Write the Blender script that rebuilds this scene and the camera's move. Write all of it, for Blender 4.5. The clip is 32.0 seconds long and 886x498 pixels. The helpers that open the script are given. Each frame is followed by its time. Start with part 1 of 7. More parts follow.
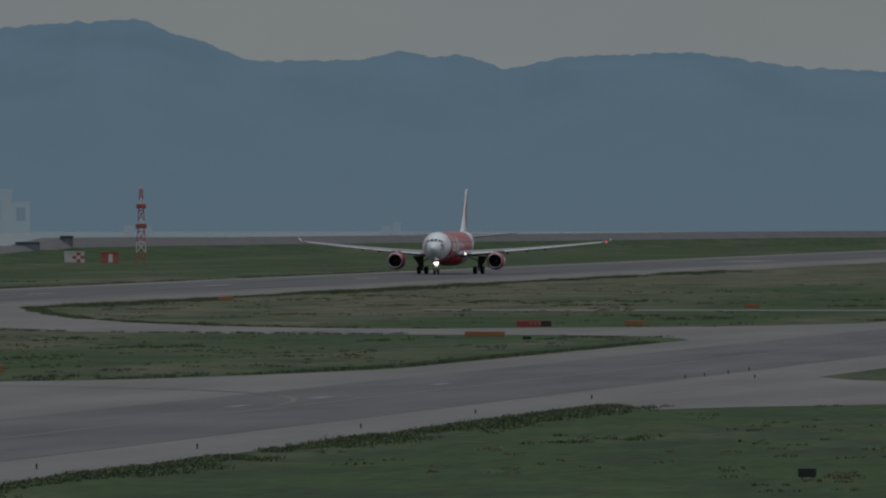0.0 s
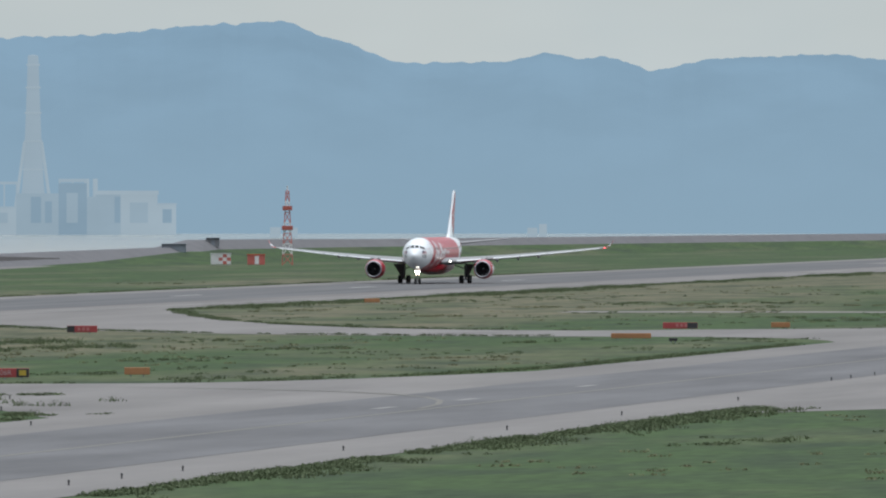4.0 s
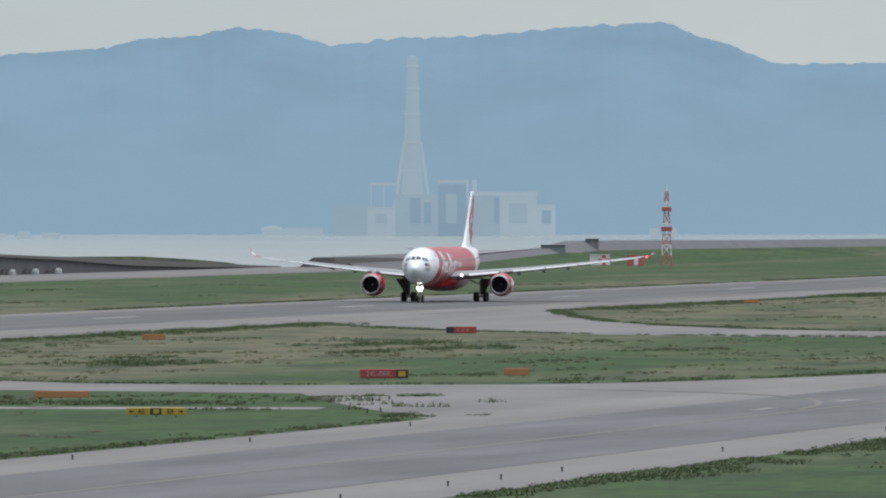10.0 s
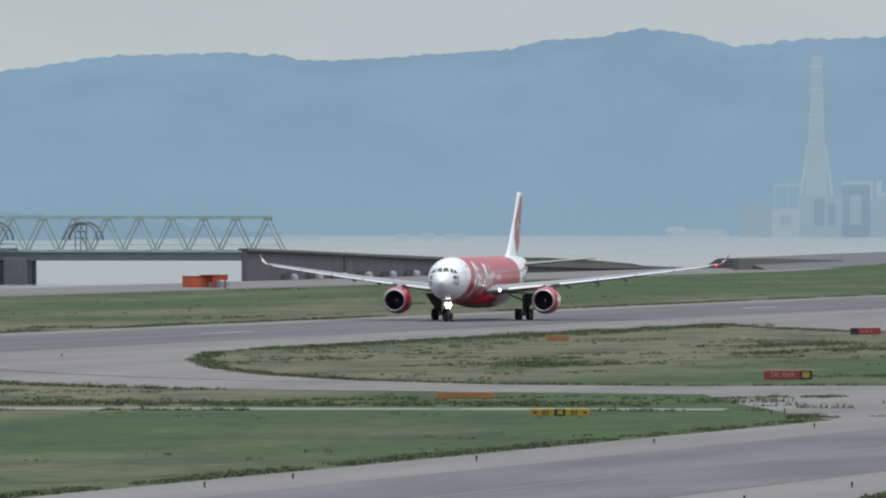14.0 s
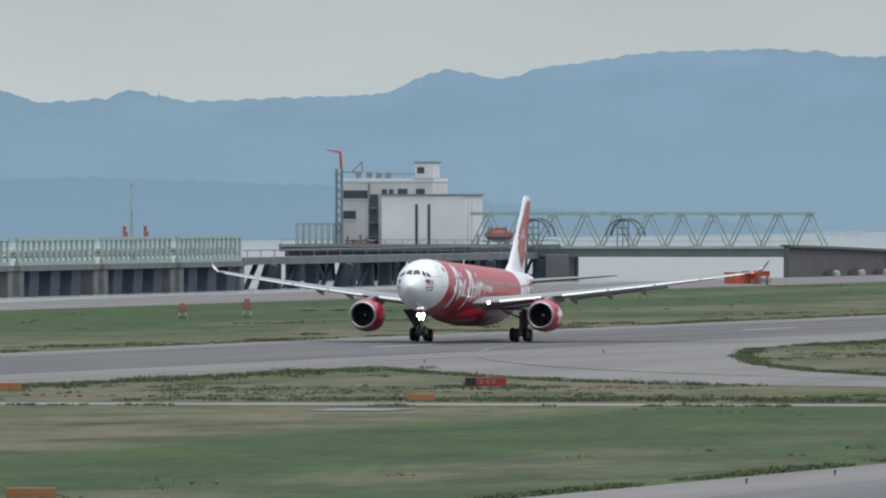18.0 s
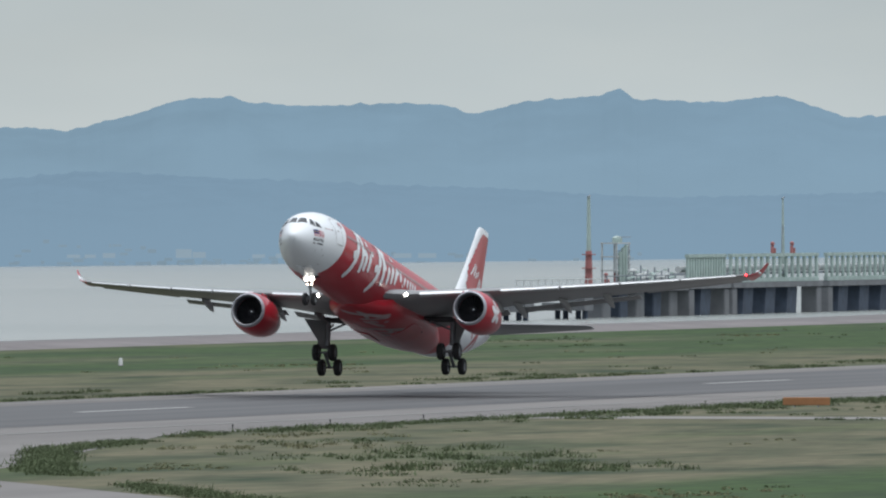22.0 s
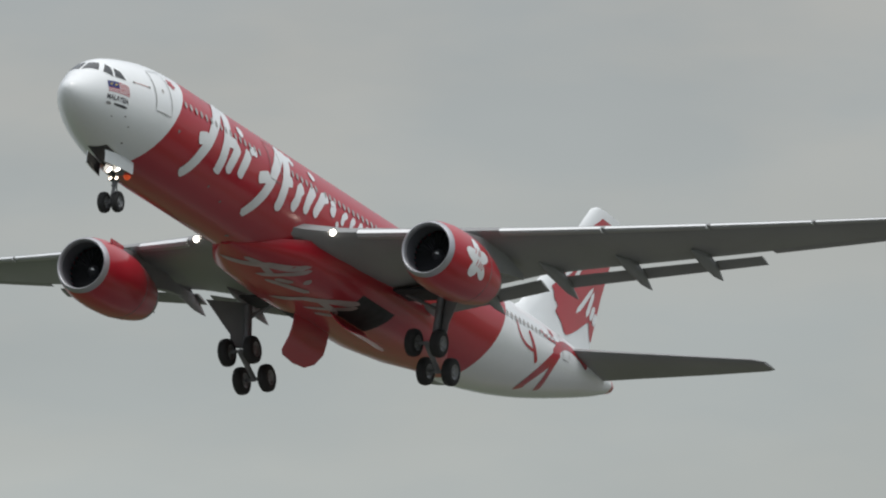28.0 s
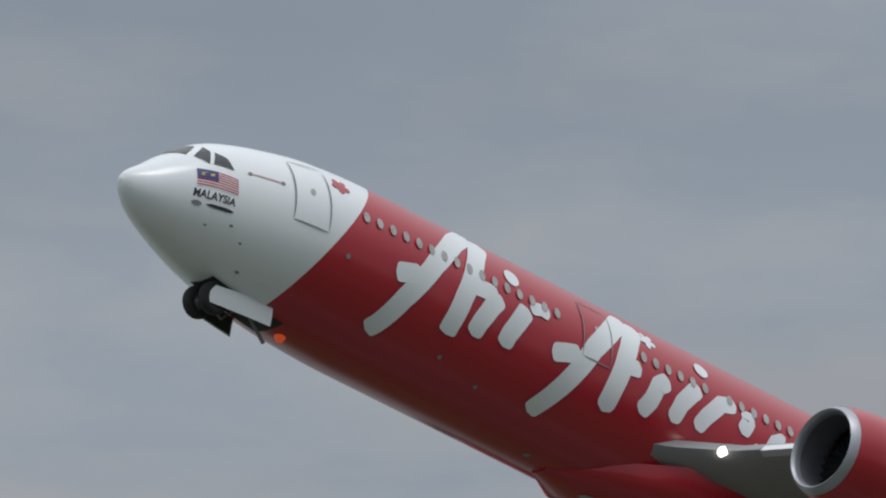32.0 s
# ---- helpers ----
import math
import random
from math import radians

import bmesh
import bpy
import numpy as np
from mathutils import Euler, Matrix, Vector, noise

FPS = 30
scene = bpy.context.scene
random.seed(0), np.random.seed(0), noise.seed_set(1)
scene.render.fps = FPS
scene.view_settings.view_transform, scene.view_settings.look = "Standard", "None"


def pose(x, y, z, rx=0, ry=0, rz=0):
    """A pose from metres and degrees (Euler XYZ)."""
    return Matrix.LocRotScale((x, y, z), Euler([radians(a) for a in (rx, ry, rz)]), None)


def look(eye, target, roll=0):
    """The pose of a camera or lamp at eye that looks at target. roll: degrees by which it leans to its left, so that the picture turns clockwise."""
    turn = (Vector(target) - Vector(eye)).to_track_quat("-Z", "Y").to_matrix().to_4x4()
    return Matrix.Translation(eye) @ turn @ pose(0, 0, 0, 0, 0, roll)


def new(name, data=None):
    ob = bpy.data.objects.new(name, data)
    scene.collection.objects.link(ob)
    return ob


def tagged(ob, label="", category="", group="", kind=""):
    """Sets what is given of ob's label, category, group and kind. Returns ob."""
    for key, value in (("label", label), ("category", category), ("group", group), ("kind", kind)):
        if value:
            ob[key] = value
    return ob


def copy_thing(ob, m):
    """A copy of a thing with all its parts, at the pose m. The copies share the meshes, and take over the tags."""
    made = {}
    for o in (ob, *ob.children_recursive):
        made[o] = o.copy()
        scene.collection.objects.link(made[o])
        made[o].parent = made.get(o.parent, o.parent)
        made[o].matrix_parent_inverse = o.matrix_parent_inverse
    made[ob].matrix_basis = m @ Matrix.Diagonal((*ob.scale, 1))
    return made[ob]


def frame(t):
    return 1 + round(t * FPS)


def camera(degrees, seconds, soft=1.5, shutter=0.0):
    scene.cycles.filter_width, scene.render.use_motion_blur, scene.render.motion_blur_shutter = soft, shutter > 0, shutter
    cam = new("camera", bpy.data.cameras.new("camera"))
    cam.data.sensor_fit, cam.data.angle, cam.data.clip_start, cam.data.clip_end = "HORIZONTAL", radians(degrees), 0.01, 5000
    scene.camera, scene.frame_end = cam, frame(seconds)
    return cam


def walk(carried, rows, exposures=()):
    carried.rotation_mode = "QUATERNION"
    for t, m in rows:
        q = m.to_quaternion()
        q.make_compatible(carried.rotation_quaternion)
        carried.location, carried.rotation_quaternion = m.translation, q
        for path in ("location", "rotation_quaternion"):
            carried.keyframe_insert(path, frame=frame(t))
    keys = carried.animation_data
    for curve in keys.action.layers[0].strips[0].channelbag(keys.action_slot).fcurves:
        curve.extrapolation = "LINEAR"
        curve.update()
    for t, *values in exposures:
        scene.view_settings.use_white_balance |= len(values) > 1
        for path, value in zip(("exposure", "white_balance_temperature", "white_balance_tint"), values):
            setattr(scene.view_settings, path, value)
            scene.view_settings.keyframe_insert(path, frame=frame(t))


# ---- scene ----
EXPOSURES = [(0, -1.48, 6270, 10), (0.3, -0.5, 6270, 10), (0.6, 0.04, 6270, 10), (10, 0.04, 6270, 10), (13, 0.01, 6270, 10), (18, -0.02, 6270, 10), (19.5, 0.04, 6270, 10), (22, -0.02, 6270, 10), (23, -0.28, 6270, 10), (24, -0.41, 6250, 10), (25, -0.5, 6250, 10), (26.5, -0.52, 6300, 10), (28.5, -0.17, 6700, 10), (30, -0.13, 6720, 10), (31, -0.19, 6600, 10), (32, -0.53, 6360, 10)]

EYE = (0.0, 0.0, 15.9)


def aim(az, el):
    """Camera pose: degrees to the west of north, and above the horizontal."""
    a, e = radians(az), radians(el)
    d = Vector((-math.sin(a) * math.cos(e), math.cos(a) * math.cos(e), math.sin(e)))
    return look(EYE, Vector(EYE) + d * 100)


cam = camera(3.407, 32.0, soft=2.1)
TURNS = [
    (0, 6.8874, -0.2268), (0.5, 6.9654, -0.2233), (1, 7.0132, -0.2233), (1.5, 7.0958, -0.2233), (2, 7.1426, -0.2233), (2.5, 7.2197, -0.2222),
    (3, 7.2784, -0.2200), (3.5, 7.3588, -0.2200), (5.5, 7.7457, -0.2168), (6, 7.8478, -0.2168), (6.5, 7.9413, -0.2168), (7, 8.0674, -0.2179),
    (7.5, 8.2347, -0.2168), (8, 8.3869, -0.2157), (8.5, 8.4455, -0.2157), (9, 8.6151, -0.2124), (9.5, 8.7574, -0.2124), (10, 8.9085, -0.2157),
    (10.5, 9.0932, -0.2103), (11, 9.2997, -0.2103), (11.5, 9.5323, -0.2124), (12, 9.6844, -0.2135), (12.5, 9.8083, -0.2124), (13, 10.0235, -0.2103),
    (13.5, 10.2408, -0.2103), (15.5, 11.0667, -0.2168), (16, 11.2298, -0.2190), (16.5, 11.4884, -0.2222), (17, 11.8122, -0.2255), (17.5, 12.2143, -0.2233),
    (18, 12.5469, -0.2255), (18.5, 12.8838, -0.2244), (19, 13.2098, -0.2255), (19.5, 13.6749, -0.2255), (20, 14.0748, -0.2233), (20.5, 14.4834, -0.2233),
    (21, 14.8095, -0.2135), (21.5, 15.1942, -0.2103), (22, 15.6571, -0.1690), (22.5, 16.2635, 0.0201), (23, 16.8721, 0.0527), (23.5, 17.5220, 0.0853),
    (24, 18.0697, 0.3244), (24.5, 18.7347, 0.5331), (25, 19.9432, 0.8873), (25.2, 20.3453, 1.0351), (25.5, 21.1900, 1.2242), (25.7, 21.5407, 1.3046),
    (26, 22.1710, 1.4003), (26.3, 22.6774, 1.5046), (26.5, 23.0034, 1.6002), (28.5, 28.5322, 4.1215), (29, 30.5092, 4.9394), (29.5, 32.5114, 5.7317),
    (30, 35.0906, 6.5045), (30.5, 37.9371, 7.5392), (31, 40.7151, 8.7681), (31.5, 44.1262, 9.9968), (32, 48.4425, 11.4943),
]
walk(cam, [(t, aim(a, e)) for t, a, e in TURNS], exposures=EXPOSURES)

# ---------------------------------------------------------------- sky and sun
world = bpy.data.worlds.new("overcast_sky")
scene.world = world
world.use_nodes = True
wn, wl = world.node_tree.nodes, world.node_tree.links
wn.clear()
w_out, w_bg = wn.new("ShaderNodeOutputWorld"), wn.new("ShaderNodeBackground")
w_co, w_sep, w_ramp = wn.new("ShaderNodeTexCoord"), wn.new("ShaderNodeSeparateXYZ"), wn.new("ShaderNodeValToRGB")
w_sky = wn.new("ShaderNodeTexSky")
w_sky.sky_type, w_sky.sun_disc = "NISHITA", False
w_sky.sun_elevation, w_sky.sun_rotation = radians(69), radians(101)
w_map, w_noise, w_fine = wn.new("ShaderNodeMapping"), wn.new("ShaderNodeTexNoise"), wn.new("ShaderNodeTexNoise")
w_map.inputs["Scale"].default_value = (1, 1, 3.0)
w_noise.inputs["Scale"].default_value, w_noise.inputs["Detail"].default_value = 9.0, 5.0
w_fine.inputs["Scale"].default_value, w_fine.inputs["Detail"].default_value = 32.0, 5.0
el = w_ramp.color_ramp.elements
el[0].position, el[0].color = 0.0, (0.52, 0.565, 0.5597, 1)
el[1].position, el[1].color = 1.0, (1.80, 1.84, 1.88, 1)
for at_z, col in ((0.012, (0.495, 0.54, 0.5352, 1)), (0.03, (0.445, 0.49, 0.4959, 1)), (0.10, (0.42, 0.43, 0.4321, 1)), (0.16, (0.425, 0.438, 0.456, 1)), (0.24, (0.370, 0.425, 0.484, 1)), (0.45, (0.78, 0.83, 0.88, 1))):
    e_ = el.new(at_z)
    e_.color = col
w_cloud, w_mul, w_mix = wn.new("ShaderNodeMapRange"), wn.new("ShaderNodeMix"), wn.new("ShaderNodeMix")
w_cloud.inputs["From Min"].default_value, w_cloud.inputs["From Max"].default_value = 0.36, 0.66
w_cloud.inputs["To Min"].default_value, w_cloud.inputs["To Max"].default_value = 0.90, 1.10
w_mul.data_type, w_mul.blend_type = "RGBA", "MULTIPLY"
w_mul.inputs[0].default_value = 1.0
w_mix.data_type = "RGBA"
w_mix.inputs[0].default_value = 0.008
wl.new(w_co.outputs["Generated"], w_sep.inputs[0])
wl.new(w_sep.outputs["Z"], w_ramp.inputs[0])
wl.new(w_co.outputs["Generated"], w_map.inputs[0])
wl.new(w_map.outputs[0], w_noise.inputs["Vector"])
wl.new(w_noise.outputs[0], w_cloud.inputs[0])
wl.new(w_ramp.outputs[0], w_mul.inputs[6])
wl.new(w_cloud.outputs[0], w_mul.inputs[7])
w_patch, w_tint = wn.new("ShaderNodeMapRange"), wn.new("ShaderNodeMix")
w_patch.inputs["From Min"].default_value, w_patch.inputs["From Max"].default_value = 0.41, 0.60
w_tint.data_type, w_tint.blend_type = "RGBA", "MIX"
w_tint.inputs[6].default_value, w_tint.inputs[7].default_value = (0.92, 0.955, 0.99, 1), (1.125, 1.075, 1.035, 1)
w_soft = wn.new("ShaderNodeMix")
w_soft.data_type, w_soft.blend_type = "RGBA", "MULTIPLY"
w_high = wn.new("ShaderNodeMapRange")
w_high.inputs["From Min"].default_value, w_high.inputs["From Max"].default_value = 0.03, 0.12
w_high.inputs["To Min"].default_value = 0.2
wl.new(w_sep.outputs["Z"], w_high.inputs[0])
wl.new(w_high.outputs[0], w_soft.inputs[0])
wl.new(w_map.outputs[0], w_fine.inputs["Vector"])
wl.new(w_fine.outputs[0], w_patch.inputs[0])
wl.new(w_patch.outputs[0], w_tint.inputs[0])
wl.new(w_mul.outputs[2], w_soft.inputs[6])
wl.new(w_tint.outputs[2], w_soft.inputs[7])
wl.new(w_soft.outputs[2], w_mix.inputs[6])
wl.new(w_sky.outputs[0], w_mix.inputs[7])
wl.new(w_mix.outputs[2], w_bg.inputs[0])
wl.new(w_bg.outputs[0], w_out.inputs[0])
w_bg.inputs[1].default_value = 1.0

sun = new("sun", bpy.data.lights.new("sun", "SUN"))
sun.data.energy, sun.data.angle, sun.data.color = 1.10, radians(18), (1.0, 0.96, 0.90)
sun.matrix_world = look((30, -6, 80), (0, 0, 0))


# ---------------------------------------------------------------- materials
def mat(name, base, rough=0.6, metal=0.0, vary=0.15, scale=1.0, bump=0.1, spec=0.5, stretch=(1, 1, 1), coat=0.0):
    """A surface with colour variation at two scales, fine relief and uneven gloss. scale: metres of the coarse pattern."""
    m = bpy.data.materials.new(name)
    m.use_nodes = True
    n, l = m.node_tree.nodes, m.node_tree.links
    b = n["Principled BSDF"]
    b.inputs["Roughness"].default_value, b.inputs["Metallic"].default_value = rough, metal
    b.inputs["Specular IOR Level"].default_value = spec
    b.inputs["Coat Weight"].default_value = coat
    b.inputs["Coat Roughness"].default_value = 0.12
    co, mp = n.new("ShaderNodeTexCoord"), n.new("ShaderNodeMapping")
    mp.inputs["Scale"].default_value = stretch
    l.new(co.outputs["Object"], mp.inputs[0])
    big, small = n.new("ShaderNodeTexNoise"), n.new("ShaderNodeTexNoise")
    big.inputs["Scale"].default_value, big.inputs["Detail"].default_value = 1.0 / scale, 5
    small.inputs["Scale"].default_value, small.inputs["Detail"].default_value = 9.0 / scale, 4
    l.new(mp.outputs[0], big.inputs["Vector"])
    l.new(mp.outputs[0], small.inputs["Vector"])
    mix = n.new("ShaderNodeMix")
    mix.data_type = "RGBA"
    lo = tuple(c * (1 - vary) for c in base)
    hi = tuple(min(1, c * (1 + vary)) for c in base)
    mix.inputs[6].default_value, mix.inputs[7].default_value = (*lo, 1), (*hi, 1)
    fac = n.new("ShaderNodeMath")
    fac.operation = "MULTIPLY_ADD"
    fac.inputs[1].default_value = 0.45
    l.new(small.outputs[0], fac.inputs[0])
    half = n.new("ShaderNodeMath")
    half.operation = "MULTIPLY_ADD"
    half.inputs[1].default_value, half.inputs[2].default_value = 1.9, -0.68
    l.new(big.outputs[0], half.inputs[0])
    l.new(half.outputs[0], fac.inputs[2])
    fac.use_clamp = True
    l.new(fac.outputs[0], mix.inputs[0])
    l.new(mix.outputs[2], b.inputs["Base Color"])
    if bump:
        bp = n.new("ShaderNodeBump")
        bp.inputs["Strength"].default_value, bp.inputs["Distance"].default_value = bump, 0.03 * scale
        l.new(small.outputs[0], bp.inputs["Height"])
        l.new(bp.outputs[0], b.inputs["Normal"])
    return m


def lamp_mat(name, col, power):
    m = bpy.data.materials.new(name)
    m.use_nodes = True
    b = m.node_tree.nodes["Principled BSDF"]
    b.inputs["Base Color"].default_value = (*col, 1)
    b.inputs["Emission Color"].default_value, b.inputs["Emission Strength"].default_value = (*col, 1), power
    return m


def grass_mat(name, lush, dry, dark):
    """Mown airfield grass: green, straw-coloured patches and darker weeds, longer along the runway."""
    m = bpy.data.materials.new(name)
    m.use_nodes = True
    n, l = m.node_tree.nodes, m.node_tree.links
    b = n["Principled BSDF"]
    b.inputs["Roughness"].default_value, b.inputs["Specular IOR Level"].default_value = 0.9, 0.15
    co = n.new("ShaderNodeTexCoord")
    layers = []
    for sc, det, st in ((0.020, 5, (1.8, 0.26, 1)), (0.11, 5, (1.0, 0.30, 1)), (0.8, 4, (1, 0.20, 1))):
        mp, t = n.new("ShaderNodeMapping"), n.new("ShaderNodeTexNoise")
        mp.inputs["Scale"].default_value = st
        t.inputs["Scale"].default_value, t.inputs["Detail"].default_value = sc, det
        l.new(co.outputs["Object"], mp.inputs[0])
        l.new(mp.outputs[0], t.inputs["Vector"])
        layers.append(t)

    def ramp(src, a, z):
        r = n.new("ShaderNodeMapRange")
        r.inputs["From Min"].default_value, r.inputs["From Max"].default_value = a, z
        l.new(src.outputs[0], r.inputs[0])
        return r

    def blend(fac, a, c):
        x = n.new("ShaderNodeMix")
        x.data_type = "RGBA"
        l.new(fac.outputs[0], x.inputs[0])
        for k, v in ((6, a), (7, c)):
            if isinstance(v, tuple):
                x.inputs[k].default_value = (*v, 1)
            else:
                l.new(v.outputs[2], x.inputs[k])
        return x

    # the strip between runway and taxiway is drier
    where, strip, sum_ = n.new("ShaderNodeSeparateXYZ"), n.new("ShaderNodeMapRange"), n.new("ShaderNodeMath")
    strip.inputs["From Min"].default_value, strip.inputs["From Max"].default_value = -205.0, -250.0
    strip.inputs["To Max"].default_value = 0.24
    l.new(co.outputs["Object"], where.inputs[0])
    l.new(where.outputs["X"], strip.inputs[0])
    shore = n.new("ShaderNodeMapRange")
    shore.inputs["From Min"].default_value, shore.inputs["From Max"].default_value = -345.0, -320.0
    dry_ = n.new("ShaderNodeMath")
    dry_.operation = "MULTIPLY"
    l.new(where.outputs["X"], shore.inputs[0])
    l.new(strip.outputs[0], dry_.inputs[0])
    l.new(shore.outputs[0], dry_.inputs[1])
    # so is the seaward verge of the runway, south of the touchdown zone
    verge, south, verge_dry, both = n.new("ShaderNodeMapRange"), n.new("ShaderNodeMapRange"), n.new("ShaderNodeMath"), n.new("ShaderNodeMath")
    verge.inputs["From Min"].default_value, verge.inputs["From Max"].default_value = -425.0, -375.0
    south.inputs["From Min"].default_value, south.inputs["From Max"].default_value = 3400.0, 1180.0
    south.inputs["To Max"].default_value = 0.24
    seaward = n.new("ShaderNodeMapRange")
    seaward.inputs["From Min"].default_value, seaward.inputs["From Max"].default_value = -340.0, -357.0
    l.new(where.outputs["X"], verge.inputs[0])
    l.new(where.outputs["X"], seaward.inputs[0])
    l.new(where.outputs["Y"], south.inputs[0])
    verge_dry.operation = both.operation = "MULTIPLY"
    l.new(verge.outputs[0], verge_dry.inputs[0])
    l.new(seaward.outputs[0], verge_dry.inputs[1])
    l.new(verge_dry.outputs[0], both.inputs[0])
    l.new(south.outputs[0], both.inputs[1])
    total = n.new("ShaderNodeMath")
    l.new(dry_.outputs[0], total.inputs[0])
    l.new(both.outputs[0], total.inputs[1])
    l.new(layers[0].outputs[0], sum_.inputs[0])
    l.new(total.outputs[0], sum_.inputs[1])
    one = blend(ramp(sum_, 0.50, 0.72), lush, dry)
    two = blend(ramp(layers[1], 0.42, 0.72), one, dark)
    tone = n.new("ShaderNodeMix")
    tone.data_type, tone.blend_type = "RGBA", "MULTIPLY"
    tone.inputs[0].default_value = 1.0
    val = ramp(layers[2], 0.3, 0.7)
    val.inputs["To Min"].default_value, val.inputs["To Max"].default_value = 0.72, 1.25
    l.new(two.outputs[2], tone.inputs[6])
    l.new(val.outputs[0], tone.inputs[7])
    l.new(tone.outputs[2], b.inputs["Base Color"])
    return m


GRASS = grass_mat("grass", (0.041, 0.0715, 0.0245), (0.114, 0.108, 0.068), (0.028, 0.045, 0.0235))
TUFT = mat("tuft_green", (0.092, 0.116, 0.064), 0.9, vary=0.35, scale=3.0, bump=0, spec=0.1)
STRAW = mat("tuft_straw", (0.150, 0.152, 0.090), 0.9, vary=0.35, scale=3.0, bump=0, spec=0.1)
ASPHALT = mat("asphalt", (0.103, 0.103, 0.106), 0.75, vary=0.30, scale=7, bump=0.05, spec=0.25, stretch=(1.0, 0.12, 1))
RUBBER = mat("rubbered_asphalt", (0.090, 0.091, 0.093), 0.75, vary=0.30, scale=5, bump=0.05, spec=0.25, stretch=(1.0, 0.03, 1))
CONCRETE = mat("concrete", (0.160, 0.153, 0.147), 0.8, vary=0.22, scale=11, bump=0.05, spec=0.2, stretch=(1.0, 0.10, 1))
PALE = mat("pale_concrete", (0.200, 0.193, 0.184), 0.8, vary=0.14, scale=8, bump=0.05, spec=0.2, stretch=(1.0, 0.3, 1))
MARK = mat("white_marking", (0.340, 0.340, 0.330), 0.7, vary=0.2, scale=2)
WORN_LINE = mat("worn_edge_marking", (0.190, 0.187, 0.180), 0.75, vary=0.2, scale=6, stretch=(1, 0.05, 1))
YELLOW_LINE = mat("yellow_marking", (0.128, 0.122, 0.104), 0.7, vary=0.25, scale=2)
STONE = mat("dark_stone", (0.100, 0.100, 0.107), 0.9, vary=0.16, scale=4.0, bump=0.15)
REVETMENT = mat("revetment_stone", (0.150, 0.137, 0.137), 0.9, vary=0.26, scale=9.0, bump=0.2)
WALLSTONE = mat("seawall_concrete", (0.128, 0.121, 0.120), 0.85, vary=0.10, scale=7.0, bump=0.1, stretch=(1, 0.12, 1))


def water_mat():
    m = bpy.data.materials.new("sea_water")
    m.use_nodes = True
    n, l = m.node_tree.nodes, m.node_tree.links
    b = n["Principled BSDF"]
    b.inputs["Roughness"].default_value, b.inputs["IOR"].default_value = 0.22, 1.33
    co, mp, t, bp = n.new("ShaderNodeTexCoord"), n.new("ShaderNodeMapping"), n.new("ShaderNodeTexNoise"), n.new("ShaderNodeBump")
    mp.inputs["Scale"].default_value = (0.5, 0.12, 1)
    t.inputs["Scale"].default_value, t.inputs["Detail"].default_value = 0.5, 6
    bp.inputs["Strength"].default_value, bp.inputs["Distance"].default_value = 0.5, 0.6
    l.new(co.outputs["Object"], mp.inputs[0])
    l.new(mp.outputs[0], t.inputs["Vector"])
    l.new(t.outputs[0], bp.inputs["Height"])
    l.new(bp.outputs[0], b.inputs["Normal"])
    # wide slicks and wind streaks
    wide, slick, tint = n.new("ShaderNodeMapping"), n.new("ShaderNodeTexNoise"), n.new("ShaderNodeMix")
    wide.inputs["Scale"].default_value = (0.0016, 0.0075, 1)
    slick.inputs["Scale"].default_value, slick.inputs["Detail"].default_value = 1.0, 4
    spread = n.new("ShaderNodeMapRange")
    spread.inputs["From Min"].default_value, spread.inputs["From Max"].default_value = 0.34, 0.66
    tint.data_type = "RGBA"
    tint.inputs[6].default_value, tint.inputs[7].default_value = (0.235, 0.262, 0.250, 1), (0.285, 0.308, 0.293, 1)
    l.new(co.outputs["Object"], wide.inputs[0])
    l.new(wide.outputs[0], slick.inputs["Vector"])
    l.new(slick.outputs[0], spread.inputs[0])
    l.new(spread.outputs[0], tint.inputs[0])
    l.new(tint.outputs[2], b.inputs["Base Color"])
    return m


WATER = water_mat()


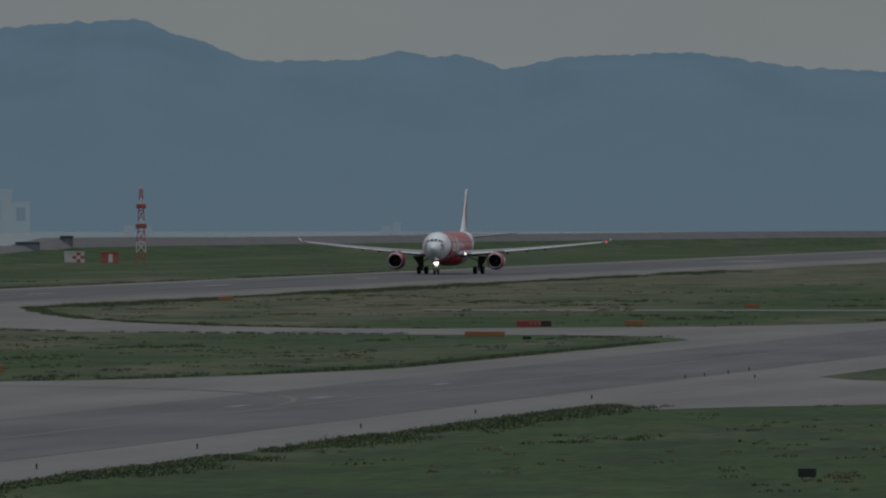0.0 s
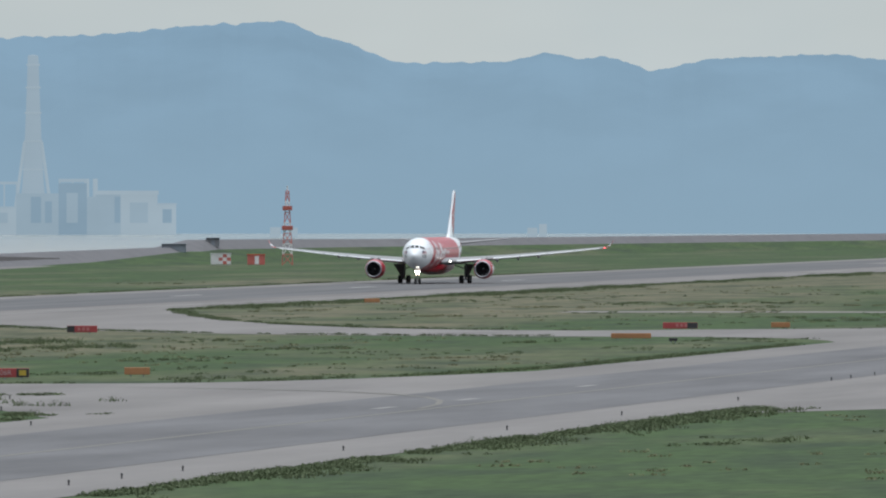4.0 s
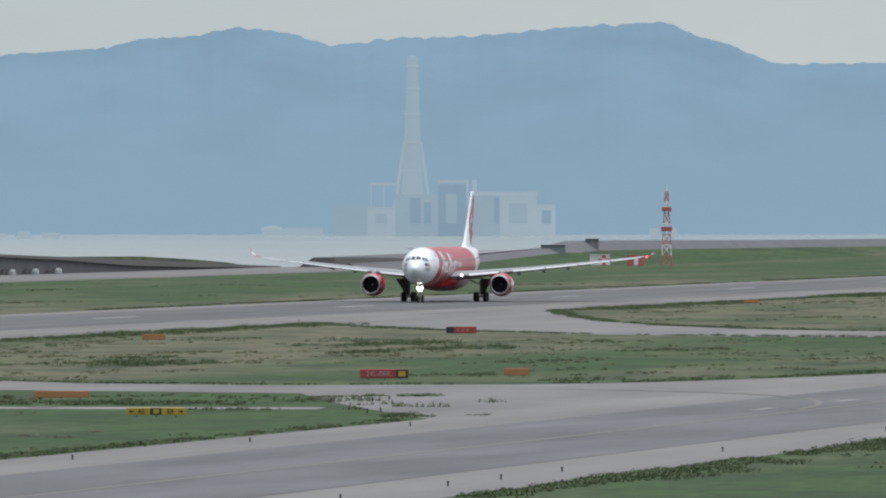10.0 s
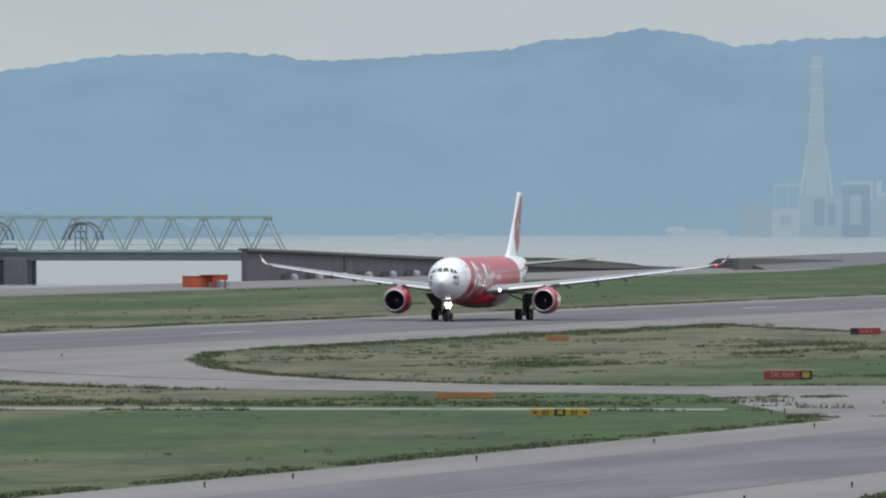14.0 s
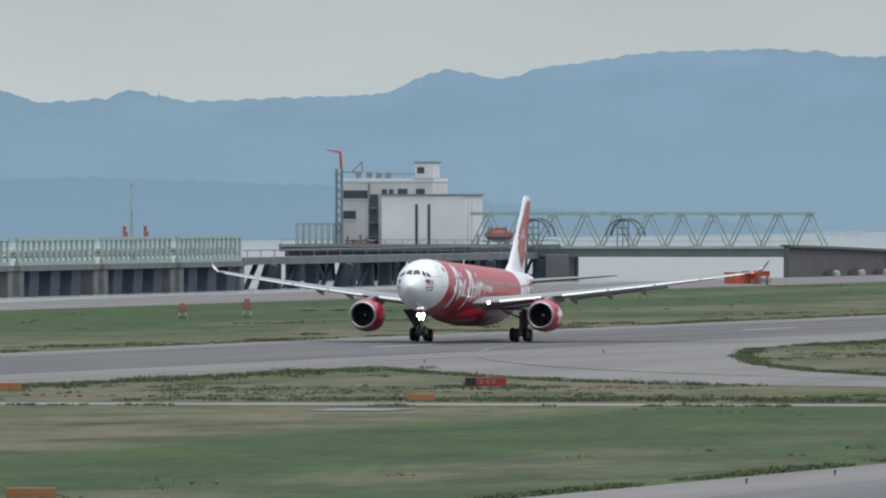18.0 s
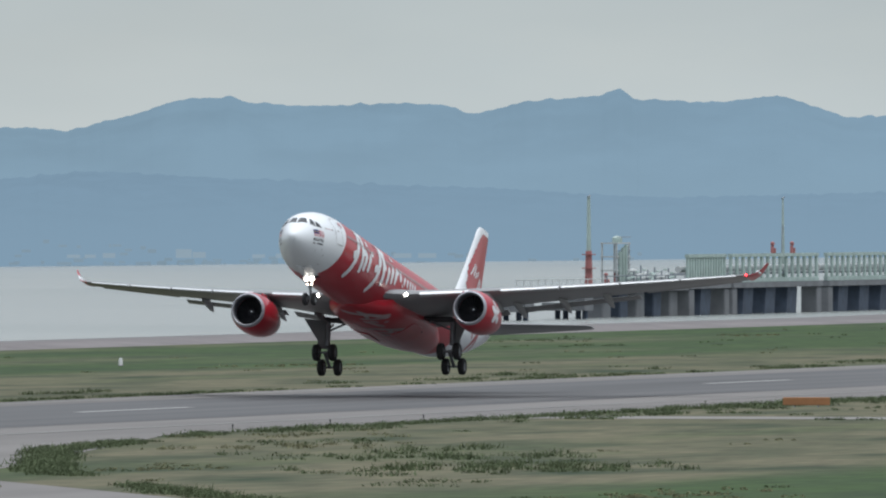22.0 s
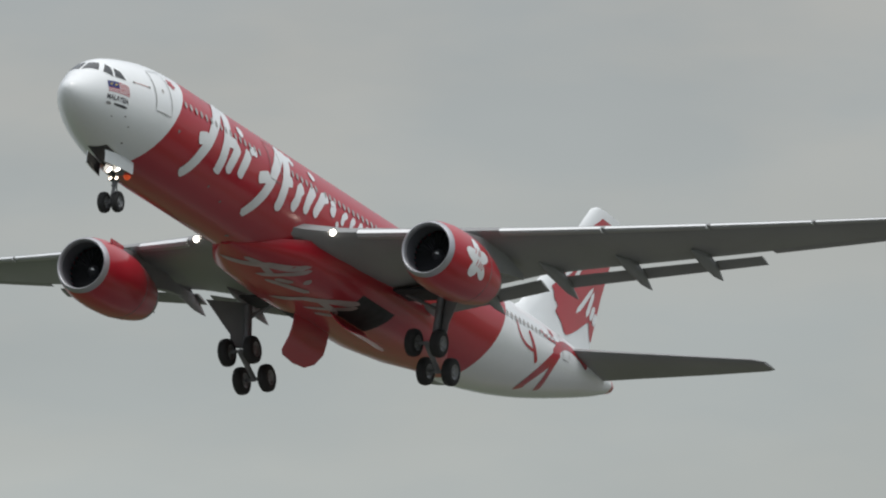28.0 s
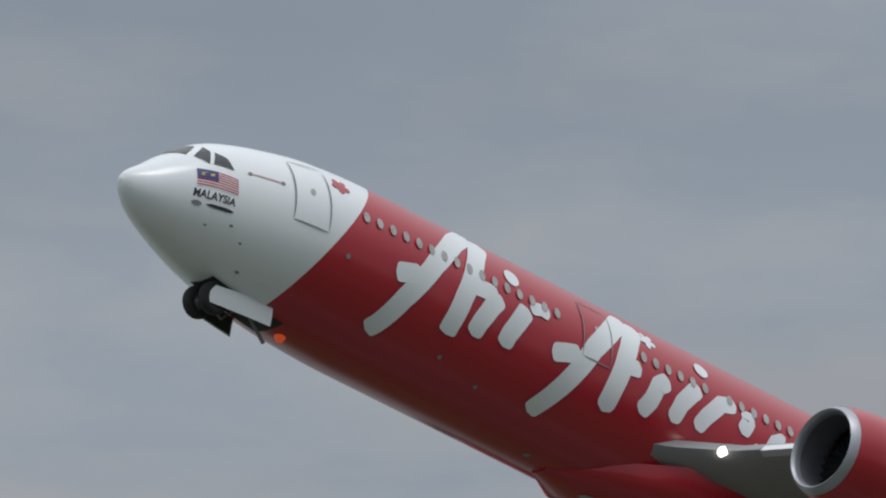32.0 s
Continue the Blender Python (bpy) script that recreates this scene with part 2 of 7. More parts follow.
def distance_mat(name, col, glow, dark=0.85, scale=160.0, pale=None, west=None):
    """Hills so far off that air fills most of their colour: haze painted in as emission."""
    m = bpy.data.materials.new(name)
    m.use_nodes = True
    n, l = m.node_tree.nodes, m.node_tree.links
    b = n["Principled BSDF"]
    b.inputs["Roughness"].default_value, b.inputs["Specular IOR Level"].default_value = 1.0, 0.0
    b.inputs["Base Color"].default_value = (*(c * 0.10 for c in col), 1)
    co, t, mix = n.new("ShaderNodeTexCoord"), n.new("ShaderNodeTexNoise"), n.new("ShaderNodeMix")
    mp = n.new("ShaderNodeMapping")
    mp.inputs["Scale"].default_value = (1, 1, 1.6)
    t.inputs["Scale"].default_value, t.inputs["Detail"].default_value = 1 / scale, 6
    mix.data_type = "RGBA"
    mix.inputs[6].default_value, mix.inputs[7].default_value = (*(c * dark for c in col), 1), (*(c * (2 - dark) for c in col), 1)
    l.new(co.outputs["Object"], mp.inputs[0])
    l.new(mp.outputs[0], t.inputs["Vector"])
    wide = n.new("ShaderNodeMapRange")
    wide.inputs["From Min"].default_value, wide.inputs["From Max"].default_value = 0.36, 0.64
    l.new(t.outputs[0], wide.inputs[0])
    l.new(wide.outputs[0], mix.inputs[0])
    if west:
        # less haze painted into the western hills, as if they stood nearer
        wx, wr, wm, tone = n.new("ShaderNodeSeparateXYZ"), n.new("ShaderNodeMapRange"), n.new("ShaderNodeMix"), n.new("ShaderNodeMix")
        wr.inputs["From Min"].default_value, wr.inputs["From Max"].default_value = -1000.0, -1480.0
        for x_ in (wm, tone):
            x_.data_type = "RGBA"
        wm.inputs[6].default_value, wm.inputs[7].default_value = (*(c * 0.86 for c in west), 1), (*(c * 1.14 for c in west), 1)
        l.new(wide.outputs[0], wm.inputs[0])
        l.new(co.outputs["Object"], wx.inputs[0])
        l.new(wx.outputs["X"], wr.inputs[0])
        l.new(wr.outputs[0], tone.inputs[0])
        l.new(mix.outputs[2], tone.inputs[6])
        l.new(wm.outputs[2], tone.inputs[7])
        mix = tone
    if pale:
        # painted haze: the colour goes paler towards the foot
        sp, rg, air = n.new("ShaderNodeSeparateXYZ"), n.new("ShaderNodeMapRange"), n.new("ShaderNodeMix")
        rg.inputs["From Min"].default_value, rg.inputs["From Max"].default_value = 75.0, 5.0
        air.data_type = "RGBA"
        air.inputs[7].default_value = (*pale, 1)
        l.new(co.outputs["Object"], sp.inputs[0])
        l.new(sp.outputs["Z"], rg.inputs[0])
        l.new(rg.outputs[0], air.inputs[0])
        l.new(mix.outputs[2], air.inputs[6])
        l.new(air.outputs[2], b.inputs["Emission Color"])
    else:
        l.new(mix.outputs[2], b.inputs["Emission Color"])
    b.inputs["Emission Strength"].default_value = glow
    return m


# ---------------------------------------------------------------- mesh helpers
def finish(name, bm, material, smooth=35):
    me = bpy.data.meshes.new(name)
    bmesh.ops.recalc_face_normals(bm, faces=bm.faces)
    bm.to_mesh(me)
    bm.free()
    for mtl in (material if isinstance(material, (list, tuple)) else [material]):
        me.materials.append(mtl)
    if smooth:
        for p in me.polygons:
            p.use_smooth = True
        me.set_sharp_from_angle(angle=radians(smooth))
    return me


def part(name, bm, material, parent=None, label="", smooth=35):
    ob = new(name, finish(name, bm, material, smooth))
    if parent:
        ob.parent = parent
    return tagged(ob, label)


def thing(name, label, category, at=(0, 0, 0), turn=0.0, group="", kind=""):
    ob = new(name)
    ob.empty_display_size = 0.2
    ob.matrix_world = pose(*at, 0, 0, turn)
    return tagged(ob, label, category, group, kind)


def box(bm, lo, hi, bevel=0.0):
    vs = [bm.verts.new((x, y, z)) for x in (lo[0], hi[0]) for y in (lo[1], hi[1]) for z in (lo[2], hi[2])]
    fs = [bm.faces.new([vs[i] for i in q]) for q in ((0, 1, 3, 2), (4, 6, 7, 5), (0, 4, 5, 1), (2, 3, 7, 6), (0, 2, 6, 4), (1, 5, 7, 3))]
    if bevel:
        bmesh.ops.bevel(bm, geom=list({e for f_ in fs for e in f_.edges}), offset=bevel, segments=1, affect="EDGES")
    return bm


def boxed(lo, hi, bevel=0.0):
    return box(bmesh.new(), lo, hi, bevel)


def loft(bm, rings, cap=True, closed=True):
    """Joins rings of equal count by quads."""
    vr = [[bm.verts.new(p) for p in r] for r in rings]
    for a, b in zip(vr, vr[1:]):
        k = len(a)
        for i in range(k if closed else k - 1):
            j = (i + 1) % k
            bm.faces.new((a[i], a[j], b[j], b[i]))
    if cap and closed:
        for r in (vr[0], vr[-1]):
            if len(r) > 2:
                bm.faces.new(r)
    return bm


def circle(c, u, v, r, n=12):
    return [tuple(Vector(c) + Vector(u) * (r * math.cos(2 * math.pi * i / n)) + Vector(v) * (r * math.sin(2 * math.pi * i / n))) for i in range(n)]


def rod(bm, a, b, r, r2=None, n=8):
    """A round bar from a to b."""
    a, b = Vector(a), Vector(b)
    d = (b - a).normalized()
    u = d.orthogonal().normalized()
    v = d.cross(u)
    return loft(bm, [circle(a, u, v, r, n), circle(b, u, v, r if r2 is None else r2, n)])


def spin(bm, axis_pt, axis, profile, n=32, cap=False):
    """Turns a profile of (along, radius) round an axis."""
    d = Vector(axis).normalized()
    u = d.orthogonal().normalized()
    v = d.cross(u)
    return loft(bm, [circle(Vector(axis_pt) + d * s, u, v, max(r, 0.002), n) for s, r in profile], cap)


def sheet(outline, z, thick=0.0):
    """A flat piece with a given outline (x, y); thick lets its sides go down."""
    bm = bmesh.new()
    top = [bm.verts.new((x, y, z)) for x, y in outline]
    bm.faces.new(top)
    if thick:
        low = [bm.verts.new((x, y, z - thick)) for x, y in outline]
        k = len(top)
        for i in range(k):
            bm.faces.new((top[i], low[i], low[(i + 1) % k], top[(i + 1) % k]))
    bmesh.ops.triangulate(bm, faces=[f_ for f_ in bm.faces if len(f_.verts) > 4])
    return bm


# ---------------------------------------------------------------- ground, runway, taxiways
def structure(name, bm, material, label, category, smooth=0):
    return tagged(new(name, finish(name, bm, material, smooth)), label, category, kind="structure")


structure("ground", sheet([(-492, -400), (900, -400), (900, 4900), (-260, 4900), (-420, 4300), (-492, 3700)], 0.0, 4.0), GRASS, "mown airfield grass with dry straw patches and weeds", "grass")
structure("runway", sheet([(-357.5, -400), (-296, -400), (-296, 4300), (-357.5, 4300)], 0.03), CONCRETE, "grey concrete runway shoulders beside the asphalt", "runway")
structure("runway_centre", sheet([(-349.5, -380), (-316, -380), (-316, 4280), (-349.5, 4280)], 0.045), RUBBER, "dark runway asphalt with tyre rubber along it", "runway")
structure("taxiway", sheet([(-163, -400), (-120, -400), (-120, 4300), (-163, 4300)], 0.03), CONCRETE, "pale grey taxiway concrete edge strips", "taxiway")
structure("taxiway_centre", sheet([(-154, -380), (-130, -380), (-130, 4280), (-154, 4280)], 0.045), ASPHALT, "grey taxiway asphalt", "taxiway")


def bend(p, q, r, k=6):
    """Points of a smooth bend from p to r, drawn towards q."""
    return [tuple((1 - t) ** 2 * p[i] + 2 * t * (1 - t) * q[i] + t * t * r[i] for i in (0, 1)) for t in [j / k for j in range(k + 1)]]


def ribbon(near, far, z):
    """A paved strip between two edge lines with the same number of points."""
    return loft(bmesh.new(), [[(*p, z), (*q, z)] for p, q in zip(near, far)], cap=False, closed=False)


PAVED = "pale concrete taxiway between runway and parallel taxiway"
structure("exit_taxiway_far", ribbon(bend((-297, 1790), (-255, 1628), (-200, 1625)) + bend((-185, 1622), (-166, 1615), (-160, 1540)), bend((-297, 1990), (-250, 1690), (-205, 1694)) + bend((-190, 1712), (-166, 1722), (-160, 1800)), 0.02), CONCRETE, PAVED, "taxiway")
structure("exit_taxiway_mid", ribbon(bend((-297, 1300), (-255, 1188), (-235, 1188)) + bend((-194, 1165), (-182, 1105), (-160, 1022)), bend((-297, 1480), (-255, 1218), (-205, 1214)) + bend((-185, 1222), (-170, 1232), (-160, 1340)), 0.02), CONCRETE, PAVED, "taxiway")
structure("exit_taxiway_near", ribbon([(-297, 760), (-230, 600), (-160, 480)], [(-297, 990), (-262, 830), (-160, 640)], 0.02), CONCRETE, PAVED, "taxiway")
structure("cross_taxiway", ribbon(bend((-123, 1010), (-121, 1108), (-70, 1116)) + [(300, 1120)], bend((-124, 1345), (-134, 1215), (-70, 1190)) + [(300, 1185)], 0.02), CONCRETE, "pale concrete taxiway towards the apron", "taxiway")
structure("service_road", sheet([(-296, 1070), (-178.5, 1079.0), (-179.5, 1089.2), (-296, 1082)], 0.016), PALE, "narrow pale concrete service road through the grass", "road")
structure("service_road_far", sheet([(-240, 1950), (-163, 1952), (-163, 1968), (-240, 1968)], 0.02), PALE, "narrow pale concrete service road through the grass", "road")

# sea: level with a hardly visible rise far out, where the shore closes it
bm = bmesh.new()
rings = []
for az in [-60 + 4 * k for k in range(16)] + [2 + 0.5 * k for k in range(40)] + [22 + 4 * k for k in range(71)]:
    dip = 0.162 + 0.071 * max(0.0, min(1.0, (az - 11.0) / 6.5)) if -60 <= az <= 200 else 0.2
    col_ = []
    rise = 2300 if az >= 14 or az < -20 else min(4450, max(2300 + (9 - az) / 2.4 * 2100, 500 / math.sin(radians(max(az, 5))) + 170))
    for r in (200, 1500, 2300, 2800, 3300, 3600, 3900, 4100, 4300, 4450, 4600, 4900):
        end = EYE[2] - 4600 * math.tan(radians(dip))
        u = max(0.0, min(1.0, (r - rise) / (4600 - rise)))
        a = radians(az)
        col_.append((-r * math.sin(a), r * math.cos(a), -0.6 + (end + 0.6) * u))
    rings.append(col_)
loft(bm, rings, cap=False, closed=False)
structure("water", bm, WATER, "pale grey sea with fine ripples", "sea", 60)

# seawall along the island
bm = bmesh.new()
prof = ((-487, 0.0), (-487.4, 0.25), (-496, 0.36), (-497, 0.55), (-502, 0.6), (-509, 0.6), (-520, -5))
loft(bm, [[(x, yy, z * (0.55 if yy < 2050 else 1.0)) for x, z in prof] for yy in range(-400, 3701, 100)], closed=False)
structure("seawall", bm, WALLSTONE, "long pale concrete seawall above the water", "seawall")

# rough stone revetment in front of the low southern stretch
bm = bmesh.new()
rings = []
for k in range(440):
    yy = 1000 + 2.5 * k
    fade = max(0.0, min(1.0, (2080 - yy) / 200))
    lift = [1 + 0.3 * noise.noise((yy * 0.21, 3.1 * j, 5.0)) for j in range(4)]
    rings.append([(-486.2 + 0.5 * lift[0], yy, -0.02), (-488.4, yy, 0.22 * lift[1] * fade), (-491.5, yy, 0.36 * lift[2] * fade), (-495.2, yy, 0.46 * lift[3] * fade), (-496.4, yy, 0.0)])
loft(bm, rings, closed=False)
structure("revetment", bm, REVETMENT, "low brownish stone revetment below the seawall", "revetment")

# dark embankment that bends round the island's far end
bm = bmesh.new()
path = [(-500, 3030, 2.6), (-500, 3180, 3.0), (-500, 3335, 3.3), (-500, 3385, 4.9), (-500, 3500, 4.7), (-500, 3700, 4.1), (-425, 4250, 4.0), (-280, 4560, 4.1), (-60, 4660, 4.3), (300, 4680, 4.3), (880, 4690, 4.3)]
rings, bank = [], []
for i, (x, yy, hgt) in enumerate(path):
    p0, p1 = path[max(0, i - 1)], path[min(len(path) - 1, i + 1)]
    d_ = Vector((p1[0] - p0[0], p1[1] - p0[1], 0)).normalized()
    s_ = Vector((d_.y, -d_.x, 0))
    c_ = Vector((x, yy, 0))
    green = min(1.0 if yy < 3360 else 0.82, max(0.05, (yy - 3120) / 140)) * hgt
    bank.append([c_ + s_ * w_ + Vector((0, 0, k_ * green - 0.03)) for w_, k_ in ((24, 0.0), (15, 0.26), (9, 0.46), (4.6, 0.70), (3.6, 0.64))])
    rings.append([c_ + s_ * 9 + Vector((0, 0, 0.05)), c_ + s_ * 2 + Vector((0, 0, hgt)), c_ - s_ * 2 + Vector((0, 0, hgt)), c_ - s_ * 14 + Vector((0, 0, -5))])
loft(bm, rings)
structure("embankment", bm, STONE, "dark stone embankment at the island's end", "embankment")
structure("grass_bank", loft(bmesh.new(), bank, cap=False, closed=False), GRASS, "grassy inner slope of the stone embankment", "grass", 60)
bm = bmesh.new()
loft(bm, [[(-494.6, yy, -0.5), (-494.6, yy, zz), (-495.8, yy, zz), (-495.8, yy, -0.5)] for yy, zz in ((3012, 2.7), (3060, 2.5), (3150, 1.75))])
structure("retaining_wall", bm, WALLSTONE, "low grey concrete retaining wall at the end of the seawall", "wall")

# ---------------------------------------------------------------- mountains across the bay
# haze sits in these emissive colours; no air is modelled
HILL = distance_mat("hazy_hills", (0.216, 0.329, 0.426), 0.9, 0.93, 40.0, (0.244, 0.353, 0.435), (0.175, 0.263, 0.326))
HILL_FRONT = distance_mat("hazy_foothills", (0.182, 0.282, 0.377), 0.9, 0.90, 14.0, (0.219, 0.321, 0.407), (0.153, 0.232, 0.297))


def mountain(name, radius, knots, material, label, seed, low=-8.0):
    """A wooded range: crest heights in degrees at bearings in degrees, with rough flanks towards the bay."""
    bm = bmesh.new()
    rings = []
    az0, az1 = knots[0][0], knots[-1][0]
    count = max(24, int((az1 - az0) * 110))
    for i in range(count + 1):
        az = az0 + (az1 - az0) * i / count
        for (a, ea), (b, eb) in zip(knots, knots[1:]):
            if a <= az <= b:
                u = (az - a) / (b - a)
                u = u * 0.45 + 0.55 * u * u * (3 - 2 * u)
                e = ea + (eb - ea) * u
                break
        col_ = []
        for k, (out, hgt) in enumerate(((0, 0), (30, 0.30), (70, 0.62), (120, 0.9), (150, 1.0), (190, 0.75), (205, 0))):
            r = radius - 150 + out
            rough_ = 1 + 0.03 * noise.noise((az * 9, k * 1.7, seed)) * (1 if 0 < hgt < 1 else 0)
            zc = EYE[2] + radius * math.tan(radians(e)) + 0.8 * noise.noise((az * 22, seed, 0)) + 0.25 * noise.noise((az * 60, seed, 3)) + 0.09 * noise.noise((az * 160, seed, 8))
            a = radians(az)
            col_.append((-r * math.sin(a), r * math.cos(a), low + (zc - low) * hgt * rough_))
        rings.append(col_)
    loft(bm, rings, closed=False)
    ob = new(name, finish(name, bm, material, 180))
    return tagged(ob, label, "mountain", kind="structure")


FAR_LABEL = "wooded mountain range with pale blue haze painted into its colour"
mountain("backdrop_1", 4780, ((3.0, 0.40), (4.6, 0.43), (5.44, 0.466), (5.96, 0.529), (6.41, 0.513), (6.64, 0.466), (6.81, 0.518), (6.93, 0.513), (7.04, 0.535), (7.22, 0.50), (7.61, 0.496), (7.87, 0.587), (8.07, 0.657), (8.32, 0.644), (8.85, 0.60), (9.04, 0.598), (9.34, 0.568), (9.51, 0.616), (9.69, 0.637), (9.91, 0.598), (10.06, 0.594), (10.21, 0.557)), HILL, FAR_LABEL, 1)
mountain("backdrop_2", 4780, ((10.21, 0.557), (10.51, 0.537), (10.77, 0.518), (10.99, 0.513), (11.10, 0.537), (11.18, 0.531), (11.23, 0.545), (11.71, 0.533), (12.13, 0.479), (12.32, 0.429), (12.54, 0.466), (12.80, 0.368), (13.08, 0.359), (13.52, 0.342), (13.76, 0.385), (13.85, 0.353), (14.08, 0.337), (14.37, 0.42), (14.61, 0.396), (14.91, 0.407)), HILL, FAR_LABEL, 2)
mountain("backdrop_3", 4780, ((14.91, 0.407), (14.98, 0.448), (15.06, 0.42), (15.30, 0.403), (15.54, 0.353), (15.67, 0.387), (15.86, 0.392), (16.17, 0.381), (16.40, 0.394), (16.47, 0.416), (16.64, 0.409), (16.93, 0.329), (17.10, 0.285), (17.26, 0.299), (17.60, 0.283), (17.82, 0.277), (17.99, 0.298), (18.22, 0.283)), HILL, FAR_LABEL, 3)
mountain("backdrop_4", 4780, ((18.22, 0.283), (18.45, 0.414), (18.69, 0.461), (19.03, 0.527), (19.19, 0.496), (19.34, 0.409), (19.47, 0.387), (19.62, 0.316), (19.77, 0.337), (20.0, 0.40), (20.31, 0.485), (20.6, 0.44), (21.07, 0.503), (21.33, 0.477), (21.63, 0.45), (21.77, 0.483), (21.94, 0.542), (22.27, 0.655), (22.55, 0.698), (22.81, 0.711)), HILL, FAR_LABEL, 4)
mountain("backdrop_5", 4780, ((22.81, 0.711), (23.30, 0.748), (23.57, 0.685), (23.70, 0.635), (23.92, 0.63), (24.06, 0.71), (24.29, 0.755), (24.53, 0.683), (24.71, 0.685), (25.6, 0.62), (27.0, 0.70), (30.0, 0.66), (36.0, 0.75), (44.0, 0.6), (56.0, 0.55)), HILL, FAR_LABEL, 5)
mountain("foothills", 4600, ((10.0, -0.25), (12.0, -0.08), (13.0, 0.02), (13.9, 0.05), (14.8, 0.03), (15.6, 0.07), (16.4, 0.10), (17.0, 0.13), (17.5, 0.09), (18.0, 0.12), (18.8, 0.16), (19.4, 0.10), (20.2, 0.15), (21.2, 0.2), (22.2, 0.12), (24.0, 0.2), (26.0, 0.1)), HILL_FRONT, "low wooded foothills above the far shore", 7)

# bare cleared slopes low on the western hills, self-lit, haze painted into their colour
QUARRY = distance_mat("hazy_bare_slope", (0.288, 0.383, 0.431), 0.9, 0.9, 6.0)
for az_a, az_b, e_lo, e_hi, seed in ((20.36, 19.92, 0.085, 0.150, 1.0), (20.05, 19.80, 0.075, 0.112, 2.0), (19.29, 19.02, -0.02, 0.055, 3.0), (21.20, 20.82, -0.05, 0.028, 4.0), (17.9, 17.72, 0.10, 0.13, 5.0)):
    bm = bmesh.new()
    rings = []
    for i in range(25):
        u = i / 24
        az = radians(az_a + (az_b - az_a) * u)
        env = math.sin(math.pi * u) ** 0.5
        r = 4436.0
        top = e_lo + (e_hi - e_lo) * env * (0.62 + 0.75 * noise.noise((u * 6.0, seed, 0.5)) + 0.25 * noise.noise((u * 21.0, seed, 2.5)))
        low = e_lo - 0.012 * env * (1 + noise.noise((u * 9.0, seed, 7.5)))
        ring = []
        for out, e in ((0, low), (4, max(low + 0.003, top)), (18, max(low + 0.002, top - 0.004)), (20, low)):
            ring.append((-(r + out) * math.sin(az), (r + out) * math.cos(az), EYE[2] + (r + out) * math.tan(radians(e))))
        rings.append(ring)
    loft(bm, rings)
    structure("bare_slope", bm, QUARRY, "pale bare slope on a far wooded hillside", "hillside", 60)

# ---------------------------------------------------------------- the airliner
WHITE_PAINT, RED_PAINT = (0.755, 0.79, 0.815), (0.405, 0.019, 0.033)


def livery_mat():
    """Gloss paint: white nose and tail, red between, with soot and panel dirt."""
    m = mat("livery_paint", WHITE_PAINT, 0.28, vary=0.03, scale=3.0, bump=0.02, coat=0.2)
    n, l = m.node_tree.nodes, m.node_tree.links
    b = n["Principled BSDF"]
    white = b.inputs["Base Color"].links[0].from_socket
    co, sp = n.new("ShaderNodeTexCoord"), n.new("ShaderNodeSeparateXYZ")
    l.new(co.outputs["Object"], sp.inputs[0])

    def calc(op, a, c, d=None):
        x = n.new("ShaderNodeMath")
        x.operation = op
        for i, v in enumerate((a, c) if d is None else (a, c, d)):
            if isinstance(v, (int, float)):
                x.inputs[i].default_value = v
            else:
                l.new(v, x.inputs[i])
        return x.outputs[0]

    y, z = sp.outputs["Y"], sp.outputs["Z"]
    # the front edge sweeps back upwards in a curve; the very tip of the tail is red again
    rise = calc("POWER", calc("MAXIMUM", calc("SUBTRACT", z, 3.2), 0.0), 1.3)
    front = calc("GREATER_THAN", calc("MULTIPLY_ADD", rise, -0.35, y), -25.95)
    back = calc("LESS_THAN", calc("MULTIPLY_ADD", rise, -0.32, y), 11.1)
    red_ = calc("MAXIMUM", calc("MULTIPLY", front, back), calc("GREATER_THAN", y, 29.7))
    mix = n.new("ShaderNodeMix")
    mix.data_type = "RGBA"
    l.new(red_, mix.inputs[0])
    l.new(white, mix.inputs[6])
    mix.inputs[7].default_value = (*RED_PAINT, 1)
    l.new(mix.outputs[2], b.inputs["Base Color"])
    return m


LIVERY = livery_mat()
RED = mat("red_paint", RED_PAINT, 0.28, vary=0.06, scale=2.0, bump=0.02, coat=0.2)
WHITE = mat("white_paint", WHITE_PAINT, 0.3, vary=0.04, scale=2.0, bump=0.02, coat=0.3)
SLAT_GREY = mat("slat_pale_grey", (0.30, 0.31, 0.32), 0.4, vary=0.08, scale=3.0, bump=0.02)
WING_GREY = mat("wing_grey_paint", (0.225, 0.233, 0.241), 0.42, vary=0.12, scale=4.0, bump=0.02, stretch=(1, 0.4, 1))
FLAP_GREY = mat("flap_grey_paint", (0.225, 0.232, 0.240), 0.45, vary=0.12, scale=2.0, bump=0.02)
LIP = mat("polished_lip", (0.38, 0.39, 0.425), 0.45, metal=0.6, vary=0.06, scale=1.0, bump=0)
DUCT = mat("intake_duct", (0.120, 0.123, 0.140), 0.5, vary=0.2, scale=0.8, bump=0)
FAN = mat("fan_blade", (0.045, 0.047, 0.054), 0.5, metal=0.2, vary=0.2, scale=0.5, bump=0)
HOT = mat("exhaust_metal", (0.200, 0.190, 0.180), 0.4, metal=0.9, vary=0.2, scale=0.6, bump=0)
STEEL = mat("gear_steel", (0.20, 0.205, 0.215), 0.45, metal=0.3, vary=0.2, scale=0.6, bump=0)
TYRE = mat("tyre_rubber", (0.018, 0.018, 0.019), 0.8, vary=0.3, scale=0.3, bump=0.1)
HUB = mat("wheel_hub", (0.190, 0.197, 0.205), 0.45, metal=0.3, vary=0.2, scale=0.3, bump=0)
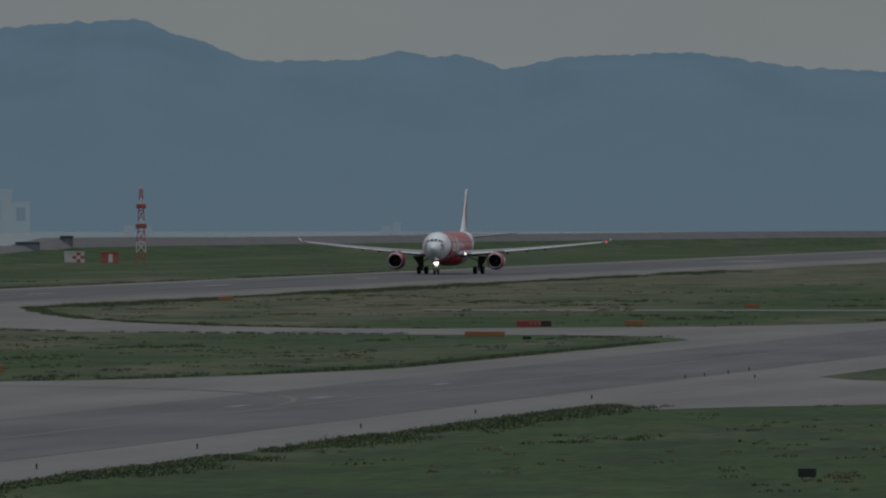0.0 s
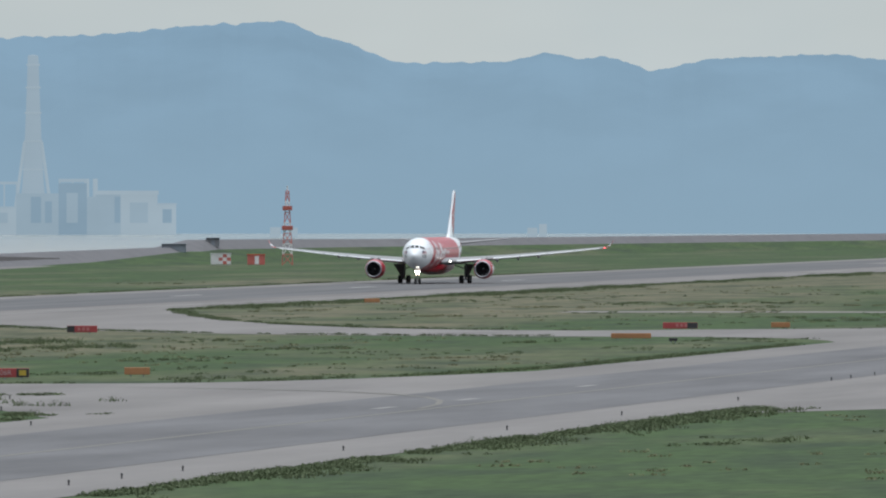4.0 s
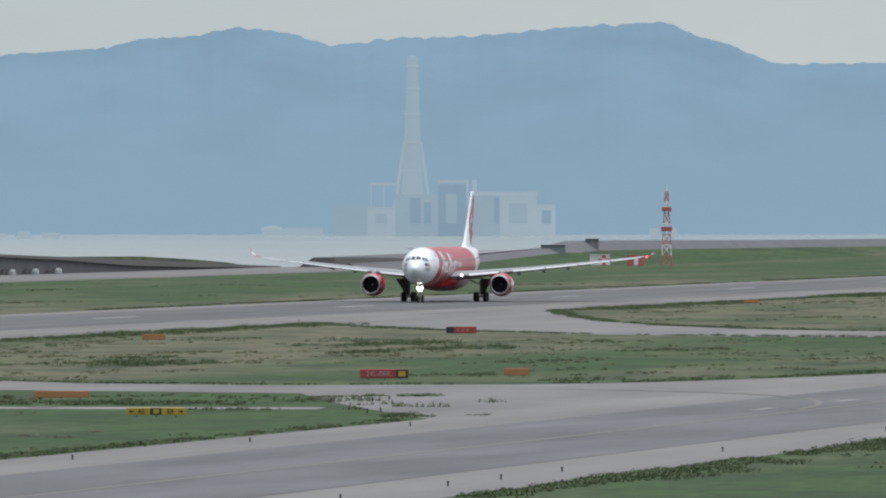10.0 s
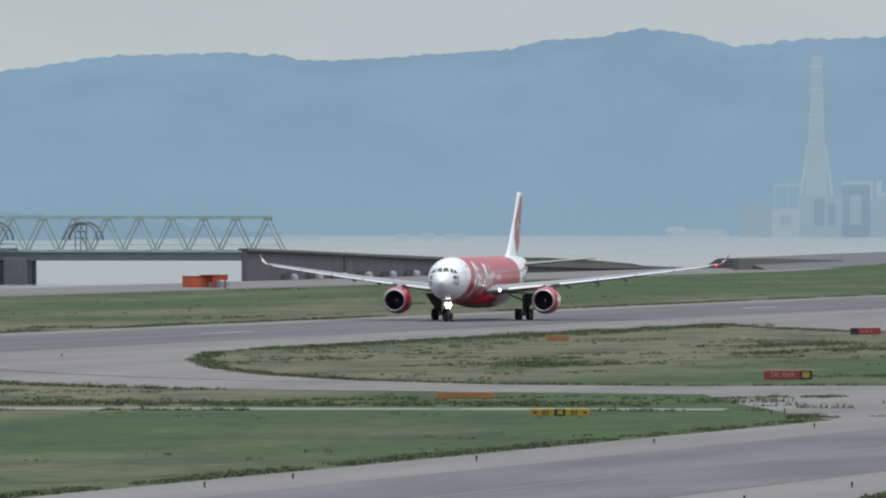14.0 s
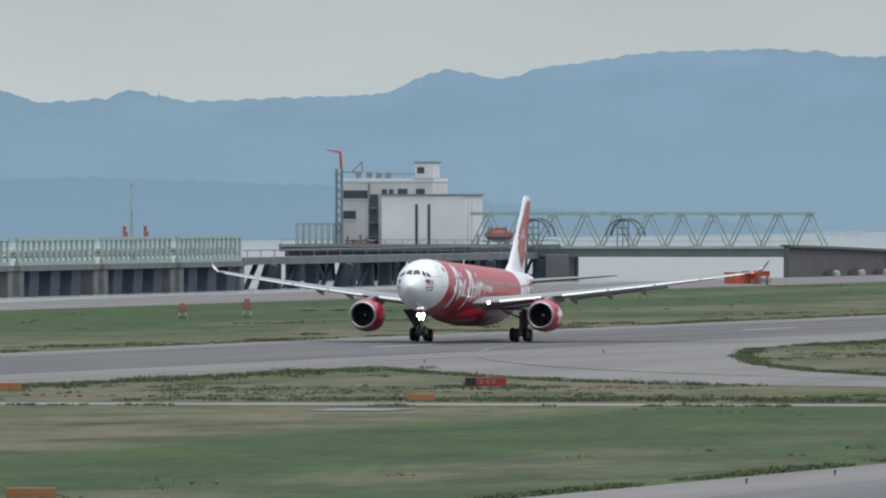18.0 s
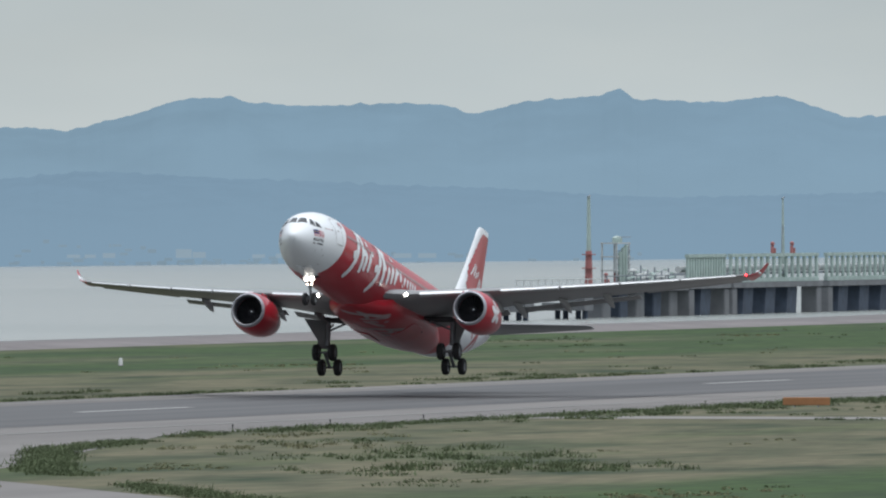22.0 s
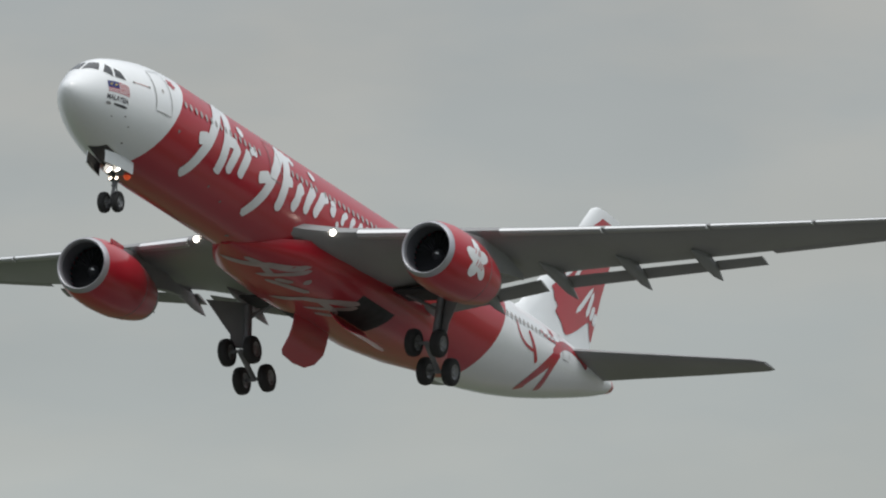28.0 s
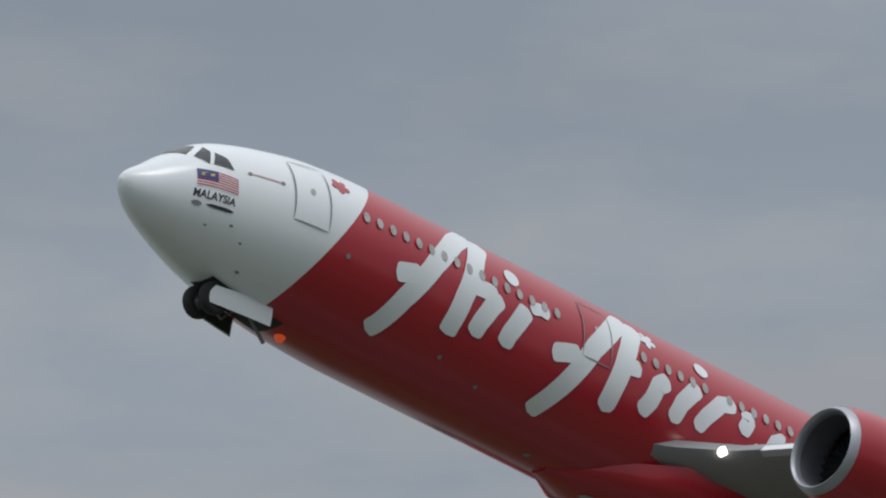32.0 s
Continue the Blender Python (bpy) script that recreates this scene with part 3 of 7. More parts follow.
BAY = mat("wheel_bay", (0.035, 0.036, 0.04), 0.8, vary=0.4, scale=0.5)
PANE = mat("cockpit_glass", (0.032, 0.038, 0.044), 0.08, vary=0.1, scale=1.0, bump=0)
CABIN_PANE = mat("cabin_window", (0.40, 0.385, 0.375), 0.15, vary=0.3, scale=0.4, bump=0)
SEAM = mat("panel_seam", (0.22, 0.22, 0.22), 0.6, vary=0.2, scale=0.5, bump=0)
DARK_PRINT = mat("dark_print", (0.03, 0.03, 0.04), 0.4, vary=0.1, scale=0.5, bump=0)
FADED_PRINT = mat("faded_red_print", (0.52, 0.33, 0.33), 0.5, vary=0.1, scale=0.5, bump=0)
# white belly print, greyed in its colour for the shade under the hull
BELLY_PRINT = mat("shaded_belly_print", (0.400, 0.335, 0.345), 0.5, vary=0.2, scale=0.8, bump=0)
BLUE_PRINT = mat("blue_print", (0.02, 0.03, 0.16), 0.4, vary=0.1, scale=0.5, bump=0)
GOLD_PRINT = mat("yellow_print", (0.62, 0.48, 0.05), 0.4, vary=0.1, scale=0.5, bump=0)
LANDING = lamp_mat("landing_light", (1.0, 0.93, 0.82), 8.0)
TAXI_LIGHT = lamp_mat("taxi_light", (1.0, 0.80, 0.62), 11.0)
BEACON = lamp_mat("beacon_red", (0.75, 0.10, 0.03), 0.5)
NAV_RED = lamp_mat("red_wingtip_light", (1.0, 0.05, 0.06), 6.0)

plane = thing("airliner", "twin-engined red and white jet airliner taking off, landing lights on", "airplane")

# fuselage stations: metres from the nose, top, bottom, half width
STATIONS = ((0.45, 4.79, 4.75, 0.02), (0.53, 5.00, 4.54, 0.22), (0.75, 5.22, 4.27, 0.45), (1.1, 5.49, 4.00, 0.73), (1.68, 5.99, 3.69, 1.07), (2.35, 6.50, 3.43, 1.40), (3.0, 6.90, 3.21, 1.69),
            (3.8, 7.19, 2.99, 1.99), (5.0, 7.48, 2.73, 2.33), (6.5, 7.74, 2.48, 2.60), (8.5, 7.86, 2.31, 2.76), (10.5, 7.87, 2.24, 2.82), (42.0, 7.87, 2.23, 2.82), (45.0, 7.87, 2.42, 2.80),
            (48.0, 7.86, 2.86, 2.68), (51.0, 7.84, 3.46, 2.43), (54.0, 7.81, 4.20, 2.06), (57.0, 7.77, 5.05, 1.60), (60.0, 7.68, 5.95, 1.05), (61.6, 7.58, 6.50, 0.66), (62.6, 7.46, 6.86, 0.34), (62.9, 7.32, 7.02, 0.14))


LIFT = 0.42  # the cabin rides this much above the stations' datum


def slope(i, k):
    """Slope of a fuselage line at a station, flat where the line turns."""
    if i in (0, len(STATIONS) - 1):
        a, b = (0, 1) if i == 0 else (i - 1, i)
        return (STATIONS[b][k] - STATIONS[a][k]) / (STATIONS[b][0] - STATIONS[a][0])
    l, r = ((STATIONS[j + 1][k] - STATIONS[j][k]) / (STATIONS[j + 1][0] - STATIONS[j][0]) for j in (i - 1, i))
    return 2 * l * r / (l + r) if l * r > 0 else 0.0


def section(s):
    """Top, bottom and half width of the fuselage, smooth from station to station."""
    s = max(STATIONS[0][0], min(STATIONS[-1][0], s))
    i = next(i for i in range(len(STATIONS) - 1) if s <= STATIONS[i + 1][0])
    a, b = STATIONS[i], STATIONS[i + 1]
    h = b[0] - a[0]
    u = (s - a[0]) / h
    t, d, w = ((2 * u ** 3 - 3 * u * u + 1) * a[k] + (u ** 3 - 2 * u * u + u) * h * slope(i, k) + (3 * u * u - 2 * u ** 3) * b[k] + (u ** 3 - u * u) * h * slope(i + 1, k) for k in (1, 2, 3))
    return t + LIFT, d + LIFT, w


def skin(s, phi, off=0.0):
    """Point on the fuselage: s metres from the nose, phi degrees from the top towards port."""
    top, bot, w = section(s)
    a = radians(phi)
    return Vector(((w + off) * math.sin(a), s - 32.1, (top + bot) / 2 + ((top - bot) / 2 + off) * math.cos(a)))


bm = bmesh.new()
st = []
for a, b in zip(STATIONS, STATIONS[1:]):
    k = 12 if b[0] - a[0] > 10 else (3 if a[0] < 10 or a[0] > 40 else 2)
    st += [a[0] + (b[0] - a[0]) * j / k for j in range(k)]
loft(bm, [[skin(s, p) for p in range(0, 360, 6)] for s in st + [62.9]])
fuselage = part("fuselage", bm, LIVERY, plane, "red fuselage with white nose and tail", smooth=60)


def patch(corners, off=0.012, div=6):
    """A decal that follows the fuselage: four corners (s, phi)."""
    bm = bmesh.new()
    a, b, c, d = corners
    rows_ = []
    for i in range(div + 1):
        u = i / div
        r = []
        for j in range(div + 1):
            v = j / div
            s = (a[0] * (1 - u) + b[0] * u) * (1 - v) + (d[0] * (1 - u) + c[0] * u) * v
            p = (a[1] * (1 - u) + b[1] * u) * (1 - v) + (d[1] * (1 - u) + c[1] * u) * v
            r.append(skin(s, p, off))
        rows_.append(r)
    return loft(bm, rows_, cap=False, closed=False)


def stroke(pts, width, off=0.03, bm=None, surface=None, taper=1.0, side=1):
    """A rounded brush stroke along points (s, phi), width in metres."""
    bm = bm or bmesh.new()
    surface = surface or skin
    deg = 57.3 / 2.82
    fine = []
    for (p, q) in zip(pts, pts[1:]):
        for k in range(8):
            u = k / 8
            fine.append((p[0] + (q[0] - p[0]) * u, p[1] + (q[1] - p[1]) * u))
    fine.append(pts[-1])
    n = len(fine)
    left, right = [], []
    for i, (s, ph) in enumerate(fine):
        a, b = fine[max(0, i - 1)], fine[min(n - 1, i + 1)]
        dx, dy = b[0] - a[0], (b[1] - a[1]) / deg
        ln = math.hypot(dx, dy) or 1
        nx, ny = -dy / ln, dx / ln
        e = min(i, n - 1 - i) / 3.0
        w = width / 2 * (math.sqrt(max(0.0, 1 - (1 - min(1, e)) ** 2)) * 0.9 + 0.1) * (1 + (taper - 1) * i / (n - 1))
        left.append(surface(s + nx * w, side * (ph + ny * w * deg), off))
        right.append(surface(s - nx * w, side * (ph - ny * w * deg), off))
    mid = [surface(s, side * ph, off) for s, ph in fine]
    loft(bm, list(zip(left, mid, right)), cap=False, closed=False)
    return bm


def disc(s, phi, r, off=0.014, n=14, sq=1.0):
    bm = bmesh.new()
    deg = 57.3 / 2.82
    bm.faces.new([bm.verts.new(skin(s + r * sq * math.cos(2 * math.pi * i / n), phi + r * deg * math.sin(2 * math.pi * i / n), off)) for i in range(n)])
    return bm


# cockpit glazing
for sg in (1, -1):
    for q in (((1.72, 3), (2.14, 37), (2.60, 21), (2.42, 3)), ((2.30, 44), (2.66, 60.5), (2.82, 42), (2.74, 29)), ((2.78, 61), (3.36, 67), (3.23, 53), (2.93, 43.5))):
        part("cockpit_window", patch([(s, sg * p) for s, p in q], 0.02, 5), PANE, plane, smooth=60)

# doors and cabin windows
for sg in (1, -1):
    for s0, wd, hi_, lo_ in ((5.36, 1.27, 41, 94), (17.16, 1.2, 48, 91), (36.0, 0.9, 56, 90), (52.4, 1.0, 50, 92)):
        door = part("cabin_door", patch([(s0, sg * hi_), (s0, sg * lo_), (s0 + wd, sg * lo_), (s0 + wd, sg * hi_)], 0.006, 12), LIVERY, plane, smooth=60)
        for a, b in (((s0, hi_), (s0, lo_)), ((s0 + wd, hi_), (s0 + wd, lo_)), ((s0, hi_), (s0 + wd, hi_)), ((s0, lo_), (s0 + wd, lo_))):
            part("door_seam", stroke([a, b], 0.05, 0.035, side=sg), SEAM, door, smooth=60)
        part("door_window", disc(s0 + wd / 2, sg * 68, 0.13, 0.024, sq=0.7), CABIN_PANE, door, smooth=0)
    cabin = [8.01 + 0.533 * i for i in range(82)]
    for s in cabin:
        if any(a - 0.3 < s < a + 1.35 for a in (36.0, 52.4)) or 16.1 < s < 19.7 or 22.7 < s < 23.4:
            continue
        w_ = part("cabin_window", disc(s, sg * 71.3, 0.19, 0.045, n=10, sq=0.68), CABIN_PANE, plane, smooth=0)

# belly fairing
bm = bmesh.new()
rings = []
for s, w, d, top in ((18.6, 0.4, 2.32, 2.6), (20.2, 1.6, 2.10, 3.0), (22.4, 2.72, 1.78, 3.5), (26.0, 3.05, 1.6, 3.7), (32.0, 3.1, 1.6, 3.8), (36.0, 2.95, 1.72, 3.6), (39.5, 2.2, 2.05, 3.1), (42.5, 0.6, 2.4, 2.7)):
    r = []
    for i in range(25):
        a = math.pi * (i / 24)
        r.append((w * math.cos(a), s - 32.1, 0.25 + top - (top - d) * abs(math.sin(a)) ** 0.7))
    rings.append(r)
loft(bm, rings, closed=True)
fairing = part("belly_fairing", bm, [RED, WING_GREY], plane, "red belly fairing with a grey patch behind the wheel doors", smooth=50)
for p in fairing.data.polygons:
    if 2.0 < p.center.y < 5.0 and p.normal.z < -0.5:
        p.material_index = 1


def foil(chord, thick, n=9):
    """Aerofoil outline: (along chord from the leading edge, height)."""
    xs = [0.5 * (1 - math.cos(math.pi * i / n)) for i in range(n + 1)]
    yt = [5 * thick * (0.2969 * math.sqrt(x) - 0.126 * x - 0.3516 * x * x + 0.2843 * x ** 3 - 0.1015 * x ** 4) for x in xs]
    up = [(x * chord, y * chord) for x, y in zip(xs, yt)]
    dn = [(x * chord, -0.75 * y * chord) for x, y in zip(xs, yt)]
    return up + dn[-2:0:-1]


def wing_at(y):
    """Leading edge, chord and height of the wing y metres out."""
    le = 22.2 + (y - 2.8) * 0.64 if y > 2.8 else 22.2 - (2.8 - y) * 0.64
    te = 34.6 + (y - 2.8) * 0.05 if y < 9.5 else 34.94 + (y - 9.5) * 0.345
    z = 4.02 + 0.140 * (y - 2.5) + 0.0009 * max(0, y - 2.5) ** 2
    return le, te - le, z


def wash(y):
    """Upward slope towards the trailing edge, growing outboard."""
    return 0.03 * max(0.0, min(1.0, (y - 4) / 8))


HINGE = 2.6
for sg, side in ((1, "port"), (-1, "starboard")):
    hinge = Vector((sg * HINGE, 0, 3.1))
    bm = bmesh.new()
    rings = []
    for y in (1.6, 2.8, 4, 6, 8, 9.5, 12, 15, 18, 21, 24, 26.5, 28.4):
        le, ch, z = wing_at(y)
        if y < 4.6:
            ext = 0.20 * (4.6 - y) ** 2
            le, ch = le - ext, ch + ext
        th = 0.135 - 0.03 * max(0, 3.4 - y) if y < 4 else (0.115 if y < 12 else 0.10)
        rings.append([(sg * y - hinge.x, le + a - 32.1, z + b + a * wash(y) - hinge.z) for a, b in foil(ch, th)])
    loft(bm, rings)
    wing = part("wing", bm, WING_GREY, plane, "grey swept wing with drooped flaps", smooth=40)
    wing.location = hinge
    # winglet
    bm = bmesh.new()
    le, ch, z = wing_at(28.4)
    rings = []
    for dy, dz, c, back in ((0, 0, ch, 0), (0.45, 0.08, ch * 0.75, 0.4), (0.85, 0.34, ch * 0.55, 0.9), (1.2, 0.8, ch * 0.38, 1.45), (1.5, 1.38, ch * 0.22, 2.0)):
        lean = math.atan2(dz, dy + 0.3)
        rings.append([(sg * (28.4 + dy - b * math.sin(lean)) - hinge.x, le + back + a - 32.1, z + dz + b * math.cos(lean) - hinge.z) for a, b in foil(c, 0.09, 6)])
    loft(bm, rings)
    winglet = part("winglet", bm, [RED, WHITE], wing, "upturned winglet, red outside and white inside", smooth=40)
    for p in winglet.data.polygons:
        if p.normal.x * sg < -0.25 and p.center.z < z + 0.9 - hinge.z:
            p.material_index = 1
    part("winglet_stripe", boxed((sg * 29.30 - hinge.x - 0.13, le + 1.15 - 32.1, z + 0.38 - hinge.z), (sg * 29.30 - hinge.x + 0.13, le + 1.9 - 32.1, z + 0.58 - hinge.z), 0.04), WHITE, winglet)
    bm = bmesh.new()
    bmesh.ops.create_icosphere(bm, subdivisions=2, radius=0.09, matrix=Matrix.Translation((sg * 28.6 - hinge.x, le - 0.02 - 32.1, z - hinge.z)))
    part("wingtip_light", bm, NAV_RED if sg > 0 else CABIN_PANE, wing)
    # slats: drooped leading edge pieces
    for y0, y1 in ((4.7, 8.6), (10.6, 14.8), (15.0, 19.2), (19.4, 23.6), (23.8, 27.8)):
        bm = bmesh.new()
        rings = []
        for y in (y0, (y0 + y1) / 2, y1):
            le, ch, z = wing_at(y)
            rings.append([(sg * y - hinge.x, le - 0.12 + a * 1.0 - 32.1, z - 0.07 + b * 1.0 + a * 0.06 - hinge.z) for a, b in foil(ch * 0.16, 0.32, 5)])
        loft(bm, rings)
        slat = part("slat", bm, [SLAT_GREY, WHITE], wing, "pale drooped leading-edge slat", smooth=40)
        # pale metal edge; its lit upper faces painted white, undersides left grey
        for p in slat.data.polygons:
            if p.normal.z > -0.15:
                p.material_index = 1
    # flaps
    for y0, y1, dr in ((3.0, 9.2, 0.50), (10.0, 19.6, 0.44)):
        bm = bmesh.new()
        rings = []
        for y in (y0, (y0 + y1) / 2, y1):
            le, ch, z = wing_at(y)
            fc = 1.25 if y < 9.6 else 1.25 - (y - 9.6) * 0.03
            rings.append([(sg * y - hinge.x, le + ch + 0.10 + a * 0.96 - 32.1, z + ch * wash(y) - 0.17 + b - a * 0.20 - hinge.z) for a, b in foil(fc, 0.12, 5)])
        loft(bm, rings)
        part("flap", bm, FLAP_GREY, wing, "lowered trailing-edge flap", smooth=40)
    bm = bmesh.new()
    rings = []
    for y in (20.2, 24, 27.6):
        le, ch, z = wing_at(y)
        rings.append([(sg * y - hinge.x, le + ch - 0.55 + a - 32.1, z + ch * wash(y) - 0.01 + b - a * 0.02 - hinge.z) for a, b in foil(0.9, 0.10, 5)])
    loft(bm, rings)
    part("aileron", bm, FLAP_GREY, wing, smooth=40)
    # flap track fairings
    for y, ln in ((6.6, 5.0), (10.4, 4.8), (13.9, 4.5), (17.3, 4.0)):
        le, ch, z = wing_at(y)
        bm = bmesh.new()
        rings = []
        for u, r in ((0, 0.02), (0.12, 0.17), (0.3, 0.27), (0.55, 0.30), (0.75, 0.24), (0.92, 0.10), (1, 0.015)):
            yy = le + ch - ln * 0.62 + ln * u - 32.1
            zz = z + (ch - ln * 0.6 + ln * 0.6 * u) * wash(y) - 0.26 - max(0, u - 0.45) * ln * 0.23 - hinge.z
            rings.append([(sg * y - hinge.x + r * 0.75 * math.cos(2 * math.pi * i / 12), yy, zz + r * 1.35 * math.sin(2 * math.pi * i / 12)) for i in range(12)])
        loft(bm, rings)
        part("flap_fairing", bm, WING_GREY, wing, "drooping flap track fairing", smooth=50)
    # landing light in the wing root
    le, ch, z = wing_at(3.6)
    bm = bmesh.new()
    spin(bm, (sg * 3.75, le - 32.1 - 0.10, z - 0.03), (0, -1, 0), ((-0.2, 0.0), (0.02, 0.17), (0.09, 0.14), (0.12, 0.0)), 14)
    part("landing_light", bm, LANDING, plane, "bright landing light in the wing root")

    # engine
    ex, ez, es = sg * 9.46, 2.82, 21.5 - 32.1
    engine = new("engine")
    engine.empty_display_size = 0.2
    engine.parent = plane
    engine.location = (ex, es, ez)
    tagged(engine, "red turbofan engine with a bare metal intake lip")
    bm = bmesh.new()
    spin(bm, (0, 0, 0), (0, 1, 0), ((0.28, 1.45), (0.7, 1.56), (1.4, 1.66), (2.5, 1.70), (3.9, 1.63), (5.2, 1.42), (6.15, 1.19), (6.16, 1.12)), 40)
    nacelle = part("nacelle", bm, RED, engine, smooth=60)
    bm = bmesh.new()
    spin(bm, (0, 0, 0), (0, 1, 0), ((0.30, 1.452), (0.10, 1.38), (0.0, 1.29), (0.04, 1.235), (0.16, 1.20), (0.3, 1.19)), 40)
    part("intake_lip", bm, LIP, engine, "bare metal intake lip", smooth=60)
    bm = bmesh.new()
    spin(bm, (0, 0, 0), (0, 1, 0), ((0.3, 1.19), (0.8, 1.22), (1.35, 1.245)), 40)
    part("intake_duct", bm, DUCT, engine, smooth=60)
    bm = bmesh.new()
    spin(bm, (0, 0, 0), (0, 1, 0), ((1.5, 1.24), (1.5, 0.0)), 32)
    part("fan_case", bm, BAY, engine)
    for i in range(26):
        a = 2 * math.pi * i / 26
        bm = bmesh.new()
        rr = []
        for r in (0.32, 0.56, 0.8, 1.0, 1.22):
            tw = 0.09 * r + 0.05
            rr.append([(r * math.cos(a + o * 0.085), 1.34 + o * tw + d_, r * math.sin(a + o * 0.085)) for o, d_ in ((-1, 0), (1, 0), (1, 0.02), (-1, 0.02))])
        loft(bm, rr)
        part("fan_blade", bm, FAN, engine, smooth=0)
    bm = bmesh.new()
    spin(bm, (0, 0, 0), (0, 1, 0), ((1.0, 0.0), (1.05, 0.08), (1.16, 0.19), (1.34, 0.30), (1.42, 0.33)), 20)
    part("spinner", bm, FAN, engine, smooth=60)
    bm = bmesh.new()
    bm.faces.new([bm.verts.new(p) for p in ((0.02, 1.0, 0.05), (0.14, 1.08, 0.08), (0.18, 1.12, -0.02), (0.05, 1.01, -0.02))])
    part("spinner_mark", bm, WHITE, engine, smooth=0)
    bm = bmesh.new()
    spin(bm, (0, 0, 0), (0, 1, 0), ((6.16, 1.175), (6.5, 1.08), (6.52, 1.03), (6.2, 0.95), (5.4, 0.9)), 32)
    part("exhaust_nozzle", bm, HOT, engine, smooth=60)
    bm = bmesh.new()
    spin(bm, (0, 0, 0), (0, 1, 0), ((5.4, 0.88), (5.8, 0.5), (6.4, 0.3), (6.9, 0.03)), 20)
    part("exhaust_cone", bm, HOT, engine, smooth=60)
    # pylon between nacelle and wing
    bm = bmesh.new()
    rings = []
    for s, zb, zt, w in ((2.0, 1.40, 1.68, 0.05), (3.0, 1.35, 1.80, 0.20), (4.6, 1.2, 1.98, 0.28), (6.4, 0.7, 2.25, 0.30), (9.0, 1.2, 2.0, 0.22), (11.0, 1.5, 1.75, 0.05)):
        rings.append([(-w, s, zb), (w, s, zb), (w, s, zt), (-w, s, zt)])
    loft(bm, rings)
    part("pylon", bm, WING_GREY, engine, smooth=40)
    # white flower shape on the outer side of the cowl, following its bulge
    COWL = ((0.28, 1.45), (0.7, 1.56), (1.4, 1.66), (2.5, 1.70), (3.9, 1.63), (5.2, 1.42), (6.15, 1.19))

    def on_cowl(yy, th, off):
        r = next(p[1] + (q[1] - p[1]) * (yy - p[0]) / (q[0] - p[0]) for p, q in zip(COWL, COWL[1:]) if yy <= q[0])
        return (sg * (r + off) * math.cos(th), yy, (r + off) * math.sin(th))

    bm = bmesh.new()
    rr = []
    for j in range(61):
        b_ = 2 * math.pi * j / 60
        far = 1.22 * (0.50 + 0.50 * abs(math.cos(2.5 * (b_ - 0.45))) ** 1.3) * (1 + 0.05 * math.sin(7 * b_))
        rr.append([on_cowl(2.5 + far * k / 6 * math.cos(b_), far * k / 6 * math.sin(b_) * 0.92 / 1.66 + radians(1), 0.012) for k in range(1, 7)])
    loft(bm, rr, cap=False, closed=False)
    bm.faces.new([bm.verts.new(r[0]) for r in rr[:-1]])
    part("flower_emblem", bm, WHITE, nacelle, "white flower shape on the cowling", smooth=60)
    for y0, t0 in ((2.1, 13), (2.4, 12), (2.55, 11), (2.25, -6), (2.5, -7), (2.7, -8), (2.9, -9)):
        bm = bmesh.new()
        rr = []
        for j in range(5):
            th = radians(t0 - 5 + 2.6 * j)
            rr.append([on_cowl(y0 + 0.03 * j + o, th, 0.024) for o in (0.0, 0.07)])
        loft(bm, rr, closed=False)
        part("emblem_bar", bm, RED, nacelle, smooth=0)
    part("cowl_seam", spin(bmesh.new(), (0, 0, 0), (0, 1, 0), ((4.27, 1.56), (4.28, 1.585), (4.3, 1.582), (4.31, 1.55)), 40), SEAM, nacelle, smooth=60)
    part("strake", boxed((-sg * 0.9 - 0.03, 1.2, 1.38), (-sg * 0.9 + 0.03, 2.6, 1.62), 0.01), RED, nacelle)

    # tailplane
    bm = bmesh.new()
    rings = []
    for y, le, ch, z in ((0.6, 53.6, 6.2, 7.1), (3.0, 55.3, 5.1, 7.33), (6.5, 57.75, 3.6, 7.66), (9.4, 59.8, 2.2, 7.93), (9.8, 60.4, 1.5, 7.97)):
        rings.append([(sg * y, le + a - 32.1, z + b) for a, b in foil(ch, 0.10, 7)])
    loft(bm, rings)
    part("tailplane", bm, WING_GREY, plane, "grey tailplane", smooth=40)

# fin: white leading part, red middle
bm = bmesh.new()
rings = []
for z, le, ch in ((7.0, 46.4, 12.2), (7.9, 48.6, 10.9), (8.4, 50.1, 9.7), (9.0, 51.4, 8.7), (11.8, 54.5, 6.4), (15.0, 57.75, 4.4), (16.15, 58.85, 3.7), (16.42, 59.5, 2.9)):
    rings.append([(b, le + a - 32.1, z) for a, b in foil(ch, 0.10, 8)])
loft(bm, rings)
fin = part("fin", bm, WHITE, plane, "white tail fin with a red flag shape", smooth=40)

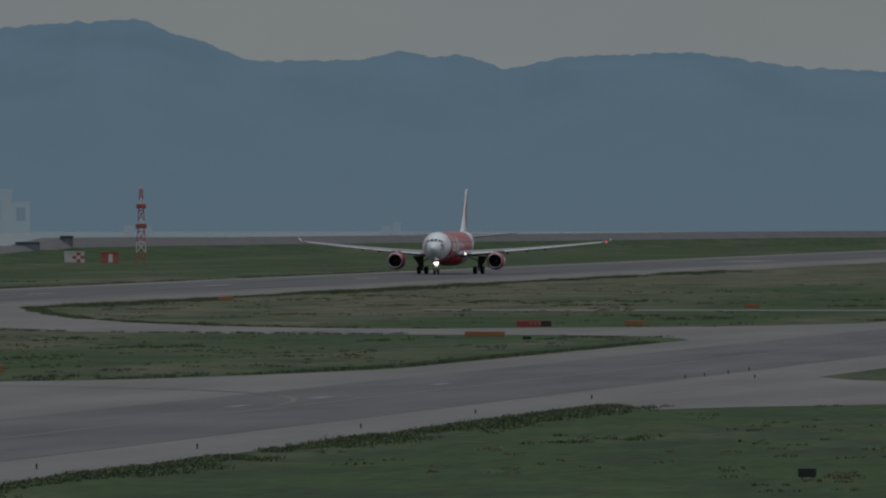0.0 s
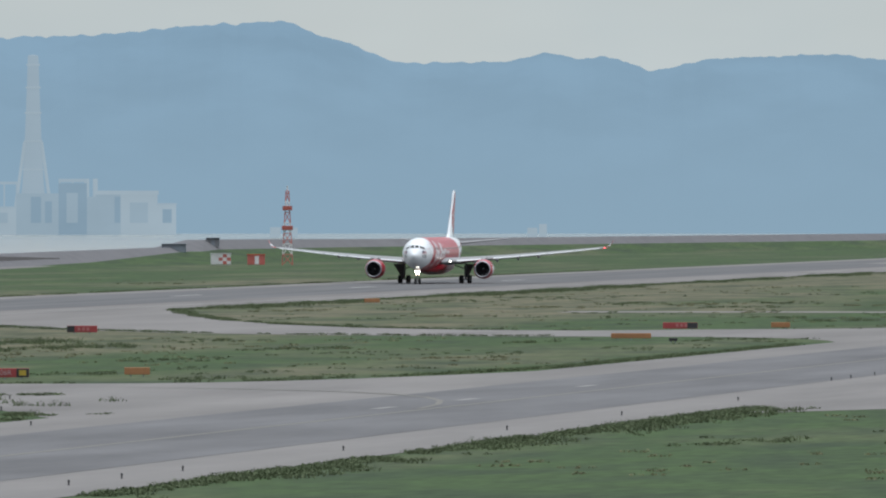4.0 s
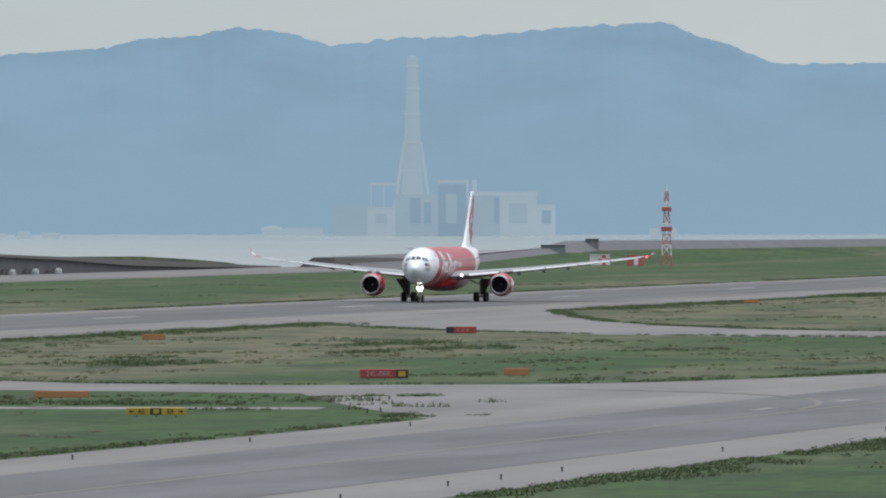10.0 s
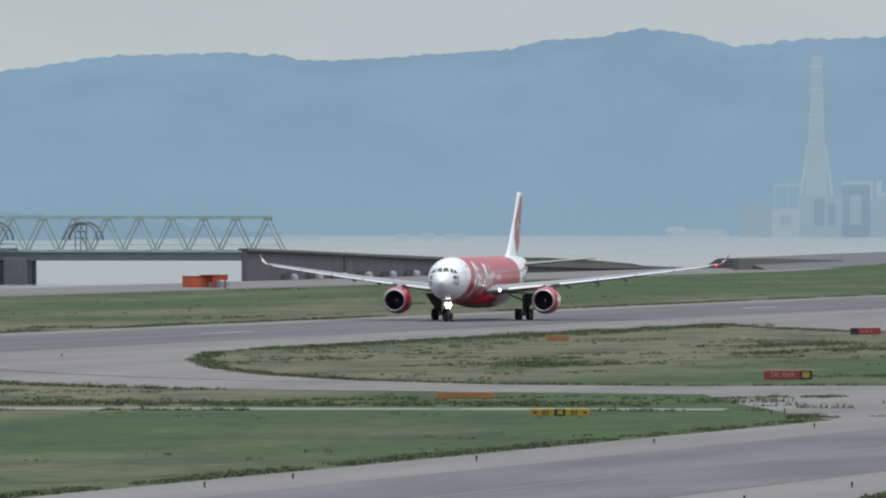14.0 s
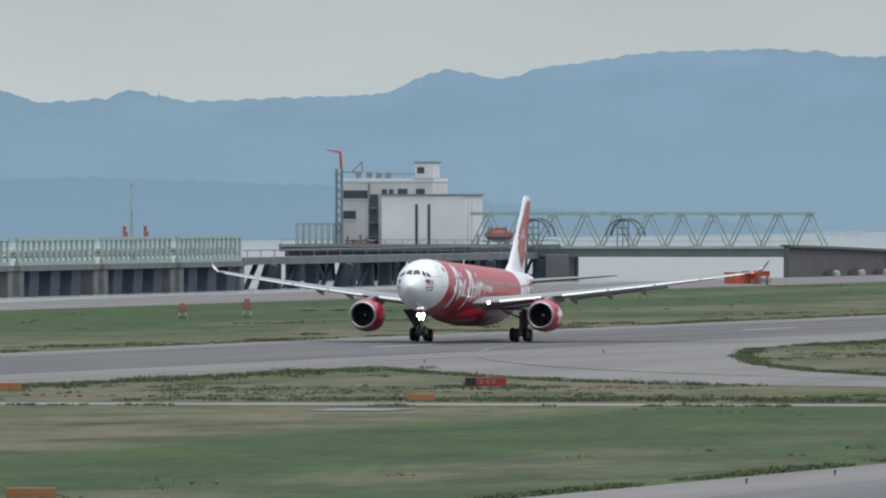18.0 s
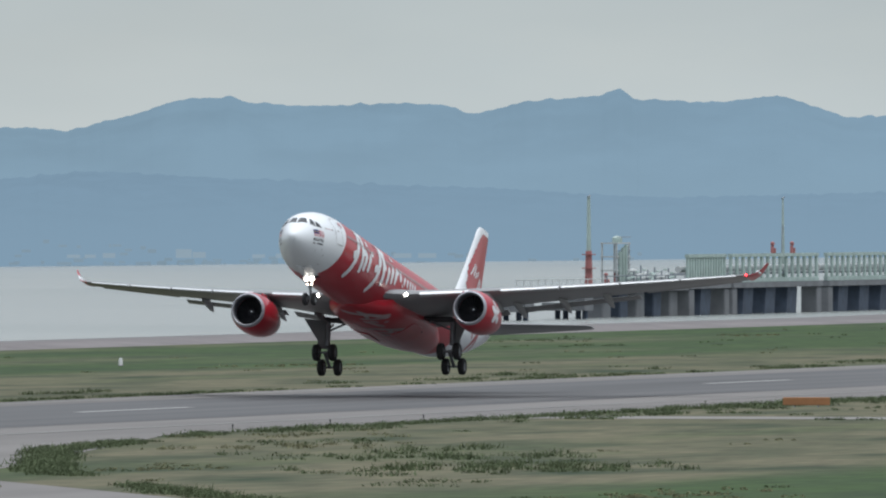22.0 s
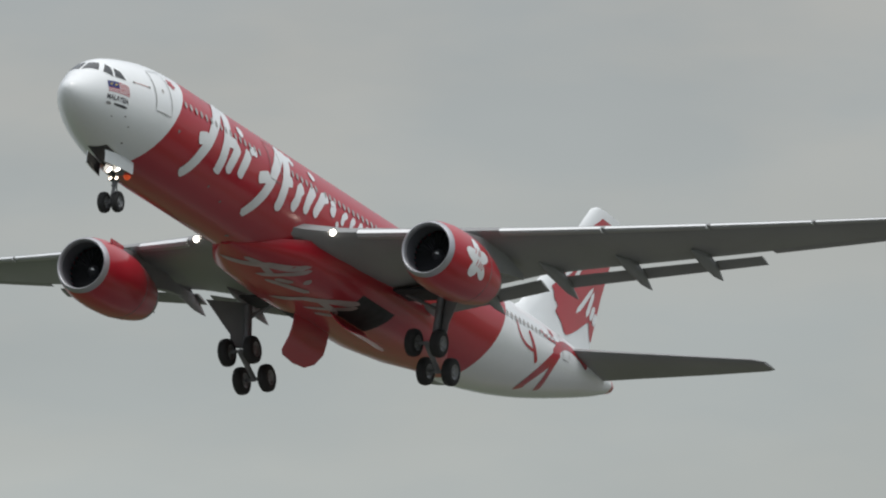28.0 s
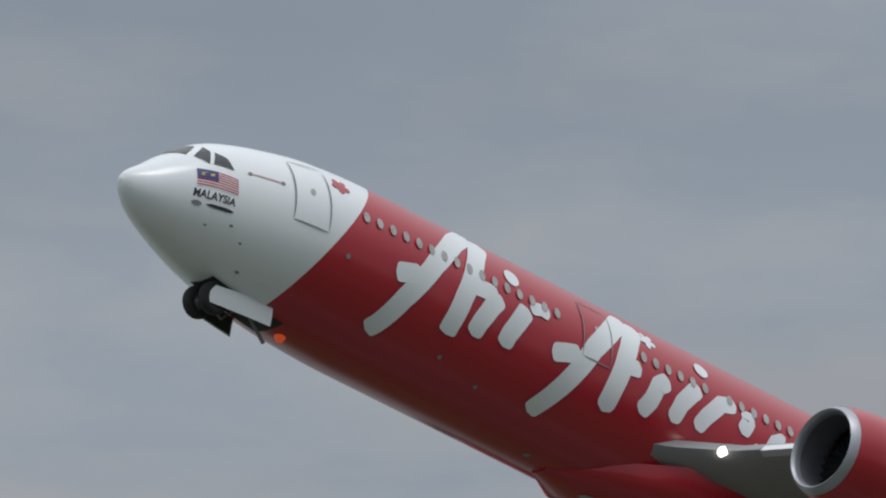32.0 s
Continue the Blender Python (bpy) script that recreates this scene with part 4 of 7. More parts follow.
# red shape and white strokes on the fin
for sg in (1, -1):
    bm = bmesh.new()
    def on_fin(z, u, off=0.03):
        levels = ((7.0, 46.4, 12.2), (7.9, 48.6, 10.9), (8.4, 50.1, 9.7), (9.0, 51.4, 8.7), (11.8, 54.5, 6.4), (15.0, 57.75, 4.4), (16.15, 58.85, 3.7))
        for p, q in zip(levels, levels[1:]):
            if z <= q[0]:
                k = (z - p[0]) / (q[0] - p[0])
                le, ch = p[1] + (q[1] - p[1]) * k, p[2] + (q[2] - p[2]) * k
                break
        yt = 5 * 0.10 * (0.2969 * math.sqrt(u) - 0.126 * u - 0.3516 * u * u + 0.2843 * u ** 3 - 0.1015 * u ** 4)
        w = yt * ch if sg > 0 else -0.75 * yt * ch
        return (w + sg * off, le + u * ch - 32.1, z)

    rows_ = []
    front = ((8.7, 0.60), (9.0, 0.52), (9.4, 0.38), (9.8, 0.34), (10.3, 0.24), (10.7, 0.15), (11.2, 0.17), (11.8, 0.10), (12.6, 0.07), (14.0, 0.14), (15.2, 0.22), (15.9, 0.34))
    for k in range(37):
        z = 8.7 + 7.2 * k / 36
        lo_u = next(p[1] + (q[1] - p[1]) * (z - p[0]) / (q[0] - p[0]) for p, q in zip(front, front[1:]) if z <= q[0] + 1e-6)
        lo_u += 0.012 * math.sin(z * 11.0) + 0.01 * math.sin(z * 23.0)
        hi_u = 0.985 if z > 10.15 else 0.63 + 0.22 * (z - 8.7) / 1.45
        rows_.append([on_fin(z, lo_u + (hi_u - lo_u) * j / 8) for j in range(9)])
    loft(bm, rows_, cap=False, closed=False)
    loft(bm, [[on_fin(z, u0 + (0.985 - u0) * j / 3) for j in range(4)] for z, u0 in ((9.3, 0.965), (9.7, 0.92), (10.2, 0.87))], cap=False, closed=False)
    red_field = part("red_fin_field", bm, RED, fin, "ragged red field on the fin", smooth=60)
    for z0, u0, z1, u1 in ((11.6, 0.22, 13.0, 0.34), (11.7, 0.38, 12.8, 0.40), (11.6, 0.48, 12.3, 0.50), (11.8, 0.58, 12.5, 0.61), (10.1, 0.62, 12.1, 0.77), (10.3, 0.80, 11.9, 0.81), (10.3, 0.88, 11.2, 0.89), (10.2, 0.95, 10.9, 0.955)):
        bm = bmesh.new()
        rr = []
        for j in range(7):
            t = j / 6
            w = 0.032 * (1 - (2 * t - 1) ** 8)
            rr.append([on_fin(z0 + (z1 - z0) * t, u0 + (u1 - u0) * t + o, 0.05) for o in (-w, w)])
        loft(bm, rr, cap=False, closed=False)
        part("white_stroke", bm, WHITE, red_field, smooth=0)

def curl(pts):
    """A round curve through three points."""
    (a, b), (c, d), (e, f_) = pts
    c, d = 2 * c - (a + e) / 2, 2 * d - (b + f_) / 2
    return [(a * (1 - t) ** 2 + 2 * c * t * (1 - t) + e * t * t, b * (1 - t) ** 2 + 2 * d * t * (1 - t) + f_ * t * t) for t in [k / 10 for k in range(11)]]


# white brush strokes, dots and dashes along the red cabin
WORD = ((((12.75, 35), (11.8, 54), (10.85, 79.8), (9.97, 109.8), (9.51, 131.9), (9.3, 139)), 0.70), (((13.2, 38), (12.75, 55), (12.5, 69), (12.14, 92.5), (11.95, 112), (11.92, 118.5)), 0.70), (((9.35, 97.3), (9.8, 94.5), (10.35, 91.5)), 0.62), (((12.4, 81.5), (12.8, 80.8), (13.5, 80.5)), 0.60),
        (((13.62, 80), (13.3, 89), (12.98, 102), (12.85, 112)), 0.66), (((14.75, 79), (14.5, 88), (14.19, 100), (14.08, 109.5)), 0.66), (((14.85, 77.5), (15.3, 75), (15.7, 76)), 0.44),
        (((19.15, 44), (18.35, 64), (17.61, 82.9), (16.86, 111.7), (16.36, 130.7), (16.16, 139)), 0.70), (((19.62, 46), (19.25, 62), (18.94, 80), (18.68, 101), (18.56, 117.5)), 0.72), (((15.95, 98.3), (16.5, 94.5), (17.1, 91.3)), 0.60), (((18.9, 84), (19.2, 83), (19.65, 81.5)), 0.56),
        (((20.85, 79.5), (20.4, 86), (20.2, 98), (19.9, 108)), 0.62), (((22.15, 73), (21.75, 82), (21.44, 90), (21.2, 104)), 0.60), (((23.75, 73.5), (23.1, 77), (22.5, 91), (22.2, 101)), 0.56), (((24.2, 73), (24.3, 80), (24.05, 90)), 0.56),
        (((25.9, 78), (25.4, 84), (25.2, 93)), 0.34), (((26.75, 78), (26.35, 85), (26.2, 94)), 0.34), (((27.6, 78), (27.2, 86), (27.1, 94)), 0.34), (((28.3, 78), (27.95, 86), (27.85, 94)), 0.34), (((29.0, 79), (28.7, 86), (28.6, 93)), 0.34))
for sg in (1, -1):
    for pts, w in WORD:
        part("white_brush_stroke", stroke(pts, w, side=sg), WHITE, fuselage, smooth=60)
    for s, ph, r in ((14.16, 60.5, 0.31), (22.39, 56.7, 0.29), (24.75, 95, 0.17)):
        part("white_dot", disc(s, sg * ph, r, 0.03), WHITE, fuselage, smooth=0)
    # small flower shapes
    for s, ph, mt in ((7.2, 51.5, RED), (20.11, 53.5, WHITE), (51.1, 60, RED)):
        bm = bmesh.new()
        for a in (20, 92, 164, 236, 308):
            u = (0.36 * math.cos(radians(a)), 0.36 * math.sin(radians(a)) * 57.3 / 2.82)
            stroke([(s, ph), (s + u[0], ph + u[1])], 0.22, 0.018, bm, side=sg)
        part("flower_mark", bm, mt, fuselage, smooth=0)
    part("red_dash", stroke([(3.83, 67.1), (4.97, 68.8)], 0.07, 0.016, side=sg), FADED_PRINT, fuselage, smooth=0)
    for s_, ph_ in ((3.86, 67.2), (4.94, 68.7)):
        part("static_port", disc(s_, sg * ph_, 0.085, 0.02, n=6), SEAM, fuselage, smooth=0)
    # red ribbon curls on the white tail
    for pts, w in ((((46.0, 70), (46.5, 90), (48.3, 99)), 0.16), (((47.5, 78), (48.3, 96), (49.0, 111)), 0.30), (((49.6, 152), (49.7, 124), (51.9, 84)), 0.75), (((51.6, 148), (51.1, 118), (51.6, 92)), 0.55), (((51.0, 92), (53.6, 66), (56.5, 88)), 0.7), (((49.4, 66), (50.5, 73), (52.6, 70)), 0.22)):
        part("red_ribbon", stroke(curl(pts), w, 0.016, side=sg), RED, fuselage, smooth=60)
    # flag by the cockpit: stripes and a blue corner with a yellow crescent
    flag = [(2.27, 65.5), (2.29, 88), (3.52, 91.9), (3.47, 76.5)]

    def flag_at(u, v):
        (a, b), (c, d), (e, f_), (g_, h) = flag
        return ((a * (1 - u) + g_ * u) * (1 - v) + (c * (1 - u) + e * u) * v, (b * (1 - u) + h * u) * (1 - v) + (d * (1 - u) + f_ * u) * v)

    def flag_patch(u0, u1, v0, v1, off):
        q = [flag_at(u0, v0), flag_at(u0, v1), flag_at(u1, v1), flag_at(u1, v0)]
        return patch([(s, sg * ph) for s, ph in q], off, 4)

    field = part("flag", flag_patch(0, 1, 0, 1, 0.012), WHITE, fuselage, "red and white striped flag with a blue corner", smooth=0)
    for k in range(7):
        part("flag_stripe", flag_patch(0, 1, k / 7, k / 7 + 1 / 14, 0.018), RED, field, smooth=0)
    part("flag_corner", flag_patch(0, 0.5, 0, 4 / 7, 0.024), BLUE_PRINT, field, smooth=0)
    u_, v_ = flag_at(0.18, 0.28)
    part("flag_crescent", disc(u_, sg * v_, 0.10, 0.03), GOLD_PRINT, field, smooth=0)
    u_, v_ = flag_at(0.21, 0.28)
    part("crescent_gap", disc(u_, sg * v_, 0.075, 0.034), BLUE_PRINT, field, smooth=0)
    u_, v_ = flag_at(0.36, 0.28)
    part("flag_star", disc(u_, sg * v_, 0.07, 0.03, n=7), GOLD_PRINT, field, smooth=0)
    # country's name under the flag, then a plain emblem and bar
    cu = bpy.data.curves.new("name_text", "FONT")
    cu.body, cu.size, cu.align_x, cu.align_y = "MALAYSIA", 1.0, "CENTER", "CENTER"
    cu.offset = 0.022
    tmp = bpy.data.objects.new("name_text", cu)
    me = bpy.data.meshes.new_from_object(tmp)
    bpy.data.objects.remove(tmp)
    xs = [v.co.x for v in me.vertices]
    ys = [v.co.y for v in me.vertices]
    x0, x1, y0, y1 = min(xs), max(xs), min(ys), max(ys)
    for v in me.vertices:
        u = (v.co.x - x0) / (x1 - x0)
        k = 1 - (v.co.y - y0) / (y1 - y0)
        if sg < 0:
            u = 1 - u
        s = 2.24 + 1.26 * u
        ph = (91.0 + 3.8 * u) * (1 - k) + (101.2 + 0.4 * u) * k
        v.co = skin(s, sg * ph, 0.016)
    me.materials.append(DARK_PRINT)
    lettering = new("country_lettering", me)
    lettering.parent = fuselage
    tagged(lettering, "dark lettering MALAYSIA")
    part("round_emblem", disc(2.40, sg * 108.3, 0.15, 0.016), SEAM, fuselage, smooth=0)
    part("dark_bar", stroke([(2.68, 107.3), (3.52, 106.7)], 0.17, 0.016, side=sg), DARK_PRINT, fuselage, smooth=0)
# small service marks and ports
for s, ph, r in ((7.53, 102.6, 0.09), (2.9, 127, 0.05), (3.6, 118, 0.06), (4.6, 150, 0.07), (4.1, 128, 0.05), (12.2, 133, 0.08), (14.0, 140, 0.08), (17.6, 170, 0.12)):
    part("service_port", disc(s, ph, r, 0.016), SEAM, fuselage, smooth=0)
bm = bmesh.new()
spin(bm, tuple(skin(7.6, 180, 0)), (0, 0, -1), ((-0.05, 0.2), (0.05, 0.17), (0.16, 0.1), (0.2, 0)), 12)
part("beacon_light", bm, BEACON, fuselage, "red anti-collision light under the belly")


def belly(s, x, off=0.02):
    for p, q in zip(BELLY, BELLY[1:]):
        if s <= q[0]:
            k = (s - p[0]) / (q[0] - p[0])
            w, d, top = (p[i] + (q[i] - p[i]) * k for i in (1, 2, 3))
            break
    c = max(-0.999, min(0.999, x / w))
    return (x, s - 32.1, 0.25 + top - (top - d) * (1 - c * c) ** 0.35 - off)


BELLY = ((18.6, 0.4, 2.32, 2.6), (20.2, 1.6, 2.10, 3.0), (22.4, 2.72, 1.78, 3.5), (26.0, 3.05, 1.6, 3.7), (32.0, 3.1, 1.6, 3.8), (36.0, 2.95, 1.72, 3.6))
for way, wide in ((((20.1, -1.1), (20.7, -0.14), (21.4, 1.0), (23.3, 2.4)), 0.22), (((22.0, -0.03), (22.7, 1.27), (23.6, 2.3)), 0.17), (((20.1, 0.26), (21.1, 0.72), (22.6, 0.68)), 0.16), (((22.9, 0.6), (23.9, 1.16)), 0.17),
                  (((22.8, 0.12), (24.3, 0.8), (25.5, 1.27)), 0.17), (((24.2, 1.55), (24.5, 1.85)), 0.2), (((25.4, -0.9), (26.0, 0.74), (27.5, 1.66), (29.1, 2.3)), 0.22), (((27.2, 0.11), (28.4, 1.35), (29.3, 2.1)), 0.16), (((26.5, 1.2), (28.2, 1.18), (29.1, 1.01)), 0.15), (((28.3, 0.2), (29.2, 0.83)), 0.16)):
    bm = bmesh.new()
    fine = [tuple(a + (b - a) * k / 6 for a, b in zip(p, q)) for p, q in zip(way, way[1:]) for k in range(6)] + [way[-1]]
    rr = []
    for k, (s_, x_) in enumerate(fine):
        a, b = fine[max(0, k - 1)], fine[min(len(fine) - 1, k + 1)]
        ln = math.hypot(b[0] - a[0], b[1] - a[1])
        w = wide * (1 - (2 * k / (len(fine) - 1) - 1) ** 12) + 0.02
        rr.append([belly(s_ + o * (b[1] - a[1]) / ln, x_ - o * (b[0] - a[0]) / ln) for o in (-w, w)])
    loft(bm, rr, cap=False, closed=False)
    part("belly_stroke", bm, BELLY_PRINT, plane, smooth=60)

# ---------------------------------------------------------------- landing gear
def joint(name, parent, at, label=""):
    ob = new(name)
    ob.empty_display_size = 0.1
    ob.parent = parent
    ob.location = at
    return tagged(ob, label)


def wheel(parent, at, r, w):
    bm = bmesh.new()
    spin(bm, (at[0] - w / 2, at[1], at[2]), (1, 0, 0), ((0.02, r * 0.55), (0, r * 0.8), (w * 0.12, r * 0.95), (w * 0.35, r), (w * 0.65, r), (w * 0.88, r * 0.95), (w, r * 0.8), (w - 0.02, r * 0.55)), 24)
    tyre = part("tyre", bm, TYRE, parent, "black rubber tyre", smooth=50)
    bm = bmesh.new()
    spin(bm, (at[0] - w / 2, at[1], at[2]), (1, 0, 0), ((0.06, 0), (0.05, r * 0.2), (0.10, r * 0.3), (0.07, r * 0.5), (0.02, r * 0.56), (w - 0.02, r * 0.56), (w - 0.07, r * 0.5), (w - 0.10, r * 0.3), (w - 0.05, r * 0.2), (w - 0.06, 0)), 18)
    part("wheel_hub", bm, HUB, parent, smooth=40)
    return tyre


NG_AT = (0, 6.67 - 32.1, 3.04)
nose_gear = joint("nose_gear", plane, NG_AT, "twin-wheel nose gear with lit lamps on the leg")
bm = bmesh.new()
rod(bm, (0, 0, 0), (0, -0.05, -1.35), 0.15)
rod(bm, (0, -0.05, -1.3), (0, -0.08, -2.22), 0.095)
rod(bm, (-0.36, -0.08, -2.22), (0.36, -0.08, -2.22), 0.07)
rod(bm, (0, 0.12, -0.5), (0, 0.95, 0.1), 0.06)
part("gear_leg", bm, STEEL, nose_gear)
bm = bmesh.new()
rod(bm, (0, 0.15, -1.2), (0, 0.42, -1.6), 0.035)
rod(bm, (0, 0.42, -1.6), (0, 0.02, -2.1), 0.035)
part("torque_link", bm, STEEL, nose_gear)
for sg in (1, -1):
    wheel(nose_gear, (sg * 0.36, -0.08, -2.22), 0.52, 0.36)
for x, z, r, mt, nm in ((0.23, -0.60, 0.25, LANDING, "takeoff_light"), (-0.23, -0.60, 0.25, LANDING, "takeoff_light"), (0.17, -1.02, 0.10, TAXI_LIGHT, "taxi_light"), (-0.17, -1.02, 0.10, TAXI_LIGHT, "taxi_light")):
    bm = bmesh.new()
    spin(bm, (x, -0.16, z), (0, -1, 0), ((-0.12, 0.0), (-0.10, r * 0.8), (0.0, r * 1.02), (r * 1.7, r * 1.04), (r * 1.7, r * 0.98), (0.05, r * 0.95)), 14)
    lamp_body = part(nm, bm, STEEL, nose_gear, "round lamp on the nose gear leg")
    part("lens", spin(bmesh.new(), (x, -0.16, z), (0, -1, 0), ((0.045, r * 0.95), (0.07, r * 0.7), (0.08, 0)), 14), mt, lamp_body, "brightly lit lens")

# nose wheel bay and doors
bm = bmesh.new()
loft(bm, [[skin(s, p, 0.015) for p in (166, 173, 180, 187, 194)] for s in (4.2, 5.0, 5.8, 6.6, 7.1)], closed=False)
part("nose_gear_bay", bm, BAY, plane, smooth=0)
nose_doors = []
for sg in (1, -1):
    d_ = joint("nose_gear_door", plane, tuple(skin(5.3, sg * 164, 0.02)), "white nose gear door")
    a0 = skin(5.3, sg * 164, 0.02)
    bm = bmesh.new()
    rr = []
    for s in (4.2, 4.9, 5.6, 6.4):
        rr.append([skin(s, sg * p, 0.03) - a0 for p in (164, 168, 172, 176, 179.5)] + [skin(s, sg * p, 0.07) - a0 for p in (179.5, 172, 164)])
    loft(bm, rr)
    part("door_panel", bm, WHITE, d_, smooth=30)
    bm = bmesh.new()
    loft(bm, [[skin(s, sg * p, 0.02) - a0 for p in (164.5, 168, 172, 176, 179)] for s in (4.25, 4.9, 5.6, 6.35)], cap=False, closed=False)
    part("door_lining", bm, BAY, d_, "dark inner side of the door", smooth=30)
    nose_doors.append((d_, sg))

main_gears, bogies, main_doors = [], [], []
for sg in (1, -1):
    mg = joint("main_gear", plane, (sg * 5.34, 31.9 - 32.1, 3.25), "four-wheel main landing gear")
    bm = bmesh.new()
    rod(bm, (0, 0, 0.2), (0, 0, -1.75), 0.21, n=12)
    rod(bm, (0, 0, -0.5), (-sg * 1.9, -0.1, 0.25), 0.09)
    rod(bm, (0, 0.1, -0.3), (0, 1.5, 0.3), 0.09)
    part("gear_leg", bm, STEEL, mg)
    bm = bmesh.new()
    plate = ((-0.3, 0.40), (2.0, 0.40), (1.75, 0.05), (1.0, -0.95), (0.72, -1.3), (0.68, -1.98), (-0.3, -1.98))
    loft(bm, [[(sg * (0.24 + 0.765 * e_), 0.12 - 0.644 * e_ + th, zo) for e_, zo in plate] for th in (-0.035, 0.035)])
    rod(bm, (0, 0.1, -0.4), (sg * 0.32, 0.1, -0.4), 0.05)
    rod(bm, (0, 0.1, -1.3), (sg * 0.32, 0.1, -1.3), 0.05)
    part("leg_door", bm, WING_GREY, mg, "grey door plate on the leg")
    bg = joint("bogie", mg, (0, 0, -2.24))
    bm = bmesh.new()
    rod(bm, (0, 0, 0), (0, 0, 1.5), 0.14, n=10)
    rod(bm, (0, -1.02, 0), (0, 1.02, 0), 0.14, n=10)
    for yy in (-0.99, 0.99):
        rod(bm, (-0.72, yy, 0), (0.72, yy, 0), 0.09, n=8)
    rod(bm, (0, -0.2, 0.9), (0, -0.75, 0.15), 0.05)
    part("bogie_beam", bm, STEEL, bg)
    for xx in (-0.70, 0.70):
        for yy in (-0.99, 0.99):
            bm = bmesh.new()
            r, w = 0.71, 0.52
            spin(bm, (xx - w / 2, yy, 0), (1, 0, 0), ((0.02, r * 0.55), (0, r * 0.8), (w * 0.12, r * 0.95), (w * 0.35, r), (w * 0.65, r), (w * 0.88, r * 0.95), (w, r * 0.8), (w - 0.02, r * 0.55)), 24)
            spin(bm, (xx - w / 2, yy, 0), (1, 0, 0), ((0.07, 0), (0.05, r * 0.2), (0.11, r * 0.3), (0.07, r * 0.5), (0.02, r * 0.56), (w - 0.02, r * 0.56), (w - 0.07, r * 0.5), (w - 0.11, r * 0.3), (w - 0.05, r * 0.2), (w - 0.07, 0)), 18)
            me_ = part("bogie_wheel", bm, [TYRE, HUB], bg, "black tyre on a grey hub", smooth=45)
            for p in me_.data.polygons:
                c_ = p.center
                if math.hypot(c_.y - yy, c_.z) < r * 0.56:
                    p.material_index = 1
    main_gears.append((mg, sg))
    bogies.append(bg)
    # dark wheel bay and its large door, hinged beside the keel
    bm = bmesh.new()
    loft(bm, [[belly(s_, sg * x_, 0.012) for x_ in (1.05, 1.4, 1.8, 2.2, 2.5, 2.7)] for s_ in (28.6, 29.5, 30.4, 31.3, 32.2)], cap=False, closed=False)
    bay = part("main_gear_bay", bm, BAY, plane)
    part("leg_well", boxed((min(sg * 2.9, sg * 5.5), 31.0 - 32.1, 3.62), (max(sg * 2.9, sg * 5.5), 33.0 - 32.1, 3.76), 0.05), BAY, plane)
    a0 = Vector(belly(30.4, sg * 1.0, 0.02))
    dr = joint("main_gear_door", plane, tuple(a0), "large red main gear door")
    bm = bmesh.new()
    rr = []
    for s_, w_ in ((28.5, 1.5), (28.62, 1.72), (29.0, 1.84), (30.4, 1.9), (31.5, 1.84), (32.0, 1.6), (32.32, 1.1)):
        xs_d = [1.0 + w_ * u for u in (0, 0.25, 0.5, 0.75, 1.0)]
        rr.append([Vector(belly(s_, sg * x_, 0.022)) - a0 for x_ in xs_d] + [Vector(belly(s_, sg * x_, 0.085)) - a0 for x_ in reversed(xs_d)])
    loft(bm, rr)
    part("door_panel", bm, RED, dr, smooth=40)
    main_doors.append((dr, sg))


